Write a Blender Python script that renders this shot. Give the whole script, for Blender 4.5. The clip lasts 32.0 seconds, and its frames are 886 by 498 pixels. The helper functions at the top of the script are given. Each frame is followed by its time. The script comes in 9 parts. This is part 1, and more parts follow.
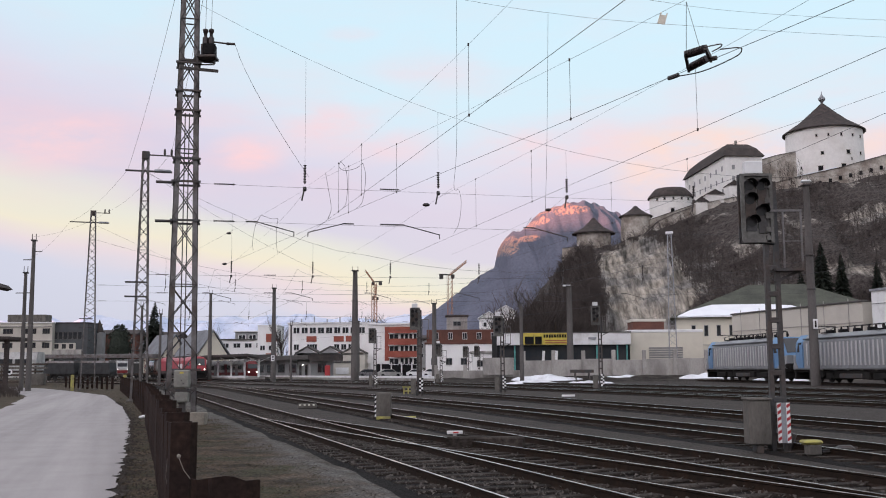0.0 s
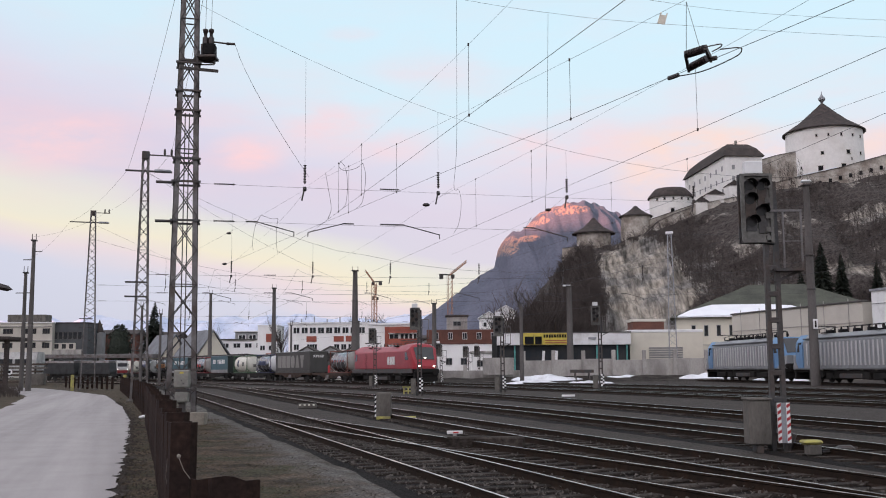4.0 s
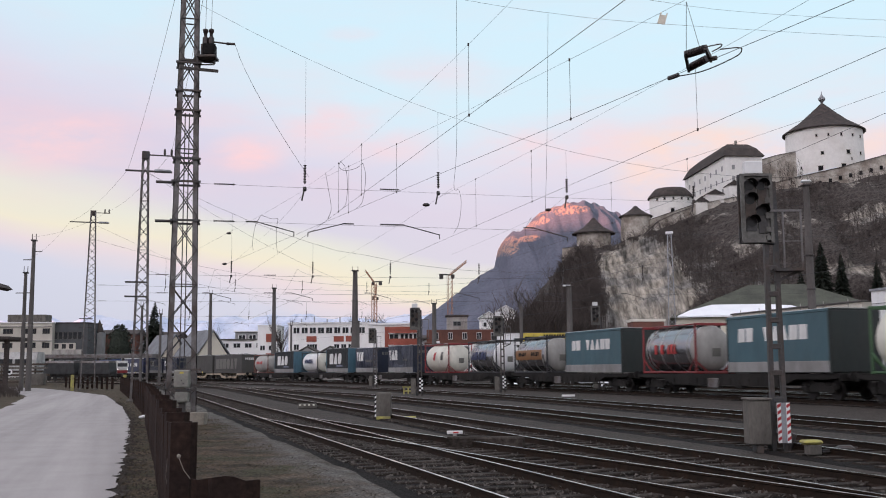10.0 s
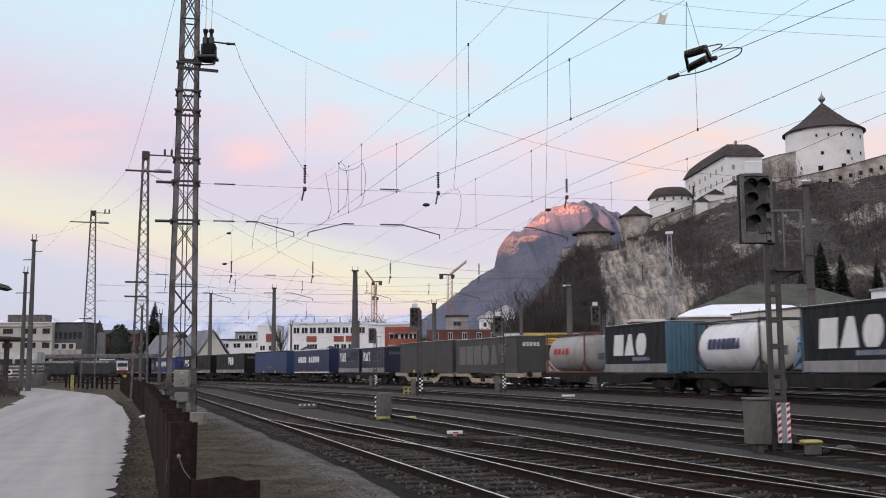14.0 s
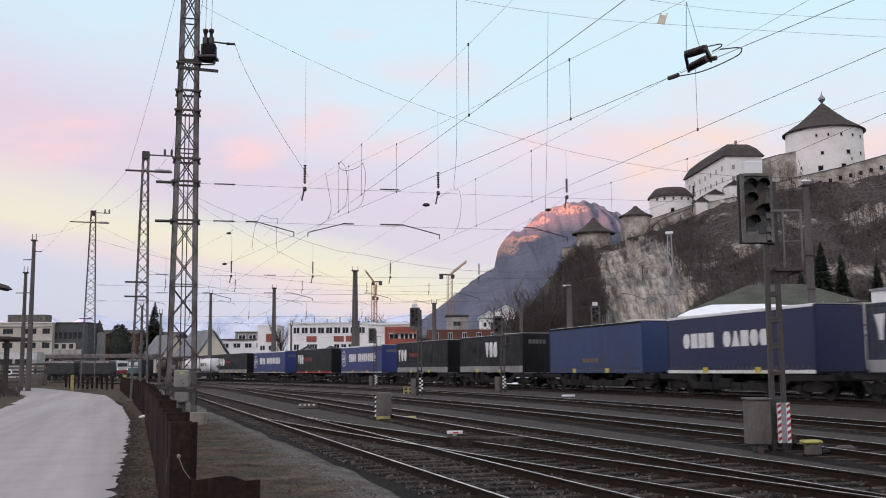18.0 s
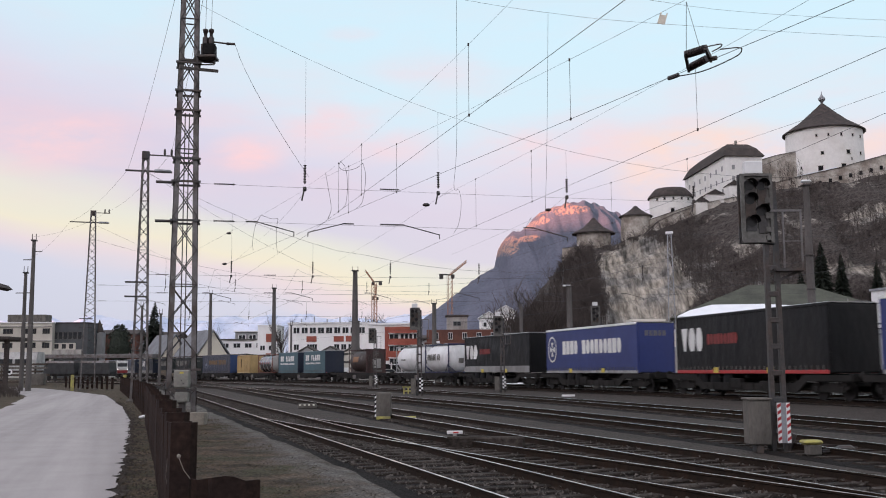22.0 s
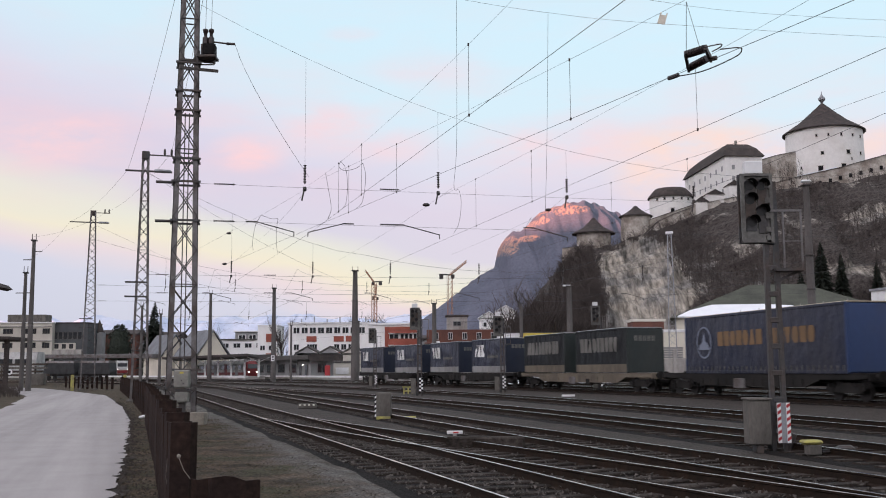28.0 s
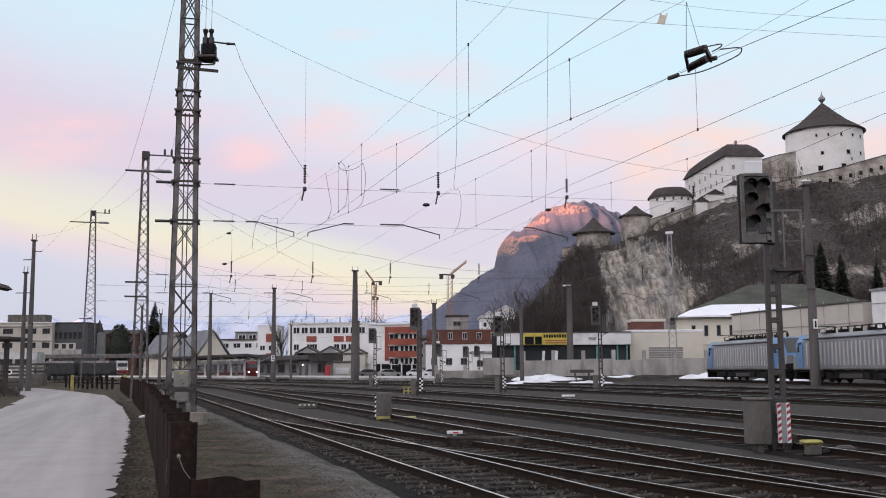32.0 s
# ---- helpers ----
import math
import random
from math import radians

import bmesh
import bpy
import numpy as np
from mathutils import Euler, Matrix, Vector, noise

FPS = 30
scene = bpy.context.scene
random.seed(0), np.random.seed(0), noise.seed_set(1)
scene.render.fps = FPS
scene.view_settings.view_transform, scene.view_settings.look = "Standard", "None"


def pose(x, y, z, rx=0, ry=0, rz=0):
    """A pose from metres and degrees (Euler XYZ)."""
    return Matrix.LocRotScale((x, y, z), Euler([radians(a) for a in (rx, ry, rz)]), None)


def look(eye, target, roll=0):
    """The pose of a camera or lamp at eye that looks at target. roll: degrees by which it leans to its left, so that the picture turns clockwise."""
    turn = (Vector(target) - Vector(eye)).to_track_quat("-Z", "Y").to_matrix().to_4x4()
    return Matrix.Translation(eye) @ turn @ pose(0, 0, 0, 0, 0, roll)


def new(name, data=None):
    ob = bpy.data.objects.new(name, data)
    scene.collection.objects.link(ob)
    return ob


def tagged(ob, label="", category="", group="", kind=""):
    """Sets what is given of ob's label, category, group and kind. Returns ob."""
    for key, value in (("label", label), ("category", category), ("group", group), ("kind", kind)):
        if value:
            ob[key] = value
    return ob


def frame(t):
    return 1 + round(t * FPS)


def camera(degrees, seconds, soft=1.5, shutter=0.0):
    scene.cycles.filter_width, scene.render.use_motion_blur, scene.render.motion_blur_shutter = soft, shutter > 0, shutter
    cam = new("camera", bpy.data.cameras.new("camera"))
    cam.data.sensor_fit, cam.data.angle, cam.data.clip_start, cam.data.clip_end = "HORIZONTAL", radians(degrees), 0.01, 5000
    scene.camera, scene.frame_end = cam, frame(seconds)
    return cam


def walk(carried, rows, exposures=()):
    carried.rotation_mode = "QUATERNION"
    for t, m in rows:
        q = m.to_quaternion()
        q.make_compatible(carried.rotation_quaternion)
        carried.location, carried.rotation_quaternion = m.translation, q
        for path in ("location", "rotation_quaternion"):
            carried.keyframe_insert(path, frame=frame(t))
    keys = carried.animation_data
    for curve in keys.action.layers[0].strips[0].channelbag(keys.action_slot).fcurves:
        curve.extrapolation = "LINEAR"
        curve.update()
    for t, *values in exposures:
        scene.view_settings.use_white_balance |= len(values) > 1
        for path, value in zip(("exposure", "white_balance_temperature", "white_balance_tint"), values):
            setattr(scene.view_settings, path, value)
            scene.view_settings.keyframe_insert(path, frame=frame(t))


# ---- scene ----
cam = camera(47.61, 32.0, soft=1.0, shutter=0.3)
EYE = Vector((0, 0, 1.735))
PITCH = math.atan(214 / 1776.8)
VIEW = look(EYE, EYE + Vector((0, math.cos(PITCH), math.sin(PITCH))), -0.378)
walk(cam, [(0.0, VIEW), (32.0, VIEW)])

# ---- world, sun, exposure ----
scene.view_settings.exposure = 0.0
SUN_DIR = Vector((-0.62, -0.78, 0.03)).normalized()


PINK_BANKS = ((-0.398, 0.2365, 0.1069, 0.0338, 0.85), (-0.1966, 0.2194, 0.0422, 0.0225, 0.95), (-0.1108, 0.2463, 0.0619, 0.0281, 0.65), (-0.0069, 0.3048, 0.0732, 0.0197, 0.35), (-0.094, 0.3444, 0.0338, 0.0101, 0.3), (0.1133, 0.2301, 0.0957, 0.027, 0.7), (-0.0475, 0.2283, 0.0619, 0.0225, 0.45))
PEACH_BANKS = ((0.2736, 0.2203, 0.1238, 0.0349, 0.95), (0.2097, 0.1945, 0.045, 0.0338, 0.8), (0.4117, 0.2281, 0.09, 0.0281, 0.7))


def build_world():
    world = bpy.data.worlds.new("dawn_sky")
    scene.world = world
    world.use_nodes = True
    nt = world.node_tree
    nt.nodes.clear()
    N, L = nt.nodes.new, nt.links.new
    out, bg = N("ShaderNodeOutputWorld"), N("ShaderNodeBackground")
    tc, sep = N("ShaderNodeTexCoord"), N("ShaderNodeSeparateXYZ")
    L(tc.outputs["Generated"], sep.inputs[0])
    # bands of the dawn by height above the horizon
    ramp = N("ShaderNodeValToRGB")
    stops = [(0.0, (.56, .60, .76)), (.055, (.60, .62, .78)), (.078, (.76, .65, .72)), (.098, (.83, .76, .63)), (.118, (.76, .75, .68)),
             (.145, (.65, .61, .75)), (.19, (.67, .60, .75)), (.235, (.69, .69, .82)), (.262, (.65, .77, .89)), (.285, (.64, .80, .91)), (.36, (.62, .82, .94)),
             (.6, (.62, .68, .76)), (1.0, (.58, .60, .66))]
    el = ramp.color_ramp.elements
    el[0].position, el[0].color = stops[0][0], (*stops[0][1], 1)
    el[1].position, el[1].color = stops[-1][0], (*stops[-1][1], 1)
    for p, c in stops[1:-1]:
        e = el.new(p)
        e.color = (*c, 1)
    # the bands waver a little
    map1 = N("ShaderNodeMapping")
    map1.inputs["Scale"].default_value = (2.2, 2.2, 9)
    L(tc.outputs["Generated"], map1.inputs[0])
    n1 = N("ShaderNodeTexNoise")
    n1.inputs["Scale"].default_value, n1.inputs["Detail"].default_value = 2.0, 3
    L(map1.outputs[0], n1.inputs["Vector"])
    wob = N("ShaderNodeMath")
    wob.operation = "MULTIPLY_ADD"
    wob.inputs[1].default_value = 0.05
    L(n1.outputs[0], wob.inputs[0])
    off = N("ShaderNodeMath")
    off.operation = "SUBTRACT"
    off.inputs[1].default_value = 0.025
    L(sep.outputs[2], off.inputs[0])
    # the yellow band sinks from the west to the north
    low, tilt, lift = N("ShaderNodeMath"), N("ShaderNodeMath"), N("ShaderNodeMath")
    low.operation, tilt.operation, lift.operation = "MINIMUM", "MULTIPLY_ADD", "ADD"
    low.inputs[1].default_value = 0.0
    tilt.inputs[1].default_value, tilt.inputs[2].default_value = 0.21, 0.03
    L(sep.outputs[0], low.inputs[0])
    L(low.outputs[0], tilt.inputs[0])
    L(off.outputs[0], lift.inputs[0])
    L(tilt.outputs[0], lift.inputs[1])
    L(lift.outputs[0], wob.inputs[2])
    L(wob.outputs[0], ramp.inputs[0])
    # pink clouds
    map2 = N("ShaderNodeMapping")
    map2.inputs["Scale"].default_value = (4.2, 4.2, 15)
    map2.inputs["Location"].default_value = (1.3, 0.4, 0.2)
    L(tc.outputs["Generated"], map2.inputs[0])
    n2 = N("ShaderNodeTexNoise")
    n2.inputs["Scale"].default_value, n2.inputs["Detail"].default_value, n2.inputs["Roughness"].default_value = 1.5, 6, 0.55
    L(map2.outputs[0], n2.inputs["Vector"])
    cl = N("ShaderNodeValToRGB")
    cl.color_ramp.elements[0].position, cl.color_ramp.elements[1].position = 0.45, 0.70
    L(n2.outputs[0], cl.inputs[0])
    band = N("ShaderNodeValToRGB")
    be = band.color_ramp.elements
    be[0].position, be[0].color = 0.14, (0, 0, 0, 1)
    be[1].position, be[1].color = 0.36, (.15, .15, .15, 1)
    for p, c in ((.19, .3), (.235, .4), (.262, .3), (.285, .2)):
        e = be.new(p)
        e.color = (c, c, c, 1)
    L(sep.outputs[2], band.inputs[0])
    mul = N("ShaderNodeMath")
    mul.operation = "MULTIPLY"
    L(cl.outputs[0], mul.inputs[0])
    L(band.outputs[0], mul.inputs[1])
    mix = N("ShaderNodeMix")
    mix.data_type = "RGBA"
    mix.inputs[7].default_value = (.92, .61, .65, 1)
    L(mul.outputs[0], mix.inputs[0])
    L(ramp.outputs[0], mix.inputs[6])
    # banks of cloud that catch the dawn: slope east-west, slope up, half widths, density
    ux, uz = N("ShaderNodeMath"), N("ShaderNodeMath")
    for n, k in ((ux, 0), (uz, 2)):
        n.operation = "DIVIDE"
        L(sep.outputs[k], n.inputs[0])
        L(sep.outputs[1], n.inputs[1])
    ahead = N("ShaderNodeMath")
    ahead.operation = "GREATER_THAN"
    ahead.inputs[1].default_value = 0.05
    L(sep.outputs[1], ahead.inputs[0])
    co = N("ShaderNodeCombineXYZ")
    L(ux.outputs[0], co.inputs[0])
    L(uz.outputs[0], co.inputs[1])
    ragged = N("ShaderNodeTexNoise")
    ragged.inputs["Scale"].default_value, ragged.inputs["Detail"].default_value, ragged.inputs["Roughness"].default_value = 13, 6, .6
    mp = N("ShaderNodeMapping")
    mp.inputs["Scale"].default_value = (1, 2.4, 1)
    L(co.outputs[0], mp.inputs[0])
    L(mp.outputs[0], ragged.inputs["Vector"])
    rag = N("ShaderNodeMapRange")
    rag.inputs[1].default_value, rag.inputs[2].default_value, rag.inputs[3].default_value, rag.inputs[4].default_value = .36, .62, .25, 1.0
    L(ragged.outputs[0], rag.inputs[0])
    sky_col = mix.outputs[2]
    for banks, tint in ((PINK_BANKS, (.94, .62, .66, 1)), (PEACH_BANKS, (.93, .66, .60, 1))):
        total = None
        for u0, v0, ru, rv, dens in banks:
            m1, ln, fall1 = N("ShaderNodeMapping"), N("ShaderNodeVectorMath"), N("ShaderNodeMapRange")
            m1.inputs["Location"].default_value, m1.inputs["Scale"].default_value = (-u0 / ru, -v0 / rv, 0), (1 / ru, 1 / rv, 0)
            L(co.outputs[0], m1.inputs[0])
            ln.operation = "LENGTH"
            L(m1.outputs[0], ln.inputs[0])
            fall1.interpolation_type = "SMOOTHSTEP"
            fall1.inputs[1].default_value, fall1.inputs[2].default_value, fall1.inputs[3].default_value, fall1.inputs[4].default_value = .25, 1.25, dens, 0
            L(ln.outputs["Value"], fall1.inputs[0])
            if total is None:
                total = fall1.outputs[0]
            else:
                mx = N("ShaderNodeMath")
                mx.operation = "MAXIMUM"
                L(total, mx.inputs[0])
                L(fall1.outputs[0], mx.inputs[1])
                total = mx.outputs[0]
        for gate in (rag.outputs[0], ahead.outputs[0]):
            ml = N("ShaderNodeMath")
            ml.operation = "MULTIPLY"
            L(total, ml.inputs[0])
            L(gate, ml.inputs[1])
            total = ml.outputs[0]
        mk = N("ShaderNodeMix")
        mk.data_type = "RGBA"
        mk.inputs[7].default_value = tint
        L(total, mk.inputs[0])
        L(sky_col, mk.inputs[6])
        sky_col = mk.outputs[2]
    # the clear sky behind the clouds
    sky = N("ShaderNodeTexSky")
    sky.sky_type = "NISHITA"
    sky.sun_disc = False
    sky.sun_elevation = math.asin(SUN_DIR.z)
    sky.sun_rotation = math.atan2(SUN_DIR.x, SUN_DIR.y)
    add = N("ShaderNodeMix")
    add.data_type, add.blend_type = "RGBA", "ADD"
    add.inputs[0].default_value = 0.05
    L(sky_col, add.inputs[6])
    L(sky.outputs[0], add.inputs[7])
    # the sky is brightest round the rising sun, behind the range
    dot = N("ShaderNodeVectorMath")
    dot.operation = "DOT_PRODUCT"
    dot.inputs[1].default_value = Vector((SUN_DIR.x, SUN_DIR.y, .35)).normalized()
    L(tc.outputs["Generated"], dot.inputs[0])
    fall = N("ShaderNodeMapRange")
    fall.interpolation_type = "SMOOTHSTEP"
    fall.inputs[1].default_value, fall.inputs[2].default_value = 0.05, 0.95
    fall.inputs[3].default_value, fall.inputs[4].default_value = 0.0, 1.0
    L(dot.outputs["Value"], fall.inputs[0])
    dawn = N("ShaderNodeMix")
    dawn.data_type, dawn.blend_type = "RGBA", "ADD"
    dawn.inputs[7].default_value = (.95, .80, .86, 1)
    L(fall.outputs[0], dawn.inputs[0])
    L(add.outputs[2], dawn.inputs[6])
    L(dawn.outputs[2], bg.inputs["Color"])
    bg.inputs["Strength"].default_value = 1.0
    L(bg.outputs[0], out.inputs[0])
    sun = new("sun", bpy.data.lights.new("sun", "SUN"))
    sun.data.energy, sun.data.angle, sun.data.color = 9.0, radians(0.6), (1.0, 0.42, 0.33)
    sun.matrix_world = look(SUN_DIR * 900, (0, 0, 0))


build_world()


# ---- materials ----
def material(name, base, rough=0.7, metal=0.0, vary=0.25, scale=1.0, fine=14.0, bump=0.2, second=None, spread=0.5, objvar=0.0, spec=0.5, streak=None):
    """A two-scale procedural surface. second: a stain or wear colour, spread: how much of it; streak: stretch of the pattern along z."""
    m = bpy.data.materials.new(name)
    m.use_nodes = True
    nt = m.node_tree
    N, L = nt.nodes.new, nt.links.new
    b = nt.nodes["Principled BSDF"]
    tc = N("ShaderNodeTexCoord")
    vec = tc.outputs["Object"]
    if streak:
        mp = N("ShaderNodeMapping")
        mp.inputs["Scale"].default_value = (1, 1, streak)
        L(vec, mp.inputs[0])
        vec = mp.outputs[0]
    big, small = N("ShaderNodeTexNoise"), N("ShaderNodeTexNoise")
    for n, s, d in ((big, scale, 5), (small, fine, 4)):
        n.inputs["Scale"].default_value, n.inputs["Detail"].default_value = s, d
        n.inputs["Roughness"].default_value = 0.6
        L(vec, n.inputs["Vector"])
    second = second or tuple(c * 0.6 for c in base)
    r = N("ShaderNodeValToRGB")
    r.color_ramp.elements[0].position, r.color_ramp.elements[1].position = 0.62 - 0.4 * spread, 0.82 - 0.35 * spread
    r.color_ramp.elements[0].color, r.color_ramp.elements[1].color = (*base, 1), (*second, 1)
    L(big.outputs[0], r.inputs[0])
    g = N("ShaderNodeMapRange")
    g.inputs[1].default_value, g.inputs[2].default_value = 0.25, 0.75
    g.inputs[3].default_value, g.inputs[4].default_value = 1 - vary, 1 + vary
    L(small.outputs[0], g.inputs[0])
    k = g.outputs[0]
    if objvar:
        oi, mr, mm = N("ShaderNodeObjectInfo"), N("ShaderNodeMapRange"), N("ShaderNodeMath")
        mr.inputs[3].default_value, mr.inputs[4].default_value = 1 - objvar, 1 + objvar
        L(oi.outputs["Random"], mr.inputs[0])
        mm.operation = "MULTIPLY"
        L(k, mm.inputs[0])
        L(mr.outputs[0], mm.inputs[1])
        k = mm.outputs[0]
    sc = N("ShaderNodeVectorMath")
    sc.operation = "SCALE"
    L(r.outputs[0], sc.inputs[0])
    L(k, sc.inputs["Scale"])
    L(sc.outputs[0], b.inputs["Base Color"])
    rr = N("ShaderNodeMapRange")
    rr.inputs[3].default_value, rr.inputs[4].default_value = max(0.02, rough - 0.12), min(1, rough + 0.12)
    L(big.outputs[0], rr.inputs[0])
    L(rr.outputs[0], b.inputs["Roughness"])
    b.inputs["Metallic"].default_value = metal
    b.inputs["Specular IOR Level"].default_value = spec if rough < .8 else min(spec, .12)
    if bump:
        bp = N("ShaderNodeBump")
        bp.inputs["Strength"].default_value, bp.inputs["Distance"].default_value = bump, 0.4 / fine
        L(small.outputs[0], bp.inputs["Height"])
        L(bp.outputs[0], b.inputs["Normal"])
    return m


def glow(name, color, strength):
    m = bpy.data.materials.new(name)
    m.use_nodes = True
    b = m.node_tree.nodes["Principled BSDF"]
    b.inputs["Base Color"].default_value = (*color, 1)
    b.inputs["Emission Color"].default_value = (*color, 1)
    b.inputs["Emission Strength"].default_value = strength
    return m


M = dict(
    earth=material("earth_gravel", (.060, .051, .045), .95, vary=.65, scale=.9, fine=12, bump=1.0, second=(.022, .018, .015), spread=.6),
    ballast=material("ballast", (.014, .0118, .0108), .95, vary=.8, scale=.5, fine=13, bump=1.0, second=(.008, .007, .007), spread=.5),
    gravel=material("yard_gravel", (.075, .068, .065), .95, vary=.65, scale=.6, fine=14, bump=1.0, second=(.036, .031, .029), spread=.55),
    asphalt=material("worn_asphalt", (.37, .345, .34), .8, vary=.14, scale=.35, fine=22, bump=.2, second=(.27, .25, .245), spread=.5),
    rail_side=material("rusty_rail_web", (.021, .015, .0115), .8, .1, scale=3, second=(.032, .021, .015)),
    rail_head=material("polished_rail_head", (.86, .76, .69), .17, 1.0, vary=.08, scale=2, bump=.02, second=(.42, .4, .4)),
    sleeper=material("old_wooden_sleeper", (.028, .023, .020), .9, vary=.5, scale=2, fine=20, bump=.7, second=(.062, .052, .045), objvar=.35),
    rust=material("rusted_sheet_pile", (.022, .0145, .0125), .9, .1, vary=.35, scale=2.2, fine=18, bump=.4, second=(.034, .021, .0165), spread=.5),
    steel=material("weathered_grey_steel", (.175, .165, .165), .6, .4, vary=.2, scale=1.5, second=(.10, .08, .07)),
    steel_dark=material("dark_grey_steel", (.062, .062, .064), .6, .3, vary=.25, scale=1.5, second=(.08, .06, .05)),
    galvanised=material("galvanised_steel", (.33, .34, .36), .5, .5, vary=.15, scale=2, second=(.24, .24, .25)),
    concrete=material("weathered_concrete", (.42, .40, .375), .9, vary=.15, scale=.6, fine=12, bump=.25, second=(.26, .245, .23), spread=.55, streak=.4),
    concrete_pole=material("concrete_mast", (.135, .125, .12), .9, vary=.15, scale=.8, fine=12, second=(.095, .088, .083), streak=.3),
    wire=material("dark_wire", (.05, .05, .055), .6, .3, bump=0),
    porcelain=material("brown_insulator", (.03, .02, .02), .35, bump=0),
    white=material("white_paint", (.78, .78, .78), .55, vary=.06, scale=.8, second=(.62, .61, .60), spread=.35, bump=.05),
    render_white=material("white_render", (.87, .86, .85), .9, vary=.06, scale=.25, fine=8, second=(.76, .74, .72), spread=.4, bump=.1),
    cream=material("cream_render", (.70, .66, .56), .9, vary=.06, scale=.25, fine=8, second=(.60, .56, .48), spread=.4, bump=.1),
    beige=material("beige_panel", (.55, .52, .46), .85, vary=.06, scale=.2, fine=7, second=(.46, .43, .38), spread=.4, bump=.1),
    yellow_house=material("pale_yellow_render", (.60, .56, .47), .9, vary=.06, scale=.3, fine=8, second=(.52, .48, .41), bump=.1),
    grey_render=material("grey_render", (.30, .30, .30), .9, vary=.1, scale=.3, fine=8, second=(.24, .24, .24), bump=.1),
    redbrown=material("red_brown_panel", (.33, .105, .078), .8, vary=.12, scale=.6, fine=6, second=(.28, .085, .06), bump=.1),
    roof_dark=material("dark_shingle_roof", (.055, .048, .046), .8, vary=.3, scale=.7, fine=6, second=(.085, .07, .065), bump=.4),
    roof_grey=material("grey_roof_sheet", (.11, .105, .10), .8, vary=.15, scale=.5, fine=6, second=(.08, .075, .07)),
    roof_slate=material("blue_grey_slate_roof", (.20, .21, .225), .8, vary=.15, scale=.5, fine=5, second=(.15, .155, .165), bump=.2),
    roof_green=material("mossy_green_roof", (.092, .098, .078), .85, vary=.2, scale=.3, fine=5, second=(.068, .07, .06), bump=.2),
    glass=material("dark_window_glass", (.03, .034, .04), .08, 0, vary=.1, scale=.4, bump=0, second=(.05, .05, .05), spec=.8),
    black=material("black_plastic", (.009, .009, .010), .7, bump=.05, spec=.15),
    # near-black that stands in for the shade inside openings
    dark=material("interior_shade", (.02, .02, .021), .9, bump=.05),
    snow=material("old_snow", (.80, .82, .86), .8, vary=.06, scale=.8, fine=5, second=(.60, .61, .64), spread=.4, bump=.3),
    snow_roof=material("roof_snow", (.84, .86, .90), .75, vary=.03, scale=.5, fine=4, second=(.78, .80, .85), bump=.2),
    yellow=material("yellow_paint", (.62, .50, .07), .6, vary=.1, scale=2, second=(.45, .36, .08)),
    yellow_old=material("faded_yellow_paint", (.40, .36, .10), .7, vary=.2, scale=4, second=(.22, .20, .10)),
    concrete_dark=material("grimy_concrete", (.145, .135, .122), .9, vary=.2, scale=1.5, fine=16, bump=.3, second=(.09, .083, .075), spread=.5, streak=.4),
    red=material("red_paint", (.38, .030, .036), .55, vary=.1, scale=2, second=(.38, .04, .04)),
    # crane orange dulled by the distance haze put into it
    orange=material("hazed_crane_orange", (.40, .19, .11), .6, vary=.1),
    bark=material("grey_brown_bark", (.085, .068, .056), .95, vary=.3, scale=1.2, fine=12, second=(.055, .045, .04), bump=.5),
    twig=material("bare_twigs", (.068, .057, .053), .95, vary=.3, scale=.3, fine=3, second=(.095, .080, .073), bump=0),
    brick_brown=material("brown_brick", (.15, .070, .055), .85, vary=.15, scale=.6, fine=6, second=(.11, .055, .045), bump=.1),
    straw=material("withered_grass", (.10, .082, .056), .95, vary=.3, scale=1, fine=6, second=(.075, .06, .042), bump=0),
    needle=material("conifer_needles", (.038, .046, .038), .9, vary=.4, scale=.5, fine=5, second=(.045, .052, .04), bump=0),
)


def paint(name, c, rough=.5, dirt=.45, metal=0.0, fine=5.0, spread=.42, spec=.4, bump=.06):
    """Vehicle paint with road dirt."""
    d = tuple(a * (1 - dirt) + b * dirt for a, b in zip(c, (.055, .05, .046)))
    return material(name, c, rough, metal, vary=.10, scale=.55, fine=fine, bump=bump, second=d, spread=spread, spec=spec, streak=.5)


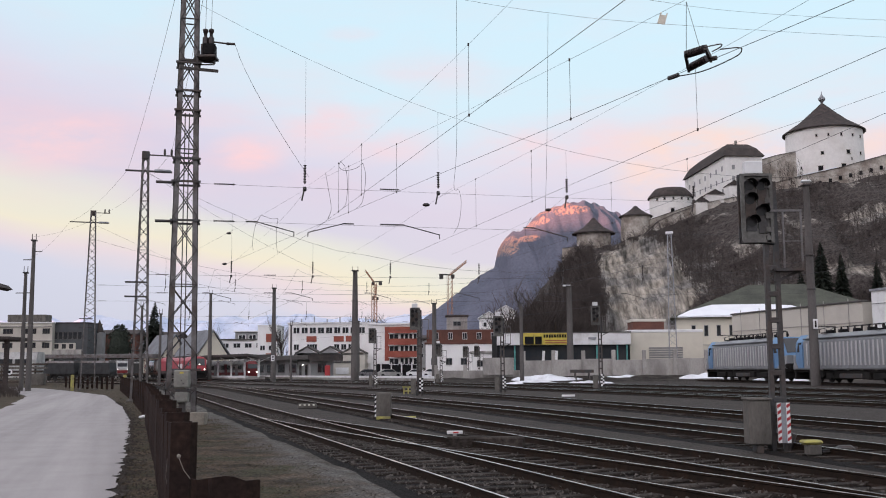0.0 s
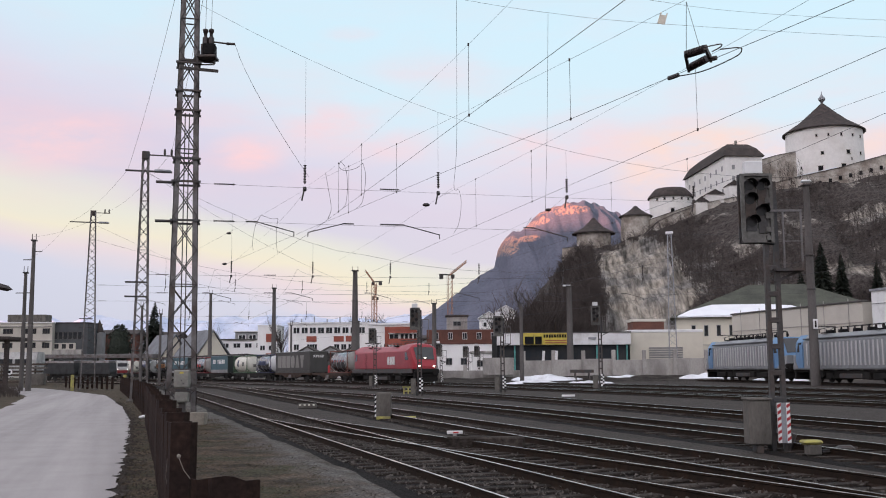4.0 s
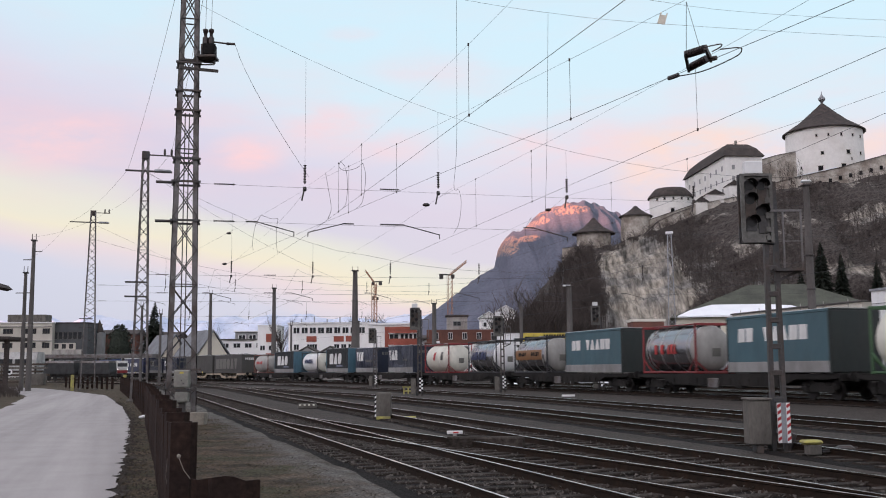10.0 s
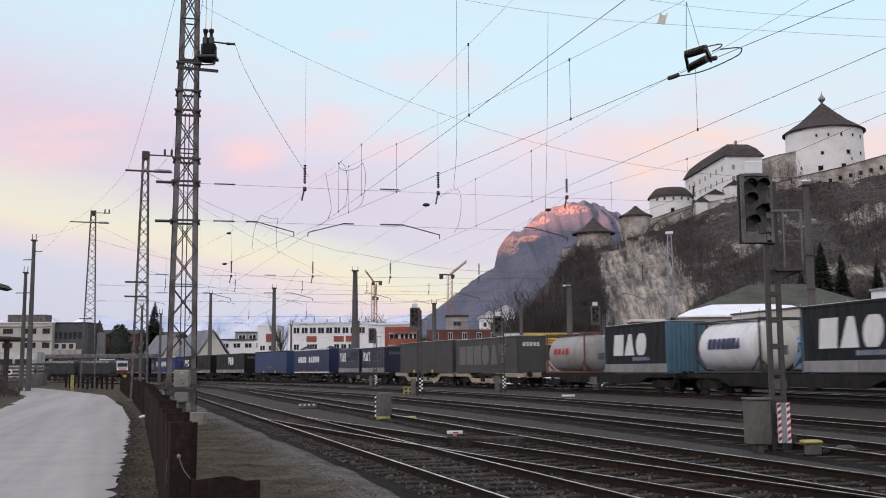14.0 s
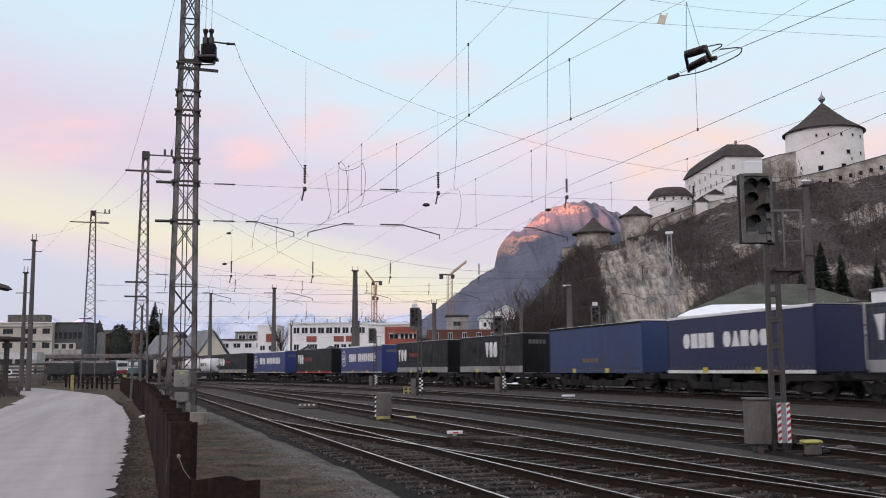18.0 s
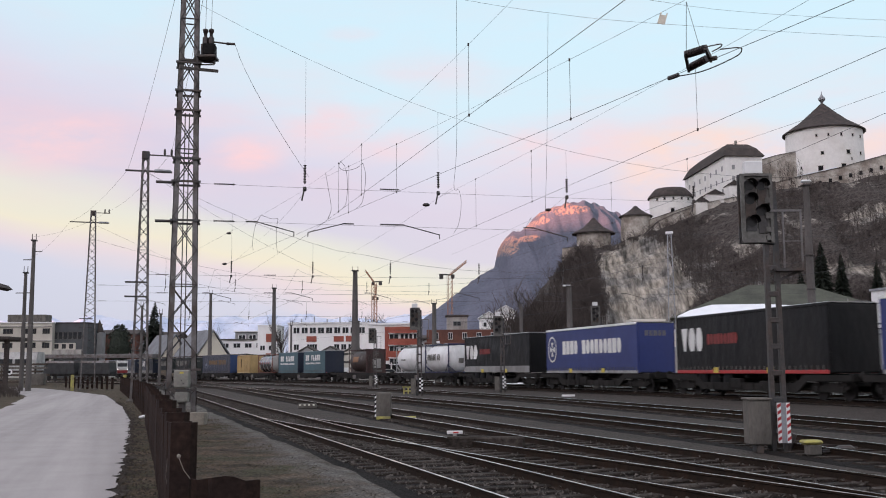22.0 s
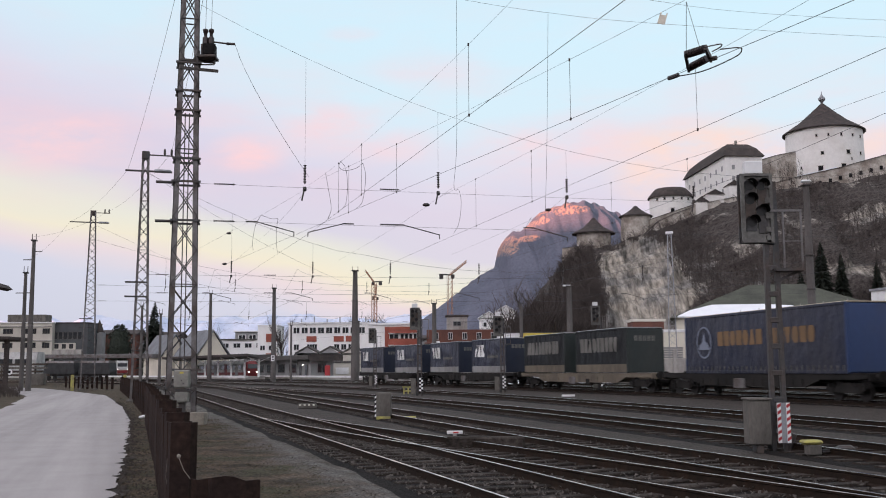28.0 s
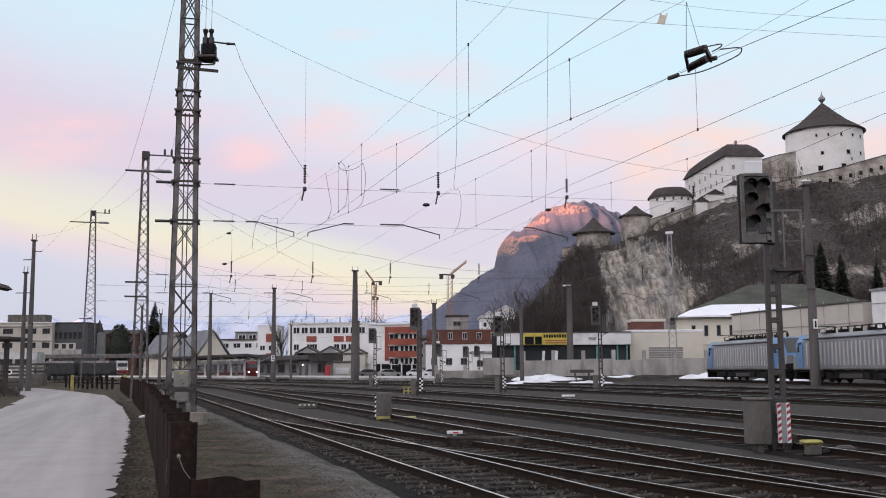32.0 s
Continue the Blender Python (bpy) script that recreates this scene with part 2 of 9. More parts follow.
M.update(
    loco_red=paint("loco_red", (.33, .028, .040), .35, .25, spec=.5),
    under=paint("underframe_grime", (.020, .019, .018), .85, .3),
    under_rust=paint("rusty_underframe", (.065, .045, .036), .85, .4),
    grimy_tan=paint("grimy_tan_frame", (.17, .145, .112), .8, .45),
    under_tan=paint("tan_wagon_frame", (.40, .33, .24), .7, .4),
    wheel=material("worn_wheel_steel", (.028, .025, .023), .6, .5, scale=4),
    tarp_teal=paint("teal_curtain", (.053, .114, .137), .55, .25, fine=2.2, bump=.18),
    tarp_navy=paint("navy_curtain", (.014, .0185, .040), .38, .35, spec=.4, fine=1.8, bump=.55),
    tarp_royal=paint("deep_blue_curtain", (.016, .021, .066), .45, .2, spec=.35),
    tarp_blue=paint("bright_blue_curtain", (.026, .040, .155), .45, .15),
    tarp_blue2=paint("mid_blue_curtain", (.026, .050, .13), .55, .35),
    tarp_black=paint("black_curtain", (.0075, .0075, .008), .5, .25, spec=.22, fine=1.8, bump=.35),
    tarp_grey=paint("faded_grey_curtain", (.062, .060, .056), .7, .3, fine=1.6, bump=.3),
    tarp_slate=paint("slate_curtain", (.0085, .0105, .0125), .5, .25, spec=.2, fine=1.8, bump=.45),
    dark_green=paint("dark_green_front", (.020, .028, .027), .55, .3),
    light_blue=paint("light_blue_steel", (.075, .165, .22), .55, .3),
    dark_navy=paint("dark_navy_front", (.012, .018, .036), .5, .2),
    box_tan=paint("tan_container", (.46, .33, .15), .6, .3),
    alu=material("dull_aluminium", (.42, .42, .42), .45, .6, vary=.1, scale=1.2, second=(.28, .27, .26)),
    boards=paint("grey_side_boards", (.27, .265, .26), .6, .4),
    tank_silver=material("brushed_tank_cladding", (.30, .30, .32), .24, .9, vary=.08, scale=.8, second=(.34, .32, .30), spread=.4, bump=.05),
    tank_cream=paint("cream_tank", (.68, .66, .58), .45, .2),
    tank_white=paint("white_tank", (.74, .74, .74), .45, .2),
    tank_grey=paint("grey_tank", (.36, .35, .33), .5, .35),
    tank_brown=paint("brown_tank", (.045, .028, .024), .5, .3),
    frame_blue=paint("blue_frame", (.018, .024, .075), .5, .25),
    frame_green=paint("green_frame", (.055, .12, .055), .5, .25),
    frame_red=paint("red_frame", (.22, .026, .028), .5, .25),
    frame_rust=paint("red_brown_frame", (.17, .058, .042), .6, .3),
    frame_brown=paint("brown_frame", (.060, .029, .027), .55, .3),
    frame_dark=paint("dark_frame", (.03, .03, .035), .55, .3),
    frame_grey=paint("grey_frame", (.30, .31, .31), .55, .3),
    amber=paint("amber_panel", (.24, .115, .045), .5, .2),
    mark_white=paint("white_marking", (.72, .72, .70), .55, .2),
    mark_grey=paint("faded_marking", (.15, .145, .13), .6, .3),
    mark_navy=paint("navy_marking", (.03, .04, .10), .55, .2),
    mark_red=paint("red_marking", (.42, .04, .04), .55, .2),
    mark_gold=paint("gold_marking", (.20, .12, .055), .6, .3),
    mark_pale=paint("pale_blue_marking", (.22, .25, .32), .6, .3),
    mark_faded=paint("faded_white_marking", (.24, .23, .215), .7, .3),
    mark_dull_red=paint("dull_red_marking", (.22, .035, .032), .6, .35),
    lamp=glow("headlamp_glow", (1.0, .93, .80), 4.5),
)
M["loco_silver"] = paint("loco_silver", (.27, .28, .29), .45, .25, metal=.1)
M["loco_rib"] = paint("loco_rib_silver", (.50, .50, .50), .45, .2)
M["loco_blue"] = paint("loco_light_blue", (.125, .25, .43), .45, .2)


# ---- mesh helpers ----
class Geo:
    """Collects vertices and faces of one mesh."""

    def __init__(self):
        self.v, self.f = [], []

    def add(self, verts, faces):
        n = len(self.v)
        self.v += [tuple(p) for p in verts]
        self.f += [tuple(i + n for i in f) for f in faces]
        return self

    def box(self, c, s, rz=0.0, ch=0.0):
        x, y, z = s[0] / 2, s[1] / 2, s[2] / 2
        ca, sa = math.cos(rz), math.sin(rz)
        if ch <= 0:
            vs = [(i * x, j * y, k * z) for i in (-1, 1) for j in (-1, 1) for k in (-1, 1)]
            fs = [(0, 1, 3, 2), (4, 6, 7, 5), (0, 4, 5, 1), (2, 3, 7, 6), (0, 2, 6, 4), (1, 5, 7, 3)]
        else:
            # eight-cornered plan with chamfered top and bottom rims
            def ring(ax, ay, zz):
                return [(-ax + ch, -ay, zz), (ax - ch, -ay, zz), (ax, -ay + ch, zz), (ax, ay - ch, zz),
                        (ax - ch, ay, zz), (-ax + ch, ay, zz), (-ax, ay - ch, zz), (-ax, -ay + ch, zz)]
            vs = ring(x - ch, y - ch, -z) + ring(x, y, -z + ch) + ring(x, y, z - ch) + ring(x - ch, y - ch, z)
            fs = [tuple(range(7, -1, -1)), tuple(range(24, 32))]
            for r in range(3):
                fs += [(r * 8 + i, r * 8 + (i + 1) % 8, r * 8 + 8 + (i + 1) % 8, r * 8 + 8 + i) for i in range(8)]
        return self.add([(c[0] + a * ca - b * sa, c[1] + a * sa + b * ca, c[2] + d) for a, b, d in vs], fs)

    def bar(self, p, q, w, h=None):
        """A rectangular bar from p to q."""
        p, q = Vector(p), Vector(q)
        h = h or w
        d = (q - p).normalized()
        up = Vector((0, 0, 1)) if abs(d.z) < 0.95 else Vector((0, 1, 0))
        a = d.cross(up).normalized() * (w / 2)
        b = d.cross(a).normalized() * (h / 2)
        vs = [e + i * a + j * b for e in (p, q) for i, j in ((-1, -1), (1, -1), (1, 1), (-1, 1))]
        return self.add(vs, [(0, 1, 2, 3), (7, 6, 5, 4)] + [(i, i + 4, (i + 1) % 4 + 4, (i + 1) % 4) for i in range(4)])

    def tube(self, p, q, r, r2=None, n=8, caps=True):
        p, q = Vector(p), Vector(q)
        r2 = r if r2 is None else r2
        d = (q - p).normalized()
        up = Vector((0, 0, 1)) if abs(d.z) < 0.95 else Vector((0, 1, 0))
        a = d.cross(up).normalized()
        b = d.cross(a)
        vs = [e + k * (a * math.cos(2 * math.pi * i / n) + b * math.sin(2 * math.pi * i / n)) for e, k in ((p, r), (q, r2)) for i in range(n)]
        fs = [(i, i + n, (i + 1) % n + n, (i + 1) % n) for i in range(n)]
        if caps:
            fs += [tuple(range(n)), tuple(range(2 * n - 1, n - 1, -1))]
        return self.add(vs, fs)

    def path(self, pts, r, n=5):
        """One continuous round strand through the points."""
        pts = [Vector(p) for p in pts]
        rings = []
        for i, p in enumerate(pts):
            d = (pts[min(i + 1, len(pts) - 1)] - pts[max(i - 1, 0)]).normalized()
            up = Vector((0, 0, 1)) if abs(d.z) < 0.9 else Vector((0, 1, 0))
            a = d.cross(up).normalized()
            b = d.cross(a)
            rings.append([p + r * (a * math.cos(2 * math.pi * k / n) + b * math.sin(2 * math.pi * k / n)) for k in range(n)])
        return self.loft(rings)

    def lathe(self, prof, n=16, c=(0, 0, 0), axis="z"):
        """Turns a profile of (radius, height) round an axis through c."""
        vs = []
        for r, h in prof:
            for i in range(n):
                a, b = r * math.cos(2 * math.pi * i / n), r * math.sin(2 * math.pi * i / n)
                x = (a, b, h) if axis == "z" else (h, a, b) if axis == "x" else (b, h, a)
                vs.append((c[0] + x[0], c[1] + x[1], c[2] + x[2]))
        fs = [(j * n + i, j * n + (i + 1) % n, (j + 1) * n + (i + 1) % n, (j + 1) * n + i) for j in range(len(prof) - 1) for i in range(n)]
        fs += [tuple(range(n - 1, -1, -1)), tuple(range((len(prof) - 1) * n, len(prof) * n))]
        return self.add(vs, fs)

    def loft(self, rings, caps=True):
        n = len(rings[0])
        fs = [(j * n + i, j * n + (i + 1) % n, (j + 1) * n + (i + 1) % n, (j + 1) * n + i) for j in range(len(rings) - 1) for i in range(n)]
        if caps:
            fs += [tuple(range(n - 1, -1, -1)), tuple(range((len(rings) - 1) * n, len(rings) * n))]
        return self.add([p for r in rings for p in r], fs)

    def prism(self, poly, a, b, axis="y"):
        """Extrudes a polygon from a to b along an axis; poly in (x,z) for y, (y,z) for x, (x,y) for z."""
        def put(p, t):
            return (p[0], t, p[1]) if axis == "y" else (t, p[0], p[1]) if axis == "x" else (p[0], p[1], t)
        return self.loft([[put(p, a) for p in poly], [put(p, b) for p in poly]])


def mesh_of(name, geo, mat, smooth=False):
    me = bpy.data.meshes.new(name)
    me.from_pydata(geo.v, [], geo.f)
    me.materials.append(mat)
    bm = bmesh.new()
    bm.from_mesh(me)
    bmesh.ops.recalc_face_normals(bm, faces=bm.faces)
    bm.to_mesh(me)
    bm.free()
    if smooth:
        me.polygons.foreach_set("use_smooth", [True] * len(me.polygons))
        me.set_sharp_from_angle(angle=radians(38))
    return me


def part(name, geo, mat, parent=None, label="", smooth=False, m=None):
    ob = new(name, mesh_of(name, geo, mat, smooth) if isinstance(geo, Geo) else geo)
    ob.parent = parent
    if m is not None:
        ob.matrix_basis = m
    if label:
        ob["label"] = label
    return ob


def thing(name, label, category, m=None, group="", kind=""):
    ob = tagged(new(name), label, category, group, kind)
    ob.empty_display_size = 0.3
    if m is not None:
        ob.matrix_basis = m
    return ob


def solo(name, geo, mat, label, category, group="", kind="", smooth=False, m=None):
    return tagged(part(name, geo, mat, None, "", smooth, m), label, category, group, kind)


def lerp(x, xs, ys):
    return float(np.interp(x, xs, ys))


# ---- plan ----
def ground_z(x, y):
    """Height of the yard: it rises gently away from the road."""
    p = x * .955 + y * .2955
    return lerp(p, (0, 8, 31, 50, 80), (0, 0, .13, .39, .5))


def line_heading(s):
    s = max(-250.0, min(45.0, s))
    return 0.2884 - 0.00253 * s - 2.9e-6 * s * s


def make_line():
    """Plan of the running line: distance s, place and heading; s grows the way the train goes."""
    rows = {0.0: (13.113, 61.678)}
    for sign in (1, -1):
        x, y, s = 13.113, 61.678, 0.0
        while abs(s) < 760:
            a = line_heading(s + sign * 1.0)
            x, y, s = x + sign * 2 * math.sin(a), y - sign * 2 * math.cos(a), s + sign * 2
            rows[s] = (x, y)
    ss = sorted(rows)
    return np.array(ss), np.array([rows[s][0] for s in ss]), np.array([rows[s][1] for s in ss])


LINE = make_line()
RAIL = 0.16


def on_line(s, lat=0.0):
    """Place on the running line at s, lat metres towards the road."""
    a = line_heading(s)
    return lerp(s, LINE[0], LINE[1]) - lat * math.cos(a), lerp(s, LINE[0], LINE[2]) - lat * math.sin(a), a


def ride(s):
    """Pose of a vehicle whose middle is at s on the running line, on the rail heads."""
    x, y, a = on_line(s)
    x0, y0, _ = on_line(s - 5)
    x1, y1, _ = on_line(s + 5)
    return Matrix.Translation((x, y, .13 + RAIL)) @ Matrix.Rotation(math.atan2(y1 - y0, x1 - x0), 4, "Z")


# ---- ground, road, tracks ----
def asphalt_material():
    """Pale worn asphalt with wheel marks along the road and fine grit."""
    m = material("worn_asphalt", (.36, .336, .331), .8, vary=.10, scale=.9, fine=46, bump=.2, second=(.338, .315, .31), spread=.45)
    nt = m.node_tree
    N, L = nt.nodes.new, nt.links.new
    b = nt.nodes["Principled BSDF"]
    tc, dx, dy, co = N("ShaderNodeTexCoord"), N("ShaderNodeVectorMath"), N("ShaderNodeVectorMath"), N("ShaderNodeCombineXYZ")
    for d, v in ((dx, (1, .315, 0)), (dy, (0, .035, 0))):
        d.operation = "DOT_PRODUCT"
        d.inputs[1].default_value = v
        L(tc.outputs["Object"], d.inputs[0])
    L(dx.outputs["Value"], co.inputs[0])
    L(dy.outputs["Value"], co.inputs[1])
    src = b.inputs["Base Color"].links[0].from_socket
    for sc_, lo, hi, p0, p1 in ((.8, .88, 1.06, .38, .62), (3.6, .95, 1.03, .35, .65)):
        n, mr, k = N("ShaderNodeTexNoise"), N("ShaderNodeMapRange"), N("ShaderNodeVectorMath")
        n.inputs["Scale"].default_value, n.inputs["Detail"].default_value = sc_, 4
        L(co.outputs[0], n.inputs["Vector"])
        mr.inputs[1].default_value, mr.inputs[2].default_value, mr.inputs[3].default_value, mr.inputs[4].default_value = p0, p1, lo, hi
        L(n.outputs[0], mr.inputs[0])
        k.operation = "SCALE"
        L(src, k.inputs[0])
        L(mr.outputs[0], k.inputs["Scale"])
        src = k.outputs[0]
    L(src, b.inputs["Base Color"])
    return m


def earth_material():
    """Yard ground: brown earth with moss and litter, a worn pale gravel path beside the first track, darker gravel past it."""
    m = material("earth_gravel", (.092, .068, .047), .95, vary=.7, scale=1.1, fine=16, bump=1.0, second=(.030, .024, .019), spread=.62)
    nt = m.node_tree
    N, L = nt.nodes.new, nt.links.new
    b = nt.nodes["Principled BSDF"]
    tc = N("ShaderNodeTexCoord")
    ramp = next(n for n in nt.nodes if n.type == "VALTORGB")
    tail = ramp.outputs[0].links[0].to_socket

    def noise_of(scale, detail, p0, p1, lo, hi):
        n, mr = N("ShaderNodeTexNoise"), N("ShaderNodeMapRange")
        n.inputs["Scale"].default_value, n.inputs["Detail"].default_value, n.inputs["Roughness"].default_value = scale, detail, .65
        L(tc.outputs["Object"], n.inputs["Vector"])
        mr.inputs[1].default_value, mr.inputs[2].default_value, mr.inputs[3].default_value, mr.inputs[4].default_value = p0, p1, lo, hi
        L(n.outputs[0], mr.inputs[0])
        return mr.outputs[0]

    def blend(fac, a, col):
        x = N("ShaderNodeMix")
        x.data_type = "RGBA"
        L(fac, x.inputs[0])
        L(a, x.inputs[6])
        x.inputs[7].default_value = (*col, 1)
        return x.outputs[2]

    def math_of(op, a, v):
        q = N("ShaderNodeMath")
        q.operation = op
        L(a, q.inputs[0])
        if isinstance(v, (int, float)):
            q.inputs[1].default_value = v
        else:
            L(v, q.inputs[1])
        return q.outputs[0]
    col = blend(noise_of(.55, 6, .47, .62, 0, .8), ramp.outputs[0], (.058, .056, .034))
    # distance from the first track
    d = N("ShaderNodeVectorMath")
    d.operation = "DOT_PRODUCT"
    d.inputs[1].default_value = (.952, .3048, 0)
    L(tc.outputs["Object"], d.inputs[0])
    dist = math_of("ADD", d.outputs["Value"], -5.38)
    dist = math_of("ADD", dist, noise_of(.5, 5, .25, .75, -.8, .8))
    lo, hi, yard = N("ShaderNodeMapRange"), N("ShaderNodeMapRange"), N("ShaderNodeMapRange")
    for n, p, q, u, v in ((lo, -2.7, -1.8, 0, .9), (hi, -1.6, -1.1, 1, 0), (yard, -1.6, -1.1, 0, .8)):
        n.inputs[1].default_value, n.inputs[2].default_value, n.inputs[3].default_value, n.inputs[4].default_value = p, q, u, v
        L(dist, n.inputs[0])
    path = math_of("MULTIPLY", lo.outputs[0], hi.outputs[0])
    path = math_of("MULTIPLY", path, noise_of(1.6, 5, .3, .6, .35, 1.0))
    col = blend(path, col, (.115, .110, .105))
    col = blend(yard.outputs[0], col, (.054, .048, .0455))
    # single stones and dark litter
    v = N("ShaderNodeTexVoronoi")
    v.inputs["Scale"].default_value = 33
    L(tc.outputs["Object"], v.inputs["Vector"])
    sx, mr = N("ShaderNodeSeparateColor"), N("ShaderNodeMapRange")
    L(v.outputs["Color"], sx.inputs[0])
    mr.inputs[1].default_value, mr.inputs[2].default_value, mr.inputs[3].default_value, mr.inputs[4].default_value = 0, 1, .68, 1.4
    L(sx.outputs[0], mr.inputs[0])
    k = N("ShaderNodeVectorMath")
    k.operation = "SCALE"
    L(col, k.inputs[0])
    L(mr.outputs[0], k.inputs["Scale"])
    L(k.outputs[0], tail)
    return m


M["weed"] = material("dead_weeds", (.10, .085, .058), .95, vary=.3, scale=1, fine=6, second=(.05, .05, .032), bump=0)
M["stone"] = material("crushed_stone", (.115, .105, .096), .95, vary=.4, scale=3, fine=9, bump=.2, second=(.08, .07, .063), spread=.45)
M["verge_soil"] = material("verge_soil", (.034, .028, .024), .95, vary=.6, scale=1.4, fine=17, bump=1.0, second=(.060, .050, .041), spread=.45)
def strip(edge_a, edge_b, lift, step=4):
    """A sheet between two edges given as lists of (x, y), laid on the ground."""
    g = Geo()
    n = len(edge_a)
    for i in range(n):
        for t in [k / step for k in range(step + 1)]:
            x, y = edge_a[i][0] * (1 - t) + edge_b[i][0] * t, edge_a[i][1] * (1 - t) + edge_b[i][1] * t
            g.v.append((x, y, ground_z(x, y) + lift))
    w = step + 1
    g.f = [(i * w + j, i * w + j + 1, (i + 1) * w + j + 1, (i + 1) * w + j) for i in range(n - 1) for j in range(step)]
    return g


def build_ground():
    g = Geo()
    xs = [-4200, -2000, -900, -400, -200] + [-120 + 5 * i for i in range(52)] + [180, 260, 400, 900, 2000, 4200]
    ys = [-3000, -1200, -500, -200, -80, -40] + [-20 + 5 * i for i in range(50)] + [260, 320, 400, 600, 1000, 2000, 4600]
    for y in ys:
        for x in xs:
            near = abs(x) < 100 and 0 < y < 140
            g.v.append((x, y, ground_z(x, y) - .026 + (noise.noise((x * .3, y * .3, 0)) * .015 if near else 0)))
    w = len(xs)
    g.f = [(j * w + i, j * w + i + 1, (j + 1) * w + i + 1, (j + 1) * w + i) for j in range(len(ys) - 1) for i in range(w - 1)]
    solo("ground", g, earth_material(), "grey-brown earth and gravel of a railway yard", "ground", kind="structure", smooth=True)


ROAD_Y = (-8, 10, 13.9, 21.8, 35.7, 50.5, 75, 94, 109, 130, 160)
ROAD_X = (1.5, -3.3, -4.5, -6.8, -11, -16, -25, -34.7, -43, -58, -84)


def road_edge(y):
    return lerp(y, ROAD_Y, ROAD_X)


def build_road():
    ys = [-8 + .14 * i for i in range(390)] + [46.6 + 1.2 * i for i in range(80)]
    right, left = [], []
    for y in ys:
        bite = .4 * max(0, noise.noise((y * 2.1, 21, 0)) - .1) + .14 * max(0, noise.noise((y * 4.5, 5, 0)) - .1) + .04 * noise.noise((y * 9, 15, 0))
        x = road_edge(y) + .16 * noise.noise((y * .45, 3, 0)) + .08 * noise.noise((y * 1.7, 7, 0)) - bite * (1 if y < 46 else .3)
        right.append((x, y))
        left.append((road_edge(y) - 5.6 + .3 * noise.noise((y * .3, 11, 0)) + .2 * max(0, noise.noise((y * 3.1, 2, 0))), y - .6))
    solo("road", strip(right, left, .03, 6), asphalt_material(), "narrow light-grey worn asphalt service road", "road", kind="structure", smooth=True)
    # dark wet soil along the broken edge
    solo("verge", strip([(road_edge(y) - .55, y) for y in ys], [(road_edge(y) + .08 + .22 * noise.noise((y * .7, 9, 0)) + .2 * noise.noise((y * 3.3, 4, 0)), y) for y in ys], .012, 4),
         M["verge_soil"], "dark damp soil along the broken road edge", "soil", kind="structure", smooth=True)
    rng = random.Random(5)
    g, cl = Geo(), Geo()
    for i in range(5200):
        y = 8 + 60 * rng.random() ** 1.8
        x = road_edge(y) + rng.uniform(.1, 1.15)
        if noise.noise((x * 1.3, y * .8, 2)) < -.1:
            continue
        h = rng.uniform(.015, .05)
        a = rng.uniform(0, 6.28)
        p = Vector((x, y, ground_z(x, y)))
        g.add([p, p + Vector((.02 * math.cos(a), .02 * math.sin(a), 0)), p + Vector((rng.uniform(-.07, .07), rng.uniform(-.07, .07), h))], [(0, 1, 2)])
    for i in range(2600):
        y = 8 + 50 * rng.random() ** 1.9
        t = rng.random() ** 1.6
        x = road_edge(y) + .0 + .75 * t + .15 * noise.noise((y * 1.2, 8, 0))
        s = rng.uniform(.012, .05) * (1.1 - .6 * t)
        p = Vector((x, y, ground_z(x, y) + .012))
        vs = [p + Vector((math.cos(k * 1.257 + rng.random()) * s * rng.uniform(.7, 1.5), math.sin(k * 1.257) * s, 0)) for k in range(5)] + [p + Vector((rng.uniform(-.3, .3) * s, 0, s * rng.uniform(.4, .9)))]
        cl.add(vs, [(k, (k + 1) % 5, 5) for k in range(5)])
    solo("verge_grass", g, M["straw"], "short withered grass along the road edge", "grass", kind="stuff")
    solo("verge_clods", cl, M["verge_soil"], "dark clods of soil and broken asphalt along the road", "soil", kind="stuff")


def plan_track(fn, y0, y1, step=2.0):
    ys = np.arange(y0, y1 + .01, step)
    return [(fn(y), float(y)) for y in ys]


def plan_lat(lat, s0, s1, step=3.0):
    return [on_line(s, lat(s))[:2] for s in np.arange(s0, s1, step)]


def track_a(y):
    return 5.65 - .32 * y


def track_b(y):
    d = max(0.0, 36 - y)
    return track_a(y) + .142 * d * d / (d + 4)


def track_c(y):
    return 10.18 - .31 * y


def track_g(y):
    return 30.9 - .0915 * (y - 71.5)


TRACKS = [
    ("A", plan_track(track_a, 2, 150)),
    ("B", plan_track(track_b, 2, 36)),
    ("C", plan_track(track_c, 2, 150)),
    ("D", plan_lat(lambda s: 14.5 + .045 * max(0, 38 - s), -190, 56)),
    ("E", plan_lat(lambda s: 9.7, -200, 56)),
    ("F", plan_lat(lambda s: 0.0, -300, 60)),
    ("H", plan_lat(lambda s: -5.0, -96, 56)),
    ("I", plan_lat(lambda s: -10.4, -175, 40)),
    ("G", plan_track(track_g, 34, 150)),
]


def resample(pts, step):
    """Evenly spaced places and headings along a plan line."""
    p = np.array(pts)
    d = np.concatenate([[0], np.cumsum(np.hypot(*np.diff(p, axis=0).T))])
    s = np.arange(0, d[-1], step)
    x, y = np.interp(s, d, p[:, 0]), np.interp(s, d, p[:, 1])
    h = np.unwrap(np.arctan2(np.gradient(y), np.gradient(x)))
    return x, y, h


SLEEPER = Geo().box((0, 0, 0), (.25, 2.55, .15), ch=.02)


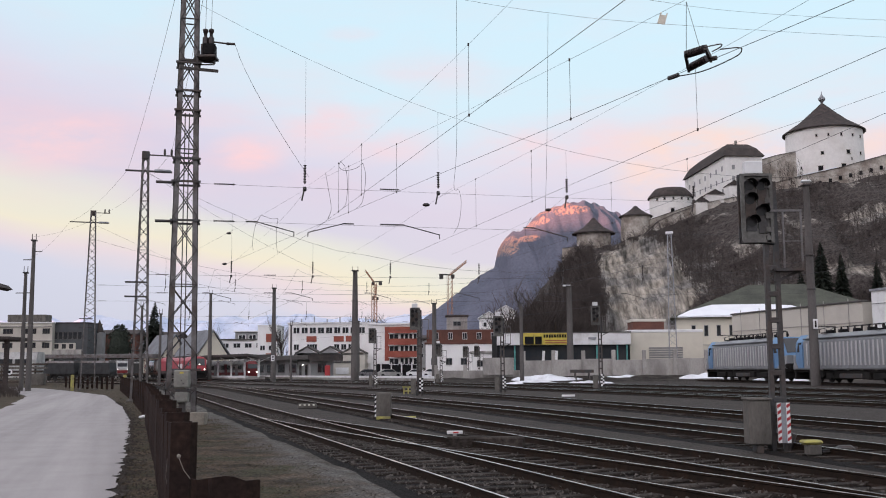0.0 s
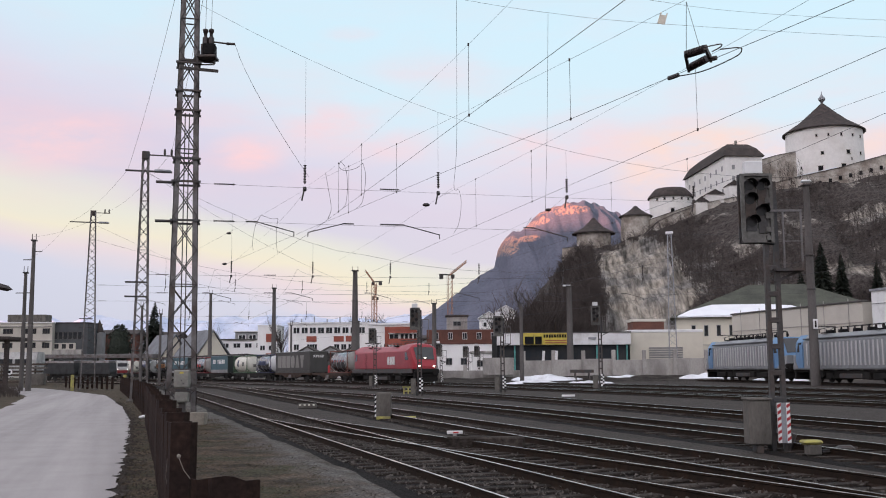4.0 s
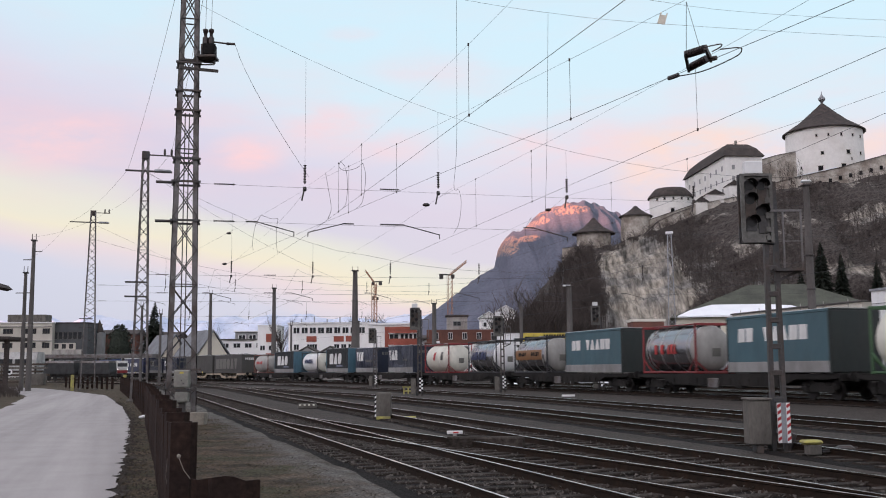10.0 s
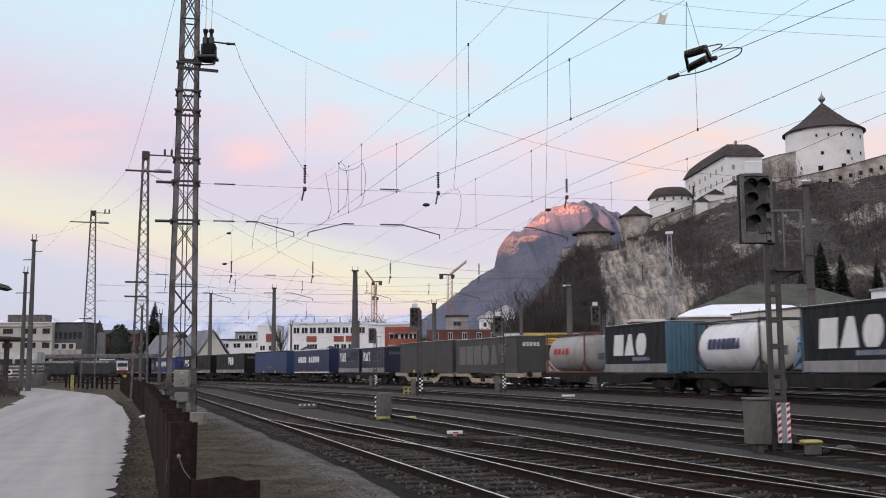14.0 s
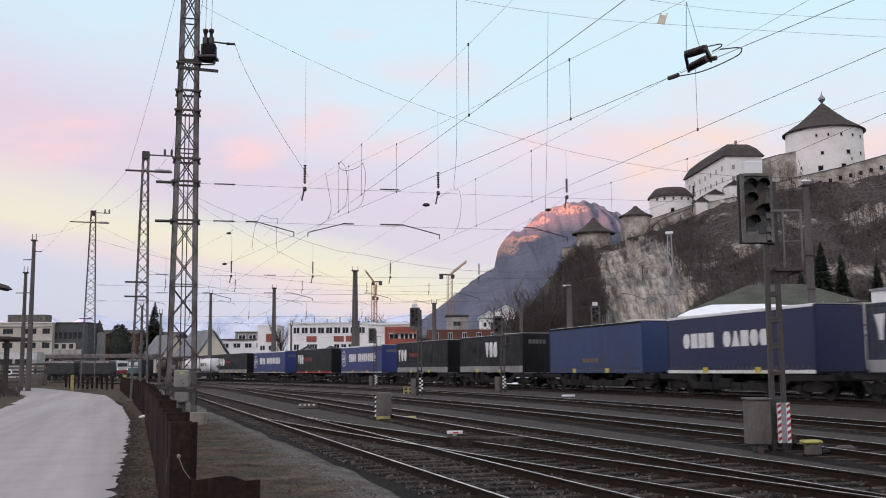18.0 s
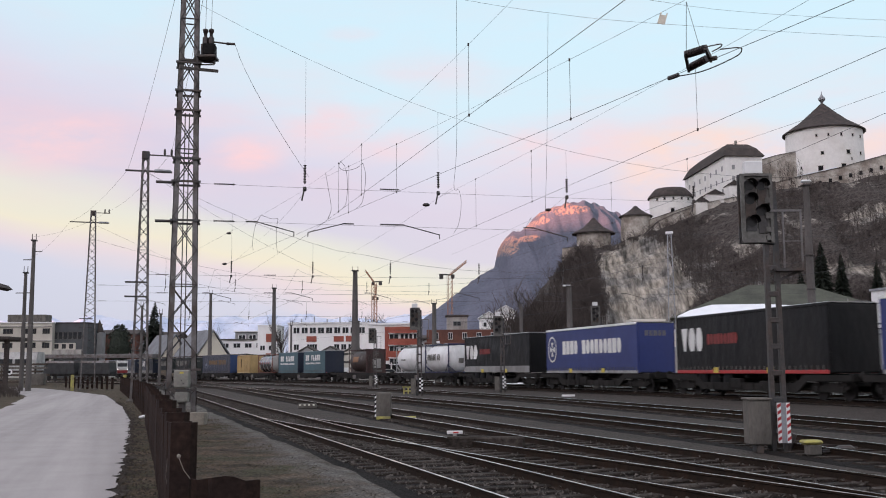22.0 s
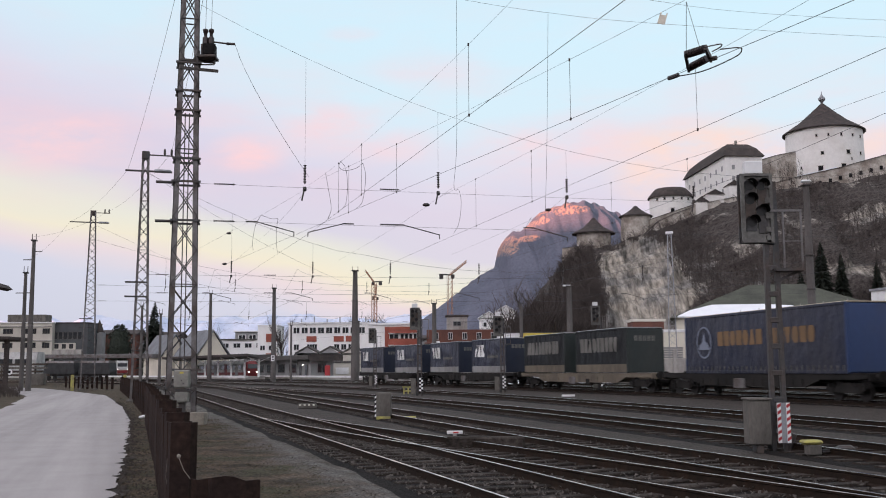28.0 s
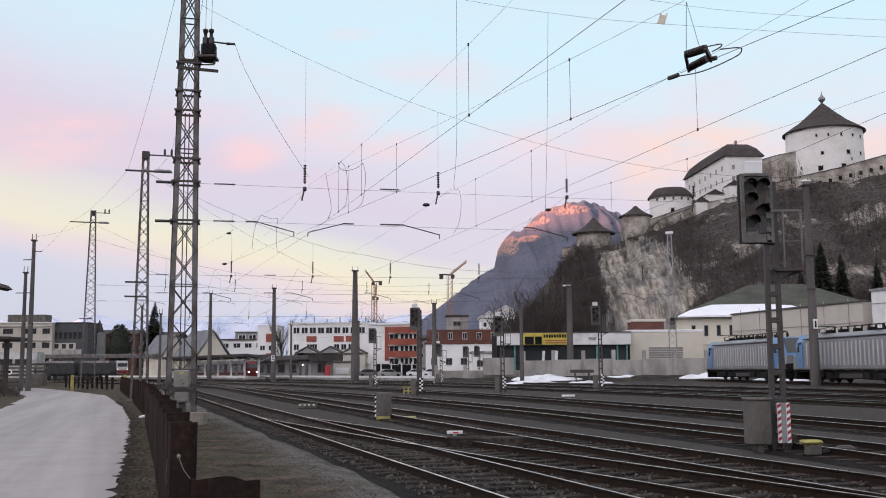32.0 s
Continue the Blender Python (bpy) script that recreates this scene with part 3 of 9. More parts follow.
def build_tracks():
    heads = {"A": "rails of the nearest siding on worn wooden sleepers", "F": "running line of polished rails on dark ballast"}
    sleeper_mesh = mesh_of("sleeper", SLEEPER, M["sleeper"])
    total = 0
    rest = {}
    for name, pts in TRACKS:
        root = thing("track", heads.get(name, "railway track with polished rail heads on dark ballast"), "track", group="yard tracks", kind="structure")
        x, y, h = resample(pts, 1.5)
        shine = .012 if name in "AB" else .024
        sink = .006 * ("ABCDEFHIG".index(name) % 3)
        bed = [[], [], [], []]
        rails = [Geo(), Geo()]
        tops = [Geo(), Geo()]
        prof = ((-.065, -.17), (.065, -.17), (.065, -.155), (.012, -.13), (.012, -.045), (.034, -.03), (.034, -.004), (-.034, -.004), (-.034, -.03), (-.012, -.045), (-.012, -.13), (-.065, -.155))
        rings = [[], []]
        rtop = [[], []]
        for px, py, ph in zip(x, y, h):
            nx, ny = -math.sin(ph), math.cos(ph)
            z = ground_z(px, py) - sink
            for k, (o, dz) in enumerate(((-1.75, -.06), (-1.3, -.004), (1.3, -.004), (1.75, -.06))):
                o += .3 * noise.noise((px * .7, py * .7, k)) * (1 if k in (0, 3) else .3)
                bed[k].append((px + o * nx, py + o * ny, z + dz))
            for k, o in enumerate((-.7525, .7525)):
                rings[k].append([(px + (o + a) * nx, py + (o + a) * ny, z + sink + RAIL + b) for a, b in prof])
                rtop[k].append([(px + (o + a) * nx, py + (o + a) * ny, z + sink + RAIL + b) for a, b in ((-shine - .009, -.003), (shine + .009, -.003), (shine, .001), (-shine, .001))])
        bg = Geo()
        n = len(x)
        bg.v = [p for row in zip(*bed) for p in row]
        bg.f = [(i * 4 + j, i * 4 + j + 1, i * 4 + j + 5, i * 4 + j + 4) for i in range(n - 1) for j in range(3)]
        part("ballast_bed", bg, M["ballast"], root, "dark grey crushed-stone ballast")
        for k in (0, 1):
            r = part("rail", Geo().loft(rings[k]), M["rail_side"], root, "rusty brown rail with a shiny head")
            part("rail_head", Geo().loft(rtop[k]), M["rail_head"], r, "polished steel rail head")
        sx, sy, sh = resample(pts, .65)
        far = Geo()
        for px, py, ph in zip(sx, sy, sh):
            if name in "AB" and py < 34 and total < 150 and not (name == "B" and py > 27):
                s = part("sleeper", sleeper_mesh, None, root, m=Matrix.Translation((px, py, ground_z(px, py) - .045 + random.uniform(-.01, .008))) @ Matrix.Rotation(ph + random.uniform(-.02, .02), 4, "Z"))
                total += 1
            elif py < 110:
                far.box((px, py, ground_z(px, py) - .05), (.25, 2.55, .15), ph)
        tagged(part("sleepers", far, M["sleeper"], root, "old dark wooden sleepers"), kind="stuff")
    # loose stones on the nearest beds
    rng = random.Random(9)
    g = Geo()
    for i in range(9000):
        y = 11 + 30 * rng.random() ** 1.6
        x = rng.choice((track_a, track_a, track_b, track_c))(y) + rng.uniform(-1.45, 1.45)
        s = rng.uniform(.015, .045)
        p = Vector((x, y, ground_z(x, y) + .01))
        vs = [p + Vector((rng.uniform(-s, s), rng.uniform(-s, s), rng.uniform(0, s * 1.6))) for _ in range(4)]
        g.add(vs, [(0, 1, 2), (0, 2, 3), (0, 3, 1), (1, 3, 2)])
    solo("ballast_stones", g, M["stone"], "loose grey ballast stones between the rails", "stones", kind="stuff")
    # weeds and stones on the waste ground between fence and track
    g, st = Geo(), Geo()
    for i in range(8000):
        y = 9.2 + 28 * rng.random() ** 1.7
        a, b = lerp(y, (9, 40, 60), (-2.2, -11.2, -17.8)), track_a(y) - 2.0
        x = a + (b - a) * rng.random()
        p = Vector((x, y, ground_z(x, y)))
        if noise.noise((x * .5, y * .5, 4)) + .5 * noise.noise((x * 2.1, y * 2.1, 7)) > .05:
            for k in range(3):
                t = rng.uniform(0, 6.28)
                g.add([p, p + Vector((.012 * math.cos(t), .012 * math.sin(t), 0)), p + Vector((rng.uniform(-.07, .07), rng.uniform(-.07, .07), rng.uniform(.015, .05)))], [(0, 1, 2)])
        else:
            s = rng.uniform(.007, .026)
            vs = [p + Vector((rng.uniform(-s, s), rng.uniform(-s, s), rng.uniform(0, s * 1.3))) for _ in range(4)]
            st.add(vs, [(0, 1, 2), (0, 2, 3), (0, 3, 1), (1, 3, 2)])
    solo("weeds", g, M["weed"], "low withered weeds on the waste ground", "weeds", kind="stuff")
    solo("pebbles", st, M["stone"], "scattered grey pebbles on the waste ground", "stones", kind="stuff")


def build_waste_ground():
    """Trodden, lumpy earth between the sheet piles and the first track."""
    g = Geo()
    nx, ny = 84, 250
    for j in range(ny + 1):
        y = 8.6 + 26 * (j / ny) ** 1.25
        a, b = lerp(y, (8, 10.5, 20, 40), (-1.6, -2.3, -5.2, -11.3)), track_a(y) - 1.75
        for i in range(nx + 1):
            t = i / nx
            x = a + (b - a) * t
            e = min(1, 8 * min(t, 1 - t))
            z = .022 * noise.noise((x * 1.7, y * 1.7, 3)) + .016 * noise.noise((x * 5, y * 5, 8)) + .012 * noise.noise((x * 13, y * 13, 5))
            g.v.append((x, y, ground_z(x, y) - .004 + e * (.012 + z)))
    w = nx + 1
    g.f = [(j * w + i, j * w + i + 1, (j + 1) * w + i + 1, (j + 1) * w + i) for j in range(ny) for i in range(nx)]
    solo("waste_ground", g, earth_material(), "lumpy trodden earth with moss and grey gravel", "ground", kind="structure", smooth=True)


build_ground()
build_waste_ground()
build_road()
build_tracks()


# ---- rock, fortress, mountains ----
def cliff_height(x):
    return lerp(x, (-40, 0, 8, 12, 16, 20, 23, 26, 29, 32, 36, 50, 66, 81, 97, 124, 170, 300), (1, 2, 4, 6.5, 9, 12, 14.5, 17.5, 22.5, 28.5, 33, 36.5, 42, 48, 51, 55, 61, 50))


ROCK = None


def rock_material():
    """Bare limestone with drip stains and cracks, dark brown where scrub and soil cover it."""
    m = bpy.data.materials.new("limestone_and_scrub")
    m.use_nodes = True
    nt = m.node_tree
    N, L = nt.nodes.new, nt.links.new
    b = nt.nodes["Principled BSDF"]
    b.inputs["Roughness"].default_value, b.inputs["Specular IOR Level"].default_value = .95, .1
    tc = N("ShaderNodeTexCoord")

    def noise_of(stretch, scale, detail, rough, p0, p1, lo, hi):
        mp, n, mr = N("ShaderNodeMapping"), N("ShaderNodeTexNoise"), N("ShaderNodeMapRange")
        mp.inputs["Scale"].default_value = stretch
        L(tc.outputs["Object"], mp.inputs[0])
        n.inputs["Scale"].default_value, n.inputs["Detail"].default_value, n.inputs["Roughness"].default_value = scale, detail, rough
        L(mp.outputs[0], n.inputs["Vector"])
        mr.inputs[1].default_value, mr.inputs[2].default_value, mr.inputs[3].default_value, mr.inputs[4].default_value = p0, p1, lo, hi
        L(n.outputs[0], mr.inputs[0])
        return mr.outputs[0]

    def math_of(op, p, q):
        n = N("ShaderNodeMath")
        n.operation = op
        L(p, n.inputs[0])
        L(q, n.inputs[1])
        return n.outputs[0]
    # the great bare face and the lesser ones
    bare = noise_of((1, 1, .6), .10, 5, .75, .2, .8, -.75, .45)
    for c, r, k in (((22, 238, 12), 26, -1.0), ((44, 234, 15), 12, .85), ((48, 240, 26), 12, .8), ((42, 234, 9), 8, .6), ((54, 243, 20), 10, .6), ((46, 250, 25), 10, .9), ((51, 262, 31), 10, .9), ((54, 254, 27), 9, .6), ((79, 253, 31), 6, .5), ((111, 258, 39), 7, .55), ((118, 256, 33), 8, .35), ((62, 245, 33), 8, .4), ((92, 258, 44), 8, .25), ((130, 262, 44), 10, .3)):
        d, mr = N("ShaderNodeVectorMath"), N("ShaderNodeMapRange")
        d.operation = "DISTANCE"
        d.inputs[1].default_value = c
        L(tc.outputs["Object"], d.inputs[0])
        mr.inputs[1].default_value, mr.inputs[2].default_value, mr.inputs[3].default_value, mr.inputs[4].default_value = r * .5, r * 1.25, k, 0
        L(d.outputs["Value"], mr.inputs[0])
        bare = math_of("ADD", bare, mr.outputs[0])
    mask = N("ShaderNodeMapRange")
    mask.inputs[1].default_value, mask.inputs[2].default_value = .02, .18
    L(bare, mask.inputs[0])
    # tone of the stone: blotches, drips down the face, dark cracks
    tone = math_of("MULTIPLY", noise_of((1, .18, .3), .9, 4, .7, .36, .62, .34, .84), noise_of((1.2, .08, .08), .7, 4, .65, .38, .60, .55, 1.0))
    mp, v, mr = N("ShaderNodeMapping"), N("ShaderNodeTexVoronoi"), N("ShaderNodeMapRange")
    mp.inputs["Scale"].default_value = (1, .25, .5)
    L(tc.outputs["Object"], mp.inputs[0])
    v.feature = "DISTANCE_TO_EDGE"
    v.inputs["Scale"].default_value = .42
    L(mp.outputs[0], v.inputs["Vector"])
    mr.inputs[1].default_value, mr.inputs[2].default_value, mr.inputs[3].default_value, mr.inputs[4].default_value = 0, .05, .72, 1
    L(v.outputs["Distance"], mr.inputs[0])
    tone = math_of("MULTIPLY", tone, mr.outputs[0])
    warm = N("ShaderNodeMix")
    warm.data_type = "RGBA"
    warm.inputs[6].default_value, warm.inputs[7].default_value = (.36, .345, .325, 1), (.62, .56, .475, 1)
    L(noise_of((1, 1, .5), .12, 5, .6, .4, .6, 0, 1), warm.inputs[0])
    stone, soil, mix = N("ShaderNodeVectorMath"), N("ShaderNodeVectorMath"), N("ShaderNodeMix")
    for k in (stone, soil):
        k.operation = "SCALE"
    L(warm.outputs[2], stone.inputs[0])
    L(tone, stone.inputs["Scale"])
    soil.inputs[0].default_value = (.062, .054, .050)
    L(noise_of((1, 1, 1), 1.3, 3, .7, .3, .7, .35, 1.7), soil.inputs["Scale"])
    mix.data_type = "RGBA"
    L(mask.outputs[0], mix.inputs[0])
    L(soil.outputs[0], mix.inputs[6])
    L(stone.outputs[0], mix.inputs[7])
    L(mix.outputs[2], b.inputs["Base Color"])
    bp = N("ShaderNodeBump")
    bp.inputs["Strength"].default_value, bp.inputs["Distance"].default_value = .2, .4
    L(tone, bp.inputs["Height"])
    L(bp.outputs[0], b.inputs["Normal"])
    return m


def build_cliff():
    g = Geo()
    nu, nv = 250, 96
    for j in range(nv + 1):
        v = j / nv
        for i in range(nu + 1):
            x = -40 + 300 * i / nu
            h = cliff_height(x)
            if v < .72:
                t = v / .72
                y = 226 + 52 * t ** 1.15 - 10 * math.sin(t * 3.14)
                z = h * (.10 * t + .90 * t ** .9)
            else:
                t = (v - .72) / .28
                y = 278 + 190 * t
                z = h + (6 * math.sin(t * 3.1) if x > 60 else 0) - 14 * t * t
            big = noise.noise((x * .035, y * .03, z * .05))
            mid = noise.noise((x * .11, y * .1, z * .09 + 5))
            fin = noise.noise((x * .33, y * .3, z * .25 + 9))
            fin += .9 * noise.noise((x * .5, y * .05, z * .05)) * max(0, 1 - ((x - 48) / 24) ** 2)
            edge = min(1.0, 4 * v) if v < .72 else max(.15, 1 - 4 * (v - .72))
            g.v.append((x + 2.0 * mid * edge, y - edge * (7 * big + 3.2 * mid + 1.3 * fin), z + edge * (1.5 * mid + .8 * fin)))
    w = nu + 1
    g.f = [(j * w + i, j * w + i + 1, (j + 1) * w + i + 1, (j + 1) * w + i) for j in range(nv) for i in range(nu)]
    solo("rock", g, rock_material(), "steep pale limestone rock overgrown with bare brown scrub", "cliff", kind="structure")


def bush(g, p, h, rng, n=10):
    w = .012 + h * .009
    top = p + Vector((rng.uniform(-.1, .1) * h, 0, h * .8))
    g.add([p + Vector((w * 1.6, 0, 0)), p - Vector((w * 1.6, 0, 0)), top], [(0, 1, 2)])
    for _ in range(n):
        b = p.lerp(top, rng.uniform(.1, .9))
        a, t = rng.uniform(0, 6.28), rng.uniform(.12, .42)
        tip = b + Vector((math.cos(a) * h * t, math.sin(a) * h * t, h * rng.uniform(.12, .45)))
        s = Vector((w * .6, 0, w * .5))
        g.add([b + s, b - s, tip], [(0, 1, 2)])
        mid = b.lerp(tip, .5)
        for _k in (0, 1):
            q = mid + Vector((rng.uniform(-.2, .2) * h, rng.uniform(-.2, .2) * h, rng.uniform(.0, .28) * h))
            g.add([mid + s * .6, mid - s * .6, q], [(0, 1, 2)])


def build_scrub():
    rng = random.Random(3)
    g, wood = Geo(), Geo()
    made = 0
    while made < 8000:
        x, t = rng.uniform(0, 190), rng.random() ** .8
        bare = 1.2 * math.exp(-((x - 47.5) / 10) ** 4) * (1 if t < .93 else .3) + .7 * math.exp(-((x - 79) / 4) ** 2 - ((t - .75) / .15) ** 2) + .6 * math.exp(-((x - 113) / 6) ** 2 - ((t - .8) / .12) ** 2)
        if rng.random() < bare * 1.1 or noise.noise((x * .06, t * 3, 1)) < -.25:
            continue
        h = cliff_height(x)
        y = 226 + 52 * t ** 1.15 - 10 * math.sin(t * 3.14) - 4
        bush(g, Vector((x, y, h * (.10 * t + .90 * t ** .9) - .5)), rng.uniform(1.4, 3.8) * (rng.uniform(1.0, 1.6) if x < 38 else 1), rng, 13)
        made += 1
    solo("scrub", g, M["twig"], "bare brown bushes and small trees on the rock", "scrub", kind="stuff")
    # the bare wood on the lower end of the rock
    made = 0
    while made < 1500:
        x, t = rng.uniform(6, 41), rng.random()
        if x > 34 + 6 * t or rng.random() < .35 * max(0, 1 - (x - 6) / 8):
            continue
        h = cliff_height(x)
        y = 222 + 52 * t ** 1.15 - 10 * math.sin(t * 3.14)
        bush(wood, Vector((x, y, h * (.10 * t + .90 * t ** .9) - .6)), rng.uniform(4.5, 9.5) * (1 - .6 * max(0, t - .4)) * (1 if x < 24 else .8), rng, 34)
        made += 1
    solo("wood", wood, M["twig"], "dense leafless wood on the slope below the fortress", "wood", kind="stuff")


def conifer(h, seed):
    rng = random.Random(seed)
    root = thing("conifer", "dark green spruce growing below the rock", "tree", group="spruces")
    part("trunk", Geo().tube((0, 0, 0), (0, 0, h * .95), h * .016, h * .003), M["bark"], root)
    g = Geo()
    wide = rng.uniform(.17, .22)
    for k in range(int(h * 60)):
        t = rng.random() ** .75
        z = h * (.06 + .93 * t)
        r = h * wide * (1 - t) ** .8 * rng.uniform(.35, 1.1) + .08
        a = rng.uniform(0, 6.28)
        d, s = Vector((math.cos(a), math.sin(a), 0)), Vector((-math.sin(a), math.cos(a), 0))
        base = Vector((0, 0, z + r * .1))
        tip = base + d * r - Vector((0, 0, r * rng.uniform(.15, .5)))
        mid = base.lerp(tip, .55) + Vector((0, 0, r * .08))
        w = r * rng.uniform(.12, .22)
        g.add([base, mid + s * w, tip, mid - s * w, mid - Vector((0, 0, r * .22))], [(0, 1, 2, 3), (0, 4, 2)])
    part("crown", g, M["needle"], root)
    return root


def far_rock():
    """Forest with distance haze put into its blue colour; bare rock only on the two cliff bands below the top."""
    m = material("hazed_rock_and_forest", (.125, .132, .172), .95, vary=.22, scale=.010, fine=.16, bump=.25, second=(.100, .110, .145), spread=.5)
    nt = m.node_tree
    N, L = nt.nodes.new, nt.links.new
    b = nt.nodes["Principled BSDF"]
    tc = N("ShaderNodeTexCoord")

    def math_of(op, p, q):
        n = N("ShaderNodeMath")
        n.operation = op
        for k, v in enumerate((p, q)):
            if isinstance(v, (int, float)):
                n.inputs[k].default_value = v
            else:
                L(v, n.inputs[k])
        return n.outputs[0]
    mask = None
    # sunlit cliffs; part of the dawn red is put into their rock colour
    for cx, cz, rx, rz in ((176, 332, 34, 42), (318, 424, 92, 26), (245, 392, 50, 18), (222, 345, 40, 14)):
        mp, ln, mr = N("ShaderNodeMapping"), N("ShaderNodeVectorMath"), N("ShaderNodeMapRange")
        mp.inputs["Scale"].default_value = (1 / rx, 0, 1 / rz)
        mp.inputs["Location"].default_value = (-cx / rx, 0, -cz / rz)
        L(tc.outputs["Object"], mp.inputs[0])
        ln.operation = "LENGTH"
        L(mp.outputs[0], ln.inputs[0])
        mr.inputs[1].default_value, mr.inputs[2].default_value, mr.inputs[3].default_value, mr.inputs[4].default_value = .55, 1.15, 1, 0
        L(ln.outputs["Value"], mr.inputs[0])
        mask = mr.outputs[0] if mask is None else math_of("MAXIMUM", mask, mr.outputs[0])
    patch = N("ShaderNodeTexNoise")
    patch.inputs["Scale"].default_value, patch.inputs["Detail"].default_value, patch.inputs["Roughness"].default_value = .12, 3, .7
    mp = N("ShaderNodeMapping")
    mp.inputs["Scale"].default_value = (1.2, 1, .8)
    L(tc.outputs["Object"], mp.inputs[0])
    L(mp.outputs[0], patch.inputs["Vector"])
    pr = N("ShaderNodeMapRange")
    pr.inputs[1].default_value, pr.inputs[2].default_value, pr.inputs[3].default_value, pr.inputs[4].default_value = .42, .58, -.75, .75
    L(patch.outputs[0], pr.inputs[0])
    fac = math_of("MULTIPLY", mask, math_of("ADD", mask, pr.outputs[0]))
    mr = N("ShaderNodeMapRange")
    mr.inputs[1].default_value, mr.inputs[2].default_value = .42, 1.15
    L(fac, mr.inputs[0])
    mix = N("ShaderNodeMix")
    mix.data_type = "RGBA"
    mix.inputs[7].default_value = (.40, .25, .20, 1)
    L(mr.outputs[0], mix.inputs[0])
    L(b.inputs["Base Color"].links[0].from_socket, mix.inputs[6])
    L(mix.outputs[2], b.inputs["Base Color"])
    return m


def build_mountains():
    def ridge(name, y0, depth, xs, hs, mat, label, rough, seed, nu=160, nv=40, cliffs=False):
        g = Geo()
        for j in range(nv + 1):
            v = j / nv
            for i in range(nu + 1):
                x = xs[0] + (xs[-1] - xs[0]) * i / nu
                h = lerp(x, xs, hs)
                n = noise.fractal((x * .004 * rough, v * 2.5, seed), 1, 2.2, 5)
                k = math.sin(min(1, v / .55) * math.pi / 2) ** 1.2 if v < .55 else 1 - (v - .55) ** 2
                if cliffs:
                    q = math.exp(-(abs(x - 312) / 88) ** 3)
                    step = lerp(v, (0, .33, .358, .55, 1), (0, .845, .955, 1.0, .8)) + .02 * noise.noise((x * .02, v * 3, 5))
                    k = k * (1 - q) + q * step
                g.v.append((x + 20 * n, y0 + depth * v, max(-5, h * k * (1 + .04 * n) + (h * .03 * noise.noise((x * .03 * rough, v * 14, seed))))))
        w = nu + 1
        g.f = [(j * w + i, j * w + i + 1, (j + 1) * w + i + 1, (j + 1) * w + i) for j in range(nv) for i in range(nu)]
        return solo(name, g, mat, label, "mountain", kind="structure", smooth=False)

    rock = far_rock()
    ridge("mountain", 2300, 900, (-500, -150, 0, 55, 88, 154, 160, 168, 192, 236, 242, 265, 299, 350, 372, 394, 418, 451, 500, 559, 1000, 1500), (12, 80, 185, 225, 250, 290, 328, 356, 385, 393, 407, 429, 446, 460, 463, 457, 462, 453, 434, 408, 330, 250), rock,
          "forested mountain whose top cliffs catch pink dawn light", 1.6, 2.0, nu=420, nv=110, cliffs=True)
    # snow blued towards the sky: distance haze put into the colour
    alp = material("hazed_snowy_alps", (.62, .66, .78), .9, vary=.10, scale=.008, fine=.05, bump=.2, second=(.47, .54, .69), spread=.5)
    g_x = [-2200 + 55 * i for i in range(62)]
    g_h = [235 + 50 * noise.noise((i * .37, 1, 4)) + 32 * noise.noise((i * 1.1, 5, 2)) for i in range(62)]
    ridge("snow_mountains", 4200, 500, tuple(g_x), tuple(g_h), alp, "far snow-covered mountain chain", 2.2, 7.0, nu=220)
    dark = material("dark_forest_slope", (.05, .055, .05), .95, vary=.3, scale=.01, fine=.1, bump=.2)
    # an unseen range added behind the viewer to keep the valley in shade
    g = Geo()
    side = Vector((SUN_DIR.y, -SUN_DIR.x, 0)).normalized()
    back = Vector((SUN_DIR.x, SUN_DIR.y, 0)).normalized()
    nu, nv = 60, 10
    for j in range(nv + 1):
        for i in range(nu + 1):
            u, v = -4000 + 8000 * i / nu, j / nv
            h = (505 + 30 * noise.noise((u * .002, 3, 1)) + 18 * noise.noise((u * .01, 8, 1))) * math.sin(v * math.pi) ** .8
            p = back * (2100 + 1000 * v) + side * u
            g.v.append((p.x, p.y, h - 2))
    w = nu + 1
    g.f = [(j * w + i, j * w + i + 1, (j + 1) * w + i + 1, (j + 1) * w + i) for j in range(nv) for i in range(nu)]
    solo("mountain_range", g, dark, "unseen dark wooded range added to shade the valley", "mountain", kind="structure", smooth=True)


build_cliff()
build_scrub()
build_mountains()


# ---- fortress on the rock ----
M["old_wall"] = material("old_fortress_plaster", (.50, .46, .41), .95, vary=.25, scale=.22, fine=1.6, bump=.5, second=(.24, .205, .175), spread=.6)
M["fort_white"] = material("fortress_whitewash", (.80, .78, .75), .95, vary=.07, scale=.1, fine=1.2, bump=.2, second=(.68, .65, .61), spread=.35)


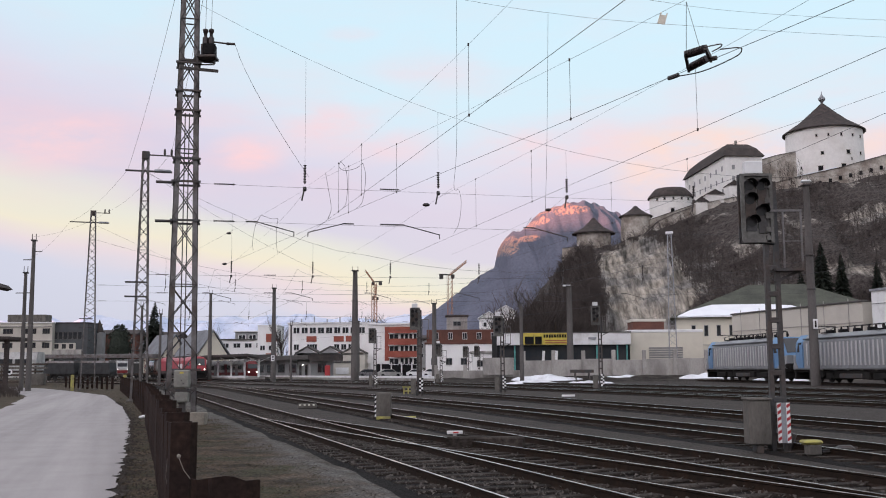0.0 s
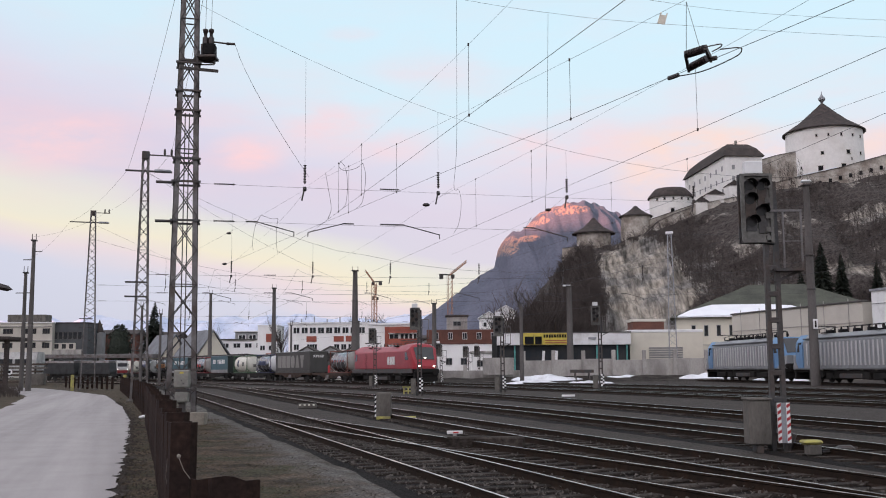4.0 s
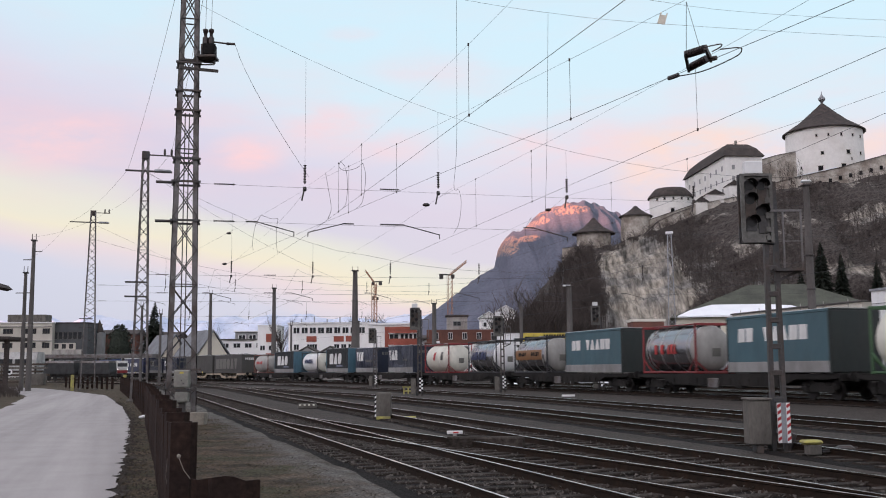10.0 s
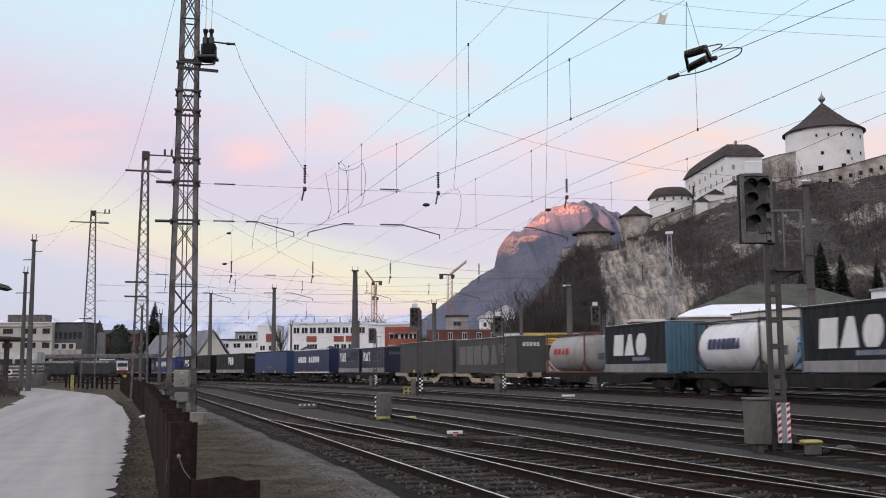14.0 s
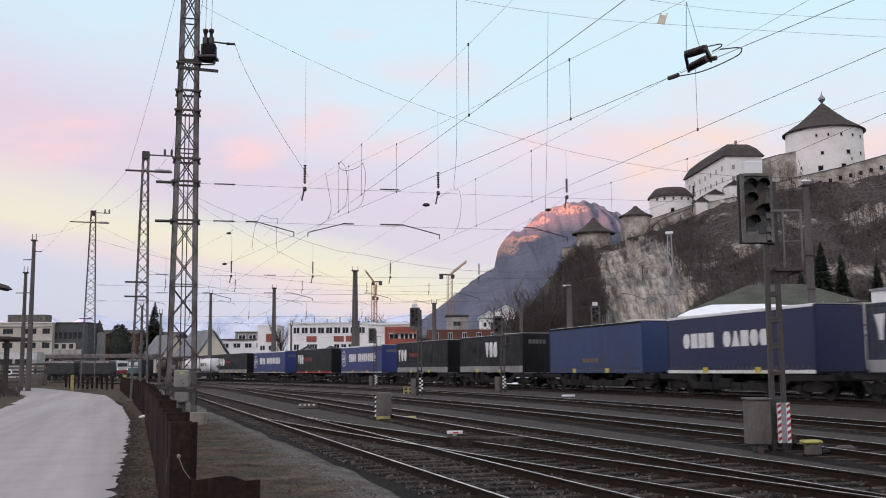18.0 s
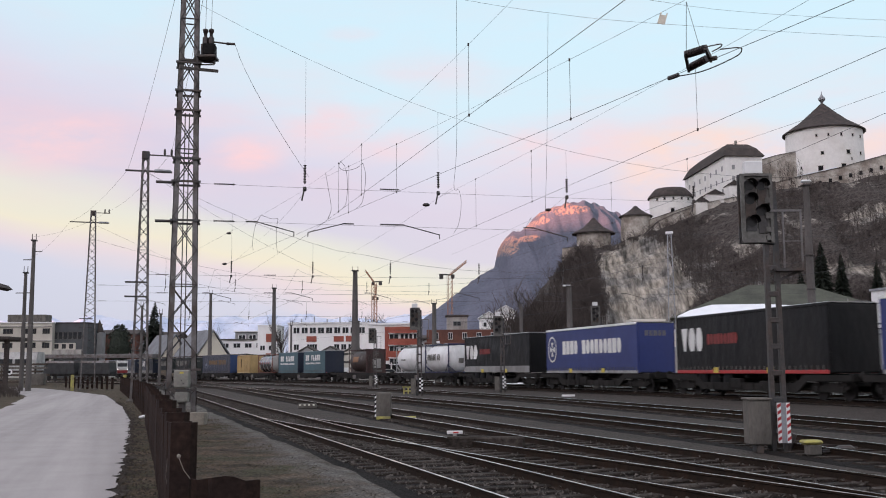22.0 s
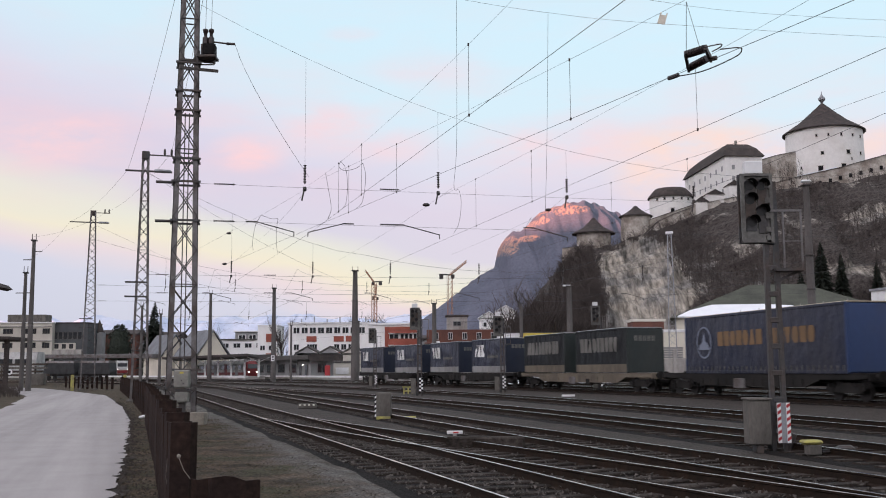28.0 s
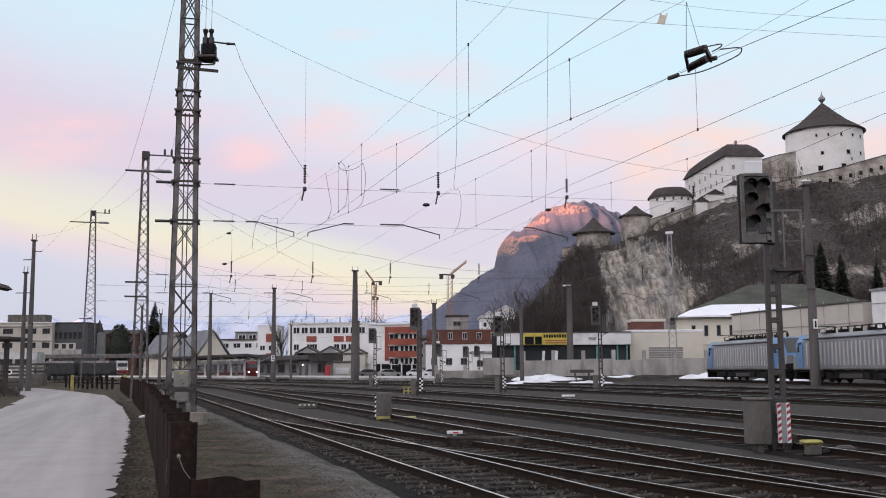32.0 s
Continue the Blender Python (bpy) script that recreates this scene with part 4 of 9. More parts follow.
def round_tower(name, label, x, y, z0, z1, apex, r, n=40, finial=False, flat=0.0, wall="fort_white", eave=.5):
    root = thing(name, label, "tower", Matrix.Translation((x, y, z0)))
    part("wall", Geo().lathe([(r * 1.03, -10), (r, (z1 - z0) * .3), (r * .985, z1 - z0)], n, (0, 0, 0)), M[wall], root, smooth=True)
    e = z1 - z0
    H = apex - z1
    prof = [(r * .9, e - .1), (r + eave, e - .25), (r + eave, e), (r * .62, e + H * .36), (r * .3, e + H * .70), (.35, e + H)] if not flat else [(r * .9, e - .1), (r + eave, e - .25), (r + eave, e), (r * .5 + flat * .5, e + H * .62), (flat, e + H * .92), (flat * .5, e + H)]
    part("roof", Geo().lathe(prof, n), M["roof_dark"], root, "dark shingled conical roof", smooth=True)
    if finial:
        part("finial", Geo().lathe([(.4, e + H - .2), (.5, e + H + .5), (1.1, e + H + 1.1), (1.15, e + H + 1.7), (.6, e + H + 2.3), (.2, e + H + 3.0), (.05, e + H + 4.2)], 16), M["galvanised"], root, "metal onion finial", smooth=True)
    return root


def tower_window(root, r, ang, z, w, h):
    c, s = math.sin(ang), -math.cos(ang)
    m = Matrix.Translation((c * r, s * r, z)) @ Matrix.Rotation(ang, 4, "Z")
    part("window", Geo().box((0, 0, 0), (w, .25, h), ch=.03), M["dark"], root, m=m)
    part("window_sill", Geo().box((0, -.1, -h / 2 - .12), (w + .3, .3, .14)), M["old_wall"], root, m=m)
    part("window_lintel", Geo().box((0, -.1, h / 2 + .1), (w + .3, .3, .12)), M["old_wall"], root, m=m)


def wall_run(name, label, pts, thick, mat, drop):
    """A wall along plan points (x, y, top), drop metres deep below its top."""
    g, cap = Geo(), Geo()
    for a, b in zip(pts, pts[1:]):
        d = Vector((b[0] - a[0], b[1] - a[1], 0)).normalized()
        n = Vector((d.y, -d.x, 0)) * thick / 2
        A, B = Vector(a), Vector(b)
        dn = Vector((0, 0, drop))
        g.add([A + n - dn + n * .8, B + n - dn + n * .8, B - n - dn, A - n - dn, A + n, B + n, B - n, A - n], [(0, 1, 5, 4), (2, 3, 7, 6), (4, 5, 6, 7), (0, 3, 2, 1), (0, 4, 7, 3), (1, 2, 6, 5)])
        up = Vector((0, 0, .35))
        n2 = n * 1.35
        cap.add([A + n2, B + n2, B - n2, A - n2, A + up * .6, B + up * .6], [(0, 1, 5, 4), (2, 3, 4, 5), (0, 4, 3), (1, 2, 5), (0, 3, 2, 1)])
    root = thing(name, label, "wall", kind="structure")
    part("masonry", g, M[mat], root)
    part("coping", cap, M["roof_dark"], root, "dark shingled wall top")
    return root


def build_fortress():
    t = round_tower("great_tower", "massive round white tower with a dark conical roof", 125.6, 324, 56, 78.2, 88.4, 12.2, 56, True, eave=.8)
    for k, (ang, z, w, h) in enumerate(((-1.0, 8.2, .5, .6), (-.55, 18.0, .5, .6), (-.25, 18.0, .5, .6), (.08, 18.0, .5, .6), (.42, 18.0, .5, .6), (.75, 17.9, .5, .6),
                                        (-.42, 12.2, .8, .8), (.25, 12.4, 1.1, 1.0), (.72, 12.4, .7, .7), (-.48, 7.2, 1.5, 1.6), (.10, 7.6, 1.4, 1.6), (.70, 7.6, 1.3, 1.4), (.35, 10.2, .4, .5))):
        tower_window(t, 12.1, ang, z + 1.2, w, h)
    # the long hall behind the bastion
    hall = thing("castle_hall", "long white castle building with a dark hipped roof", "castle", Matrix.Translation((86.0, 300, 46)) @ Matrix.Rotation(radians(4.25), 4, "Z"))
    w, L, e = 11.5, 39.0, 20.0
    part("wall", Geo().box((w / 2, L / 2, e / 2), (w, L, e), ch=.1), M["fort_white"], hall)
    g = Geo()
    o = .7
    zr = e + 4.6
    g.add([(-o, -o, e - .2), (w + o, -o, e - .2), (w + o, L + o, e - .2), (-o, L + o, e - .2),
           (.7, 1.8, e + 2.9), (w - .9, 1.8, e + 2.7), (w - .9, L - 2.5, e + 2.7), (.7, L - 2.5, e + 2.9),
           (2.6, 5.0, zr), (w - 2.4, 5.0, zr), (w - 2.4, L - 9, zr), (2.6, L - 9, zr)],
          [(0, 1, 5, 4), (1, 2, 6, 5), (2, 3, 7, 6), (3, 0, 4, 7), (4, 5, 9, 8), (5, 6, 10, 9), (6, 7, 11, 10), (7, 4, 8, 11), (8, 9, 10, 11), (0, 3, 2, 1)])
    part("roof", g, M["roof_dark"], hall, "dark mansard roof")
    for z in (9.4, 12.9, 16.4):
        for k in range(7):
            part("window", Geo().box((-.02, 3 + 5.2 * k, z), (.14, 1.0, 1.5), ch=.02), M["grey_render"], hall)
    for z in (9.4, 12.9, 16.4):
        for x in (2.4, 5.6):
            part("window", Geo().box((x, -.02, z), (.9, .14, 1.4), ch=.02), M["grey_render"], hall)
    part("chimney", Geo().box((w / 2, 6, zr + .6), (.7, .7, 1.6), ch=.04), M["old_wall"], hall)
    drum = round_tower("drum_bastion", "low round white bastion with a flat dark roof", 69.0, 300, 43.5, 52.9, 55.8, 6.4, 36, flat=4.6)
    tower_window(drum, 6.5, -.15, 4.6, 1.0, 1.4)
    for ang in (-.9, -.5, -.1, .3, .7):
        tower_window(drum, 6.35, ang, 8.4, .5, .5)
    t = round_tower("corner_tower", "small round stone tower with a pointed dark roof", 56.5, 291, 36, 46.0, 49.1, 4.4, 28, wall="old_wall")
    t = round_tower("gate_tower", "round stone tower with a dark conical roof below the fortress", 43.9, 290, 34.5, 40.9, 45.5, 5.0, 28, wall="old_wall", eave=1.3)
    wall_run("fortress_wall", "weathered stone curtain wall with a dark roofed top", [(34.6, 287, 36.2), (38.5, 285, 36.4), (48.4, 286, 36.6), (56, 285, 38.4), (61.5, 286, 43.4), (66, 286, 45.6), (72.5, 287, 48.0)], 1.6, "old_wall", 9)
    wall_run("fortress_wall", "pale stone curtain wall on the rock", [(60, 288, 44.5), (72.5, 289, 48.8), (84, 290, 51.0), (89.5, 291, 52.2)], 1.4, "old_wall", 8)
    w = wall_run("fortress_wall", "long weathered wall with a row of small gun ports", [(99, 300, 56.8), (105, 298, 58.2), (118.8, 298, 61.2), (134.1, 298, 65.4), (175, 300, 76)], 1.8, "old_wall", 11)
    for k in range(13):
        x = 107 + 3.1 * k
        z = lerp(x, (105, 134.1, 175), (58.2, 65.4, 76)) - 3.6
        part("gun_port", Geo().box((x, 296.6, z), (.8, .5, 1.1), ch=.03), M["dark"], w)
    part("roof_snow", Geo().prism([(106.6, 58.75), (118.5, 61.35), (118.5, 61.55), (106.6, 58.95)], 296.9, 297.6), M["snow_roof"], w, "thin line of snow")
    wall_run("fortress_wall", "grey stone wall joining hall and tower", [(96.5, 304, 64.8), (103, 305, 66.8), (109.3, 306, 68.2)], 1.5, "old_wall", 14)
    # low roofs and outworks before the hall
    for x, y, z, sx, sz, lab in ((79.5, 291, 49.5, 5.0, 2.6, "small outbuilding with a dark roof below the hall"), (85.5, 292, 51.0, 3.6, 4.0, "square white turret below the hall"), (75.2, 290, 47.6, 3.4, 2.2, "low stone hut on the rampart")):
        r = thing("outbuilding", lab, "building", Matrix.Translation((x, y, z)))
        part("wall", Geo().box((0, 0, sz / 2 - 2), (sx, 4, sz + 4), ch=.05), M["fort_white"], r)
        part("roof", Geo().prism([(-sx / 2 - .4, sz), (sx / 2 + .4, sz), (0, sz + 1.5)], -2.4, 2.4), M["roof_dark"], r)
    # an ivy-dark bush beside the tower
    rng = random.Random(21)
    g = Geo()
    for k in range(60):
        bush(g, Vector((103 + rng.gauss(0, 2.4), 296.3 + rng.uniform(-.6, .6), 56.5 + rng.uniform(0, 5.5))), rng.uniform(1.5, 2.6), rng, 10)
    solo("bush", g, M["twig"], "dense bare bush growing on the fortress wall", "bush", kind="stuff")


build_fortress()
for k, (x, y, z, h) in enumerate(((84, 222, 6, 24), (90, 226, 6, 22), (103, 218, 4, 24), (98, 226, 6, 20), (110, 220, 6, 27), (80, 224, 6, 18))):
    c = conifer(h, k)
    c.matrix_basis = Matrix.Translation((x, y, z))


# ---- buildings round the yard ----
def building(name, label, x, y, w, d, z0, z1, wall, rz=0.0, category="building", roof=None, roof_mat="roof_grey", ridge=2.5, along="x", over=.4):
    """A house whose front wall runs from (x, y) for w metres; local y points away from the yard."""
    root = thing(name, label, category, Matrix.Translation((x, y, z0)) @ Matrix.Rotation(radians(rz), 4, "Z"))
    h = z1 - z0
    part("wall", Geo().box((w / 2, d / 2, h / 2 - .3), (w, d, h + .6)), M[wall], root)
    if roof == "gable":
        if along == "y":
            g = Geo().prism([(-over, h - .1), (w + over, h - .1), (w + over, h + .1), (w / 2, h + ridge), (-over, h + .1)], -over, d + over)
            part("gable", Geo().prism([(0.02, h - .1), (w - .02, h - .1), (w / 2, h + ridge - .25)], -over - .02 + .3, -over + .38), M[wall], root)
            g = Geo().add([(-over, -over, h - .15), (w / 2, -over, h + ridge), (w + over, -over, h - .15), (-over, d + over, h - .15), (w / 2, d + over, h + ridge), (w + over, d + over, h - .15),
                           (-over, -over, h + .15), (w / 2, -over, h + ridge + .3), (w + over, -over, h + .15), (-over, d + over, h + .15), (w / 2, d + over, h + ridge + .3), (w + over, d + over, h + .15)],
                          [(0, 1, 4, 3), (1, 2, 5, 4), (6, 9, 10, 7), (7, 10, 11, 8), (0, 6, 7, 1), (1, 7, 8, 2), (3, 4, 10, 9), (4, 5, 11, 10), (0, 3, 9, 6), (2, 8, 11, 5)])
            part("gable_wall", Geo().prism([(0, h - .3), (w, h - .3), (w / 2, h + ridge - .02)], 0, .3), M[wall], root)
        else:
            g = Geo().prism([(-over, h - .1), (-over, h + .15), (d / 2, h + ridge), (d + over, h + .15), (d + over, h - .1)], -over, w + over, "x")
        part("roof", g, M[roof_mat], root)
    elif roof == "hip":
        k = min(w, d) / 2
        a, b, c, e = -over, w + over, -over, d + over
        if w > d:
            top = [(k, d / 2, h + ridge), (w - k, d / 2, h + ridge)]
            fs = [(0, 1, 5, 4), (1, 2, 5), (2, 3, 4, 5), (3, 0, 4), (0, 3, 2, 1)]
        else:
            top = [(w / 2, k, h + ridge), (w / 2, d - k, h + ridge)]
            fs = [(0, 1, 4), (1, 2, 5, 4), (2, 3, 5), (3, 0, 4, 5), (0, 3, 2, 1)]
        part("roof", Geo().add([(a, c, h), (b, c, h), (b, e, h), (a, e, h)] + top, fs), M[roof_mat], root)
    elif roof == "flat":
        part("roof", Geo().box((w / 2, d / 2, h + .12), (w + 2 * over, d + 2 * over, .36), ch=.05), M[roof_mat], root)
    return root


def win(root, x, z, w, h, y=0.0, bars=1, frame="white"):
    """A window with frame and glass, set into the wall plane y."""
    m = Matrix.Translation((x, y, z))
    g = Geo()
    t = max(.07, .07 * w)
    for s in (-1, 1):
        g.box((s * (w / 2 - t / 2), -.03, 0), (t, .14, h)).box((0, -.03, s * (h / 2 - t / 2)), (w, .14, t))
    for k in range(bars):
        g.box((-w / 2 + w * (k + 1) / (bars + 1), -.03, 0), (t * .8, .1, h))
    f = part("window", g, M[frame], root, m=m)
    part("pane", Geo().box((0, -.012, 0), (w - .06, .03, h - .06)), M["glass"], f)
    return f


def build_shop():
    s = building("shop", "low white shop building with a yellow sign over dark windows", 6.8, 128, 16.8, 14, .6, 6.35, "dark", roof=None, category="shop")
    part("fascia", Geo().box((8.4, -.25, 4.95), (16.9, .7, 1.55), ch=.03), M["white"], s, "white fascia band")
    part("fascia_cap", Geo().box((8.4, .4, 5.76), (17.0, 2.2, .12)), M["roof_grey"], s)
    sg = part("sign", Geo().box((6.35, -.64, 4.95), (6.3, .08, 1.5), ch=.02), M["yellow"], s, "yellow sign board")
    g = Geo()
    for a, b, c, d in ((3.45, 4.6, .5, 1.9), (4.75, 5.6, .6, 1.7)):
        g.box(((a + b) / 2, -.70, 4.75), (b - a, .03, 1.0))
    part("sign_mark", g, M["black"], sg, "black plain shapes of a brand mark")
    for k in range(11):
        part("sign_bar", Geo().box((5.95 + .33 * k, -.70, 5.3), (.24, .03, .4)), M["black"], sg)
    for z in (4.75, 4.45):
        part("sign_bar", Geo().box((7.5, -.70, z), (3.0, .03, .12)), M["redbrown"], sg)
    part("glass_front", Geo().box((8.4, -.02, 2.4), (16.4, .06, 3.4)), M["glass"], s, "dark shop windows")
    M["turquoise"] = material("turquoise_frame", (.10, .36, .33), .5, bump=0)
    for x in (2.2, 12.6, 15.2, 16.4):
        part("column", Geo().box((x, -.2, 2.1), (.18, .2, 4.2), ch=.02), M["turquoise"], s, "turquoise window column")
    part("parapet", Geo().box((14.5, -.3, 1.3), (3.8, .2, 1.4), ch=.03), M["concrete"], s)
    part("vent", Geo().box((12.0, -.62, 5.0), (1.0, .2, .3), ch=.03), M["galvanised"], s)
    for k, x in enumerate((4.4, 5.6)):
        part("leaning_pole", Geo().bar((5.4 + k * 1.6, -3.0, 1.0), (5.6 + k * 1.6, -3.0, 3.4), .3), M["white"], s)
    b = building("store_building", "plain cream flat-roofed store with a roller door", 23.9, 129.5, 9.4, 14, .6, 6.4, "cream", roof="flat", roof_mat="white", over=.05)
    part("roller_door", Geo().box((4.6, -.05, 2.2), (4.4, .1, 3.3), ch=.02), M["beige"], b, "grey roller door")
    for k in range(11):
        part("door_slat", Geo().box((4.6, -.12, .75 + .3 * k), (4.3, .04, .2), ch=.01), M["boards"], b)
    r = building("rooftop_house", "brown rooftop machine house with a pale rail", 25.6, 136, 4.2, 4, 6.5, 8.1, "brick_brown", roof="flat", roof_mat="beige", over=.2)


def build_warehouse():
    w = building("warehouse", "cream warehouse with a snow-edged mossy green hipped roof", 33.8, 146, 30, 22, .5, 9.0, "cream", rz=-13, roof="hip", roof_mat="roof_green", ridge=5.4, over=.9, category="warehouse")
    part("roof_snow", Geo().add([(.2, -.8, 8.62), (20, -.8, 8.62), (15.5, 3.6, 10.2), (5.2, 3.4, 10.25), (2.0, .9, 9.4)], [(0, 1, 2, 3, 4)]).add([(.2, -.8, 8.75), (20, -.8, 8.75), (15.5, 3.6, 10.5), (5.2, 3.4, 10.55), (2.0, .9, 9.65)], [(0, 1, 2, 3, 4)])
         .add([(.2, -.85, 8.5), (20, -.85, 8.5), (20, -.85, 8.75), (.2, -.85, 8.75)], [(0, 1, 2, 3)]), M["snow_roof"], w, "thick snow lying on the lower roof")
    for k in range(4):
        win(w, 2.4 + 1.75 * k, 6.6, .6, 1.6, bars=0, frame="grey_render")
    part("door", Geo().box((2.0, -.06, 2.0), (2.2, .12, 3.4), ch=.02), M["tank_grey"], w, "grey steel door")
    part("string_course", Geo().box((4, -.08, 4.6), (8, .16, .2)), M["beige"], w)
    # long beige hall alongside the sidings
    a = math.degrees(math.atan2(105 - 129.7, 43.5 - 37.2))
    b = building("beige_hall", "long windowless beige panel hall", 37.2, 129.7, 26.0, 16, .4, 8.5, "beige", rz=a, category="warehouse")
    for z in (3.2, 6.0):
        part("panel_joint", Geo().box((13, -.03, z), (26, .06, .08)), M["concrete"], b)
    for k in range(6):
        part("panel_seam", Geo().box((2.2 + 4.3 * k, -.03, 4.4), (.06, .06, 8.4)), M["concrete"], b)
    part("coping", Geo().box((13, .2, 8.2), (26.3, .7, .2), ch=.03), M["roof_grey"], b)
    c = building("white_hall", "white flat-roofed hall beyond the sidings", 44.2, 103.6, 40, 16, .4, 9.6, "white", rz=a, category="warehouse")
    part("coping", Geo().box((20, .2, 9.2), (40.3, .7, .25), ch=.03), M["galvanised"], c)
    for z in (2.6, 5.2, 7.8):
        part("panel_joint", Geo().box((20, -.03, z), (40, .06, .06)), M["boards"], c)


def build_wall_and_snow():
    root = thing("retaining_wall", "stained grey concrete wall along the yard edge", "wall", kind="structure")
    xs = [-1.0 + 3.4 * k for k in range(11)]
    for k in range(10):
        y = 118 - .16 * (xs[k] - 6)
        low = xs[k] < 8
        part("wall_panel", Geo().box((xs[k] + 1.7, y, .95 if low else 1.5), (3.36, .3, 1.4 if low else 2.5 + .15 * (k % 3)), ch=.03), M["concrete"], root)
        part("wall_post", Geo().box((xs[k] + .1, y + .1, 1.2 if low else 1.9), (.42, .4, 2.2 if low else 4.0 - .1 * (k % 2)), ch=.04), M["concrete"], root)
    part("gate_panel", Geo().box((6.3, 116.9, 2.1), (3.6, .2, 2.0), ch=.04), M["concrete"], root, "plain concrete gate in the wall")
    rng = random.Random(4)
    for x, y, l, w, h in ((11.5, 112.5, 9, 3.4, 1.05), (20.5, 113.2, 8, 2.2, .7), (28.5, 110, 9, 2.6, .75), (34, 103, 6, 1.8, .5), (2.0, 122, 7, 2.5, .8), (9.0, 105, 6, 1.4, .45), (14.5, 101, 5, .8, .35)):
        g = Geo()
        n, m = 22, 9
        for j in range(m + 1):
            for i in range(n + 1):
                u, v = i / n * 2 - 1, j / m * 2 - 1
                k = max(0, 1 - (abs(u) ** 2.2 + abs(v) ** 2))
                z = h * k ** .7 * (.75 + .6 * noise.noise((u * 3 + x, v * 2, y)))
                px, py = x + u * l / 2, y + v * w / 2 - .16 * (u * l / 2)
                g.v.append((px, py, ground_z(px, py) - .04 + z))
        g.f = [(j * (n + 1) + i, j * (n + 1) + i + 1, (j + 1) * (n + 1) + i + 1, (j + 1) * (n + 1) + i) for j in range(m) for i in range(n)]
        solo("snow_bank", g, M["snow"], "dirty heap of ploughed old snow", "snow", group="snow heaps", smooth=True)
    # earth bank under the wall
    g = Geo()
    for i in range(41):
        x = -1 + 1.08 * i
        y = 117 - .16 * (x - 6)
        for dy, z in ((-7.5, 0), (-4.5, .22), (-1.5, .5), (0, .6)):
            g.v.append((x, y + dy, ground_z(x, y + dy) - .02 + z * (1 + .3 * noise.noise((x * .5, dy, 0)))))
    g.f = [(i * 4 + j, i * 4 + j + 1, i * 4 + j + 5, i * 4 + j + 4) for i in range(40) for j in range(3)]
    solo("earth_bank", g, M["earth"], "low earth bank at the foot of the wall", "bank", kind="structure", smooth=True)


def car(x, y, rz, mat, label):
    root = thing("parked_car", label, "car", Matrix.Translation((x, y, .5)) @ Matrix.Rotation(radians(rz), 4, "Z"), group="parked cars")
    prof = [(-2.1, .35), (2.1, .35), (2.15, .7), (1.9, .85), (1.05, .95), (.45, 1.42), (-1.0, 1.45), (-1.75, 1.0), (-2.12, .9)]
    part("body", Geo().prism(prof, -.85, .85), M[mat], root)
    for s in (-1, 1):
        part("side_window", Geo().prism([(.85, .97), (.38, 1.34), (-.95, 1.36), (-1.5, 1.0)], s * .86 - .005, s * .86 + .005), M["glass"], root)
        for w in (-1.3, 1.3):
            part("wheel", Geo().lathe([(.02, -.1), (.32, -.1), (.32, .1), (.02, .1)], 16, (w, s * .8, .32), "y"), M["black"], root)
    part("windscreen", Geo().add([(1.08, -.75, .96), (1.08, .75, .96), (.5, .68, 1.4), (.5, -.68, 1.4)], [(0, 1, 2, 3)]), M["glass"], root)


